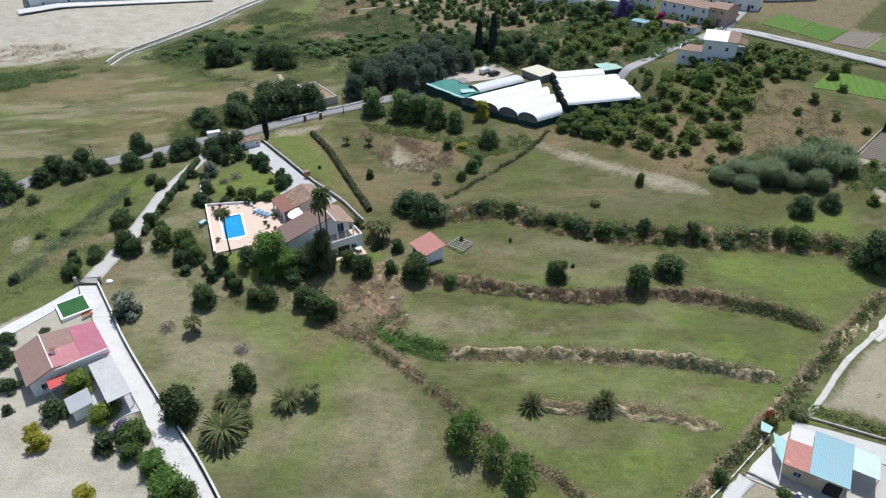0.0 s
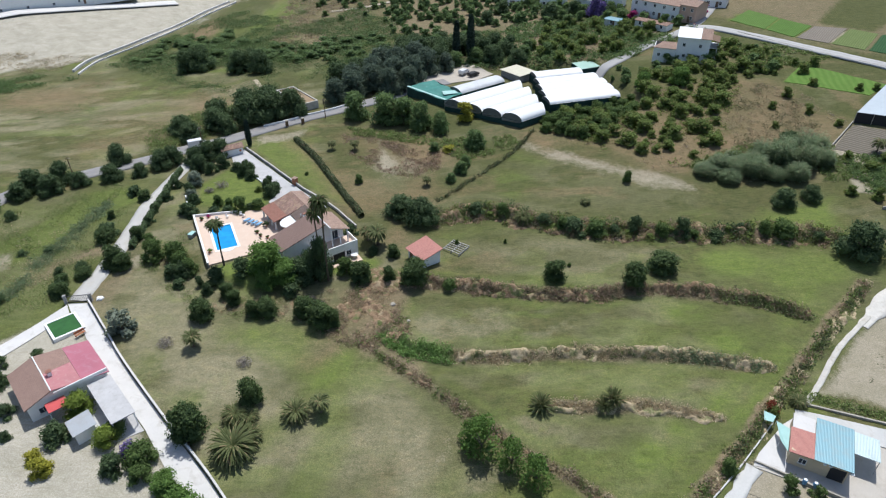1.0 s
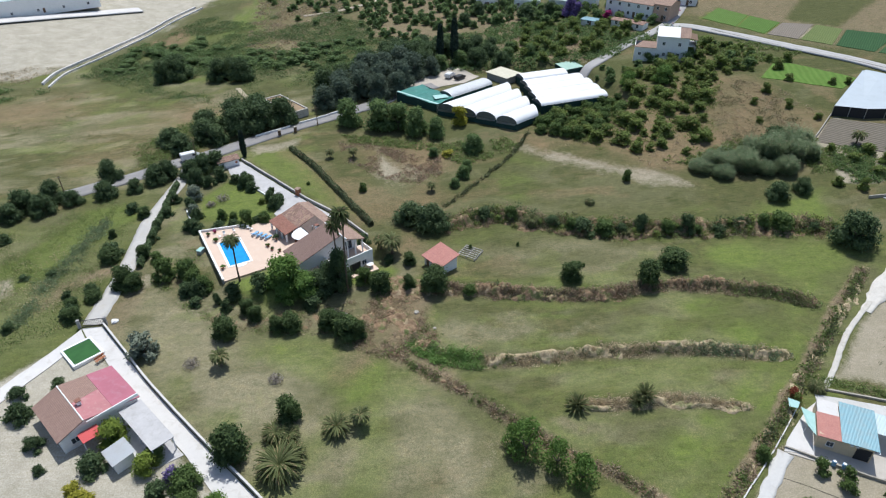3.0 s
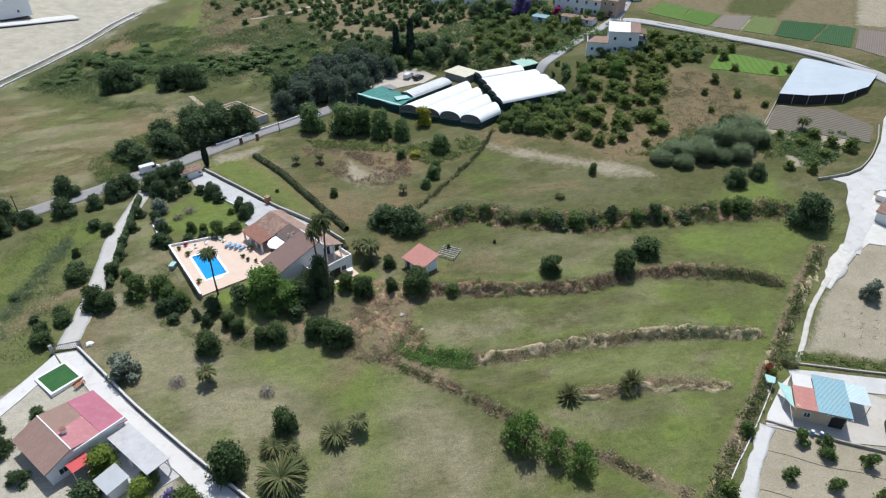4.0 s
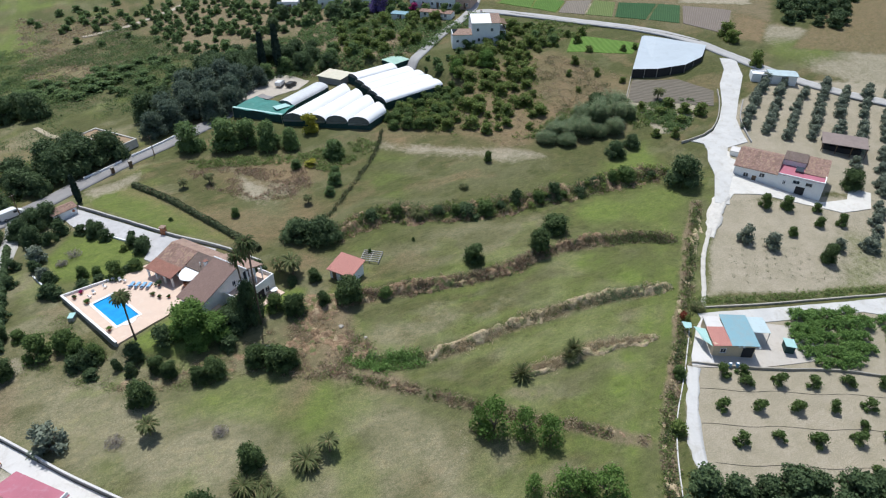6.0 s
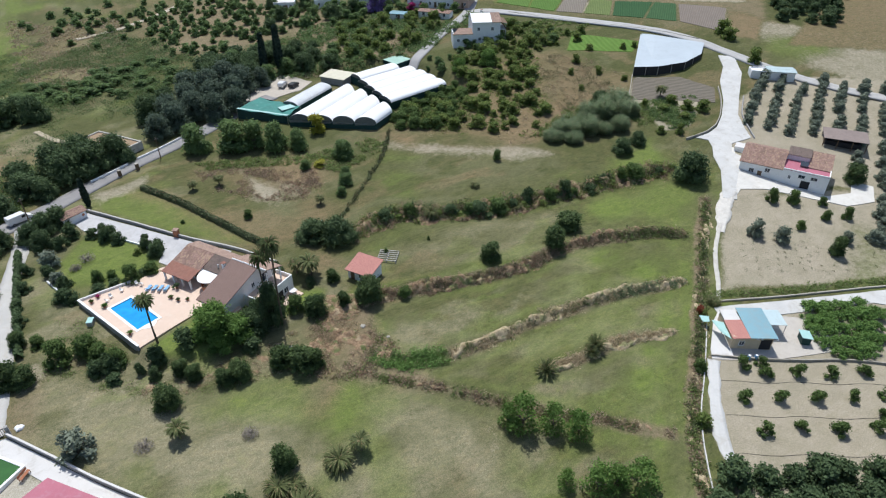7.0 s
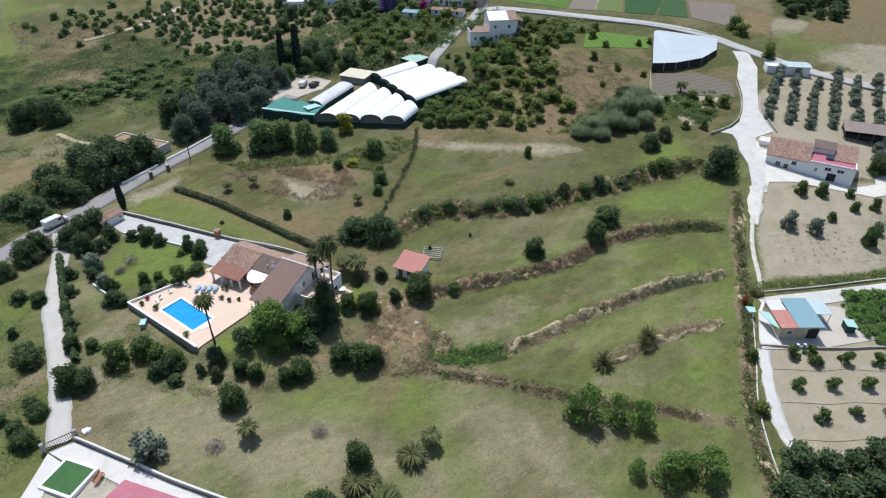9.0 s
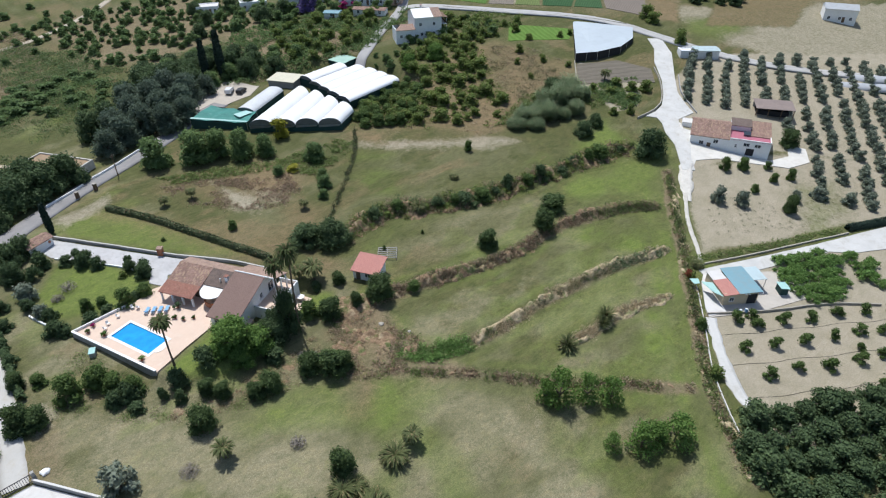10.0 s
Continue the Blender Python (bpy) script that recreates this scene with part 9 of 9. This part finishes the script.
# ---- vehicles ----
def van(x, y, yaw, label, paint, length=5.2, h=2.1, name="van"):
    r = thing(name, label, "van", (x, y, lz(x, y) + 0.2), yaw)
    prof = [(-length / 2, 0.35), (length / 2, 0.35), (length / 2, 0.95), (length / 2 - 0.75, 1.15), (length / 2 - 1.4, h - 0.1), (length / 2 - 1.8, h), (-length / 2 + 0.1, h), (-length / 2, h - 0.2)]
    bm = B()
    a = [bm.verts.new((px, -0.92, pz)) for px, pz in prof]
    b = [bm.verts.new((px, 0.92, pz)) for px, pz in prof]
    bm.faces.new(a), bm.faces.new(b[::-1])
    for i in range(len(prof)):
        j = (i + 1) % len(prof)
        bm.faces.new((a[i], b[i], b[j], a[j]))
    bmesh.ops.bevel(bm, geom=bm.edges[:], offset=0.06, segments=2, affect="EDGES")
    part("body", bm, paint, r)
    part("windscreen", slab(B(), [(length / 2 - 0.82, -0.78, 1.22), (length / 2 - 0.82, 0.78, 1.22), (length / 2 - 1.34, 0.78, h - 0.16), (length / 2 - 1.34, -0.78, h - 0.16)], -0.04), GLASS, r)
    for s in (-0.93, 0.93):
        part("side_window", box(B(), length / 2 - 2.3, s - 0.012, 1.25, length / 2 - 1.5, s + 0.012, h - 0.3), GLASS, r)
    for wx in (-length / 2 + 0.9, length / 2 - 0.9):
        for s in (-0.85, 0.85):
            w = part("wheel", tube(B(), [(wx, s - 0.1, 0.32), (wx, s + 0.1, 0.32)], 0.33, 14), DARKSTEEL, r)
            part("rim", tube(B(), [(wx, s - 0.115, 0.32), (wx, s + 0.115, 0.32)], 0.18, 10), STEEL, w)
    return r


CARWHITE = worn("white_car_paint", (0.75, 0.75, 0.76), 0.04, None, 1.0, 0.25, 0.001, 0.0, 0.5)
van(-62.6, 160.4, 0.45, "white delivery van parked by the road", CARWHITE)


# ---- small things out of doors ----
def utility_pole(x, y, h, yaw):
    r = thing("utility_pole", "weathered wooden utility pole beside the road", "pole", (x, y, lz(x, y)), yaw, "utility poles")
    part("pole", tube(B(), [(0, 0, -0.5), (0, 0, h * 0.5), (0, 0, h)], [0.14, 0.12, 0.09], 8), WOOD, r)
    part("crossarm", box(B(), -0.6, -0.15, h - 0.5, 0.6, -0.09, h - 0.4), WOOD, r)
    for s in (-0.5, 0.0, 0.5):
        part("insulator", tube(B(), [(s, -0.12, h - 0.398), (s, -0.12, h - 0.25)], [0.05, 0.03], 6), PLASTIC, r)


utility_pole(-60.8, 158.8, 6.5, 0.5)
utility_pole(-29.6, 175.6, 6.0, 0.5)
utility_pole(-88.5, 143.4, 6.5, 0.4)
for x, y in ((-35.8, 172.4), (-40.2, 171.2)):
    r = thing("gate_pillar", "dark stone gate pillar at the roadside", "pillar", (x, y, lz(x, y)), 0.5, "roadside pillars")
    part("shaft", box(B(), -0.35, -0.35, -0.3, 0.35, 0.35, 1.7, bev=0.03), WOOD, r)
    part("cap", box(B(), -0.42, -0.42, 1.703, 0.42, 0.42, 1.82, bev=0.03), STONE, r)


def boulder(x, y, s, mat, label, seed):
    rng = np.random.default_rng(seed)
    bm = B()
    bmesh.ops.create_icosphere(bm, subdivisions=2, radius=s)
    for v in bm.verts:
        v.co *= 1 + 0.18 * math.sin(v.co.x / s * 3 + seed) * math.cos(v.co.y / s * 4 + seed)
        v.co.z *= 0.55
    r = solo("boulder", bm, mat, label, "boulder")
    r.location = (x, y, lz(x, y) + 0.15 * s)


boulder(-64.4, 96.0, 0.7, WHITE, "white painted boulder beside the track", 1)
for k, (x, y, s) in enumerate(((-9.4, 91.2, 0.5), (-6.6, 86.4, 0.35), (-22.6, 92.6, 0.4))):
    boulder(x, y, s, STONE, "pale stone lying in the dry gully", k + 3)


def dead_bush(x, y, w, h, seed):
    r = thing("dead_bush", "bare grey dead bush in the dry meadow", "bush", (x, y, lz(x, y)), seed)
    rng = random.Random(seed)
    bm = B()
    for k in range(26):
        a, q = rng.uniform(0, 6.28), rng.uniform(0.3, 1.0)
        px, py = math.cos(a) * w / 2 * q, math.sin(a) * w / 2 * q
        tube(bm, [(0, 0, -0.1), (px * 0.5, py * 0.5, h * 0.5), (px + rng.uniform(-0.2, 0.2), py + rng.uniform(-0.2, 0.2), h * rng.uniform(0.6, 1.0))], [0.05, 0.035, 0.015], 4)
    part("trunk", bm, DEADWOOD, r)
    tw = np.random.default_rng(seed)
    n = 260
    a, q = tw.uniform(0, 6.283, n), np.sqrt(tw.uniform(0, 1, n))
    c = np.stack([np.cos(a) * w / 2 * q, np.sin(a) * w / 2 * q, h * tw.uniform(0.3, 1.0, n) * (1.1 - 0.5 * q)], 1)
    kid("crown", quads_mesh("crown", leaf_quads(tw, c, c + np.array([0, 0, 0.3]), 0.09, 5.0), DEADWOOD), r)


DEADWOOD = worn("grey_dead_wood", (0.27, 0.235, 0.2), 0.25, (0.36, 0.32, 0.27), 2.0)
for k, (x, y, w, h) in enumerate(((-48.6, 83.4, 3.0, 1.2), (-34.2, 78.0, 2.6, 1.2), (-51.0, 136.7, 3.4, 1.6), (-53.4, 134.6, 2.4, 1.3), (-24.6, 93.0, 2.2, 1.0))):
    dead_bush(x, y, w, h, k + 1)
tank = thing("water_tank", "small grey water tank below the pool wall", "tank", (-52.4, 115.6, lz(-52.4, 115.6)), 1.2)
part("tank_body", box(B(), -0.8, -0.5, -0.2, 0.8, 0.5, 0.9, bev=0.06), SHEET_GREY, tank)
part("lid", box(B(), -0.84, -0.54, 0.903, 0.84, 0.54, 0.97, bev=0.02), AQUA, tank)
HOSE = worn("black_hose", (0.05, 0.045, 0.04), 0.2, None, 3.0)
for k in range(3):
    x0, y0, x1, y1 = 38.5 - 3.6 * k, 51.4 - 6.2 * k, 76 - 3.6 * k, 30 - 6.2 * k
    bm = B()
    tube(bm, [(x0 + (x1 - x0) * q, y0 + (y1 - y0) * q + 0.25 * math.sin(q * 22 + k), lz(x0 + (x1 - x0) * q, y0 + (y1 - y0) * q) + 0.05) for q in [i / 30 for i in range(31)]], 0.03, 5)
    solo("irrigation_hose", bm, HOSE, "black irrigation hose lying along an orchard row", "hose", group="irrigation hoses")
plant_all(tree_kind("jacaranda", "small tree in full purple-blue flower", "tree", *variants("purple", 1, 3.0, 2.8, 0.0, 6, 900, 0.24, 0.3, seed=161, trunk=0.08)), (2.8, 3.0), [(-47.4, 61.4, 2.6, 3.0), (71, 257, 7.5, 6.5), (73, 254, 6, 5)])
plant_all(tree_kind("flowering_shrub", "shrub with rust-red leaves by the boundary wall", "shrub", *variants("rust", 1, 2.2, 2.0, 0.0, 6, 700, 0.2, 0.3, seed=165, trunk=0.06)), (2.0, 2.2), [(49.6, 63.8, 2.0, 2.2)])
van(14, 206, 0.9, "white van parked behind the greenhouses", CARWHITE, 4.4, 1.6, "parked_van")
van(17, 204, 0.7, "dark car parked behind the greenhouses", DARKSTEEL, 4.2, 1.45, "parked_car")
plant_all(tree_kind("bougainvillea", "magenta bougainvillea against the village houses", "shrub", *variants("pink", 1, 4.0, 3.4, 0.0, 7, 900, 0.26, 0.2, seed=171, trunk=0.08)), (3.4, 4.0), [(84, 248, 3.0, 4.4), (88, 246, 2.4, 4.0), (109, 243, 3.8, 5.0)])

for i in range(13):
    q = spline(FENCE, 3.0)
    if i < len(q):
        x, y = q[i]
        f = thing("fence_post", "weathered wooden post of an old fence", "fence post", (x, y, lz(x, y)), 0.3 * i, "fence posts")
        part("post", tube(B(), [(0, 0, -0.4), (0, 0, 1.3)], [0.06, 0.05], 6), WOOD, f)

bench = thing("garden_bench", "brown timber garden bench beside the pond", "bench", (-63.9, 86.1, lz(-63.9, 86.1) + 0.14), 0.9)
for k in range(3):
    part("slat", box(B(), -0.9, -0.25 + k * 0.18, 0.42, 0.9, -0.1 + k * 0.18, 0.47), TERRA, bench)
part("backrest", box(B(), -0.9, 0.31, 0.5, 0.9, 0.37, 0.95, bev=0.01), TERRA, bench)
for x in (-0.8, 0.8):
    for y in (-0.2, 0.3):
        part("leg", box(B(), x - 0.04, y - 0.04, 0.0, x + 0.04, y + 0.04, 0.415), WOOD, bench)

for spare in PARK:
    if spare not in USED:
        for o in (*spare.children_recursive, spare):
            bpy.data.objects.remove(o)
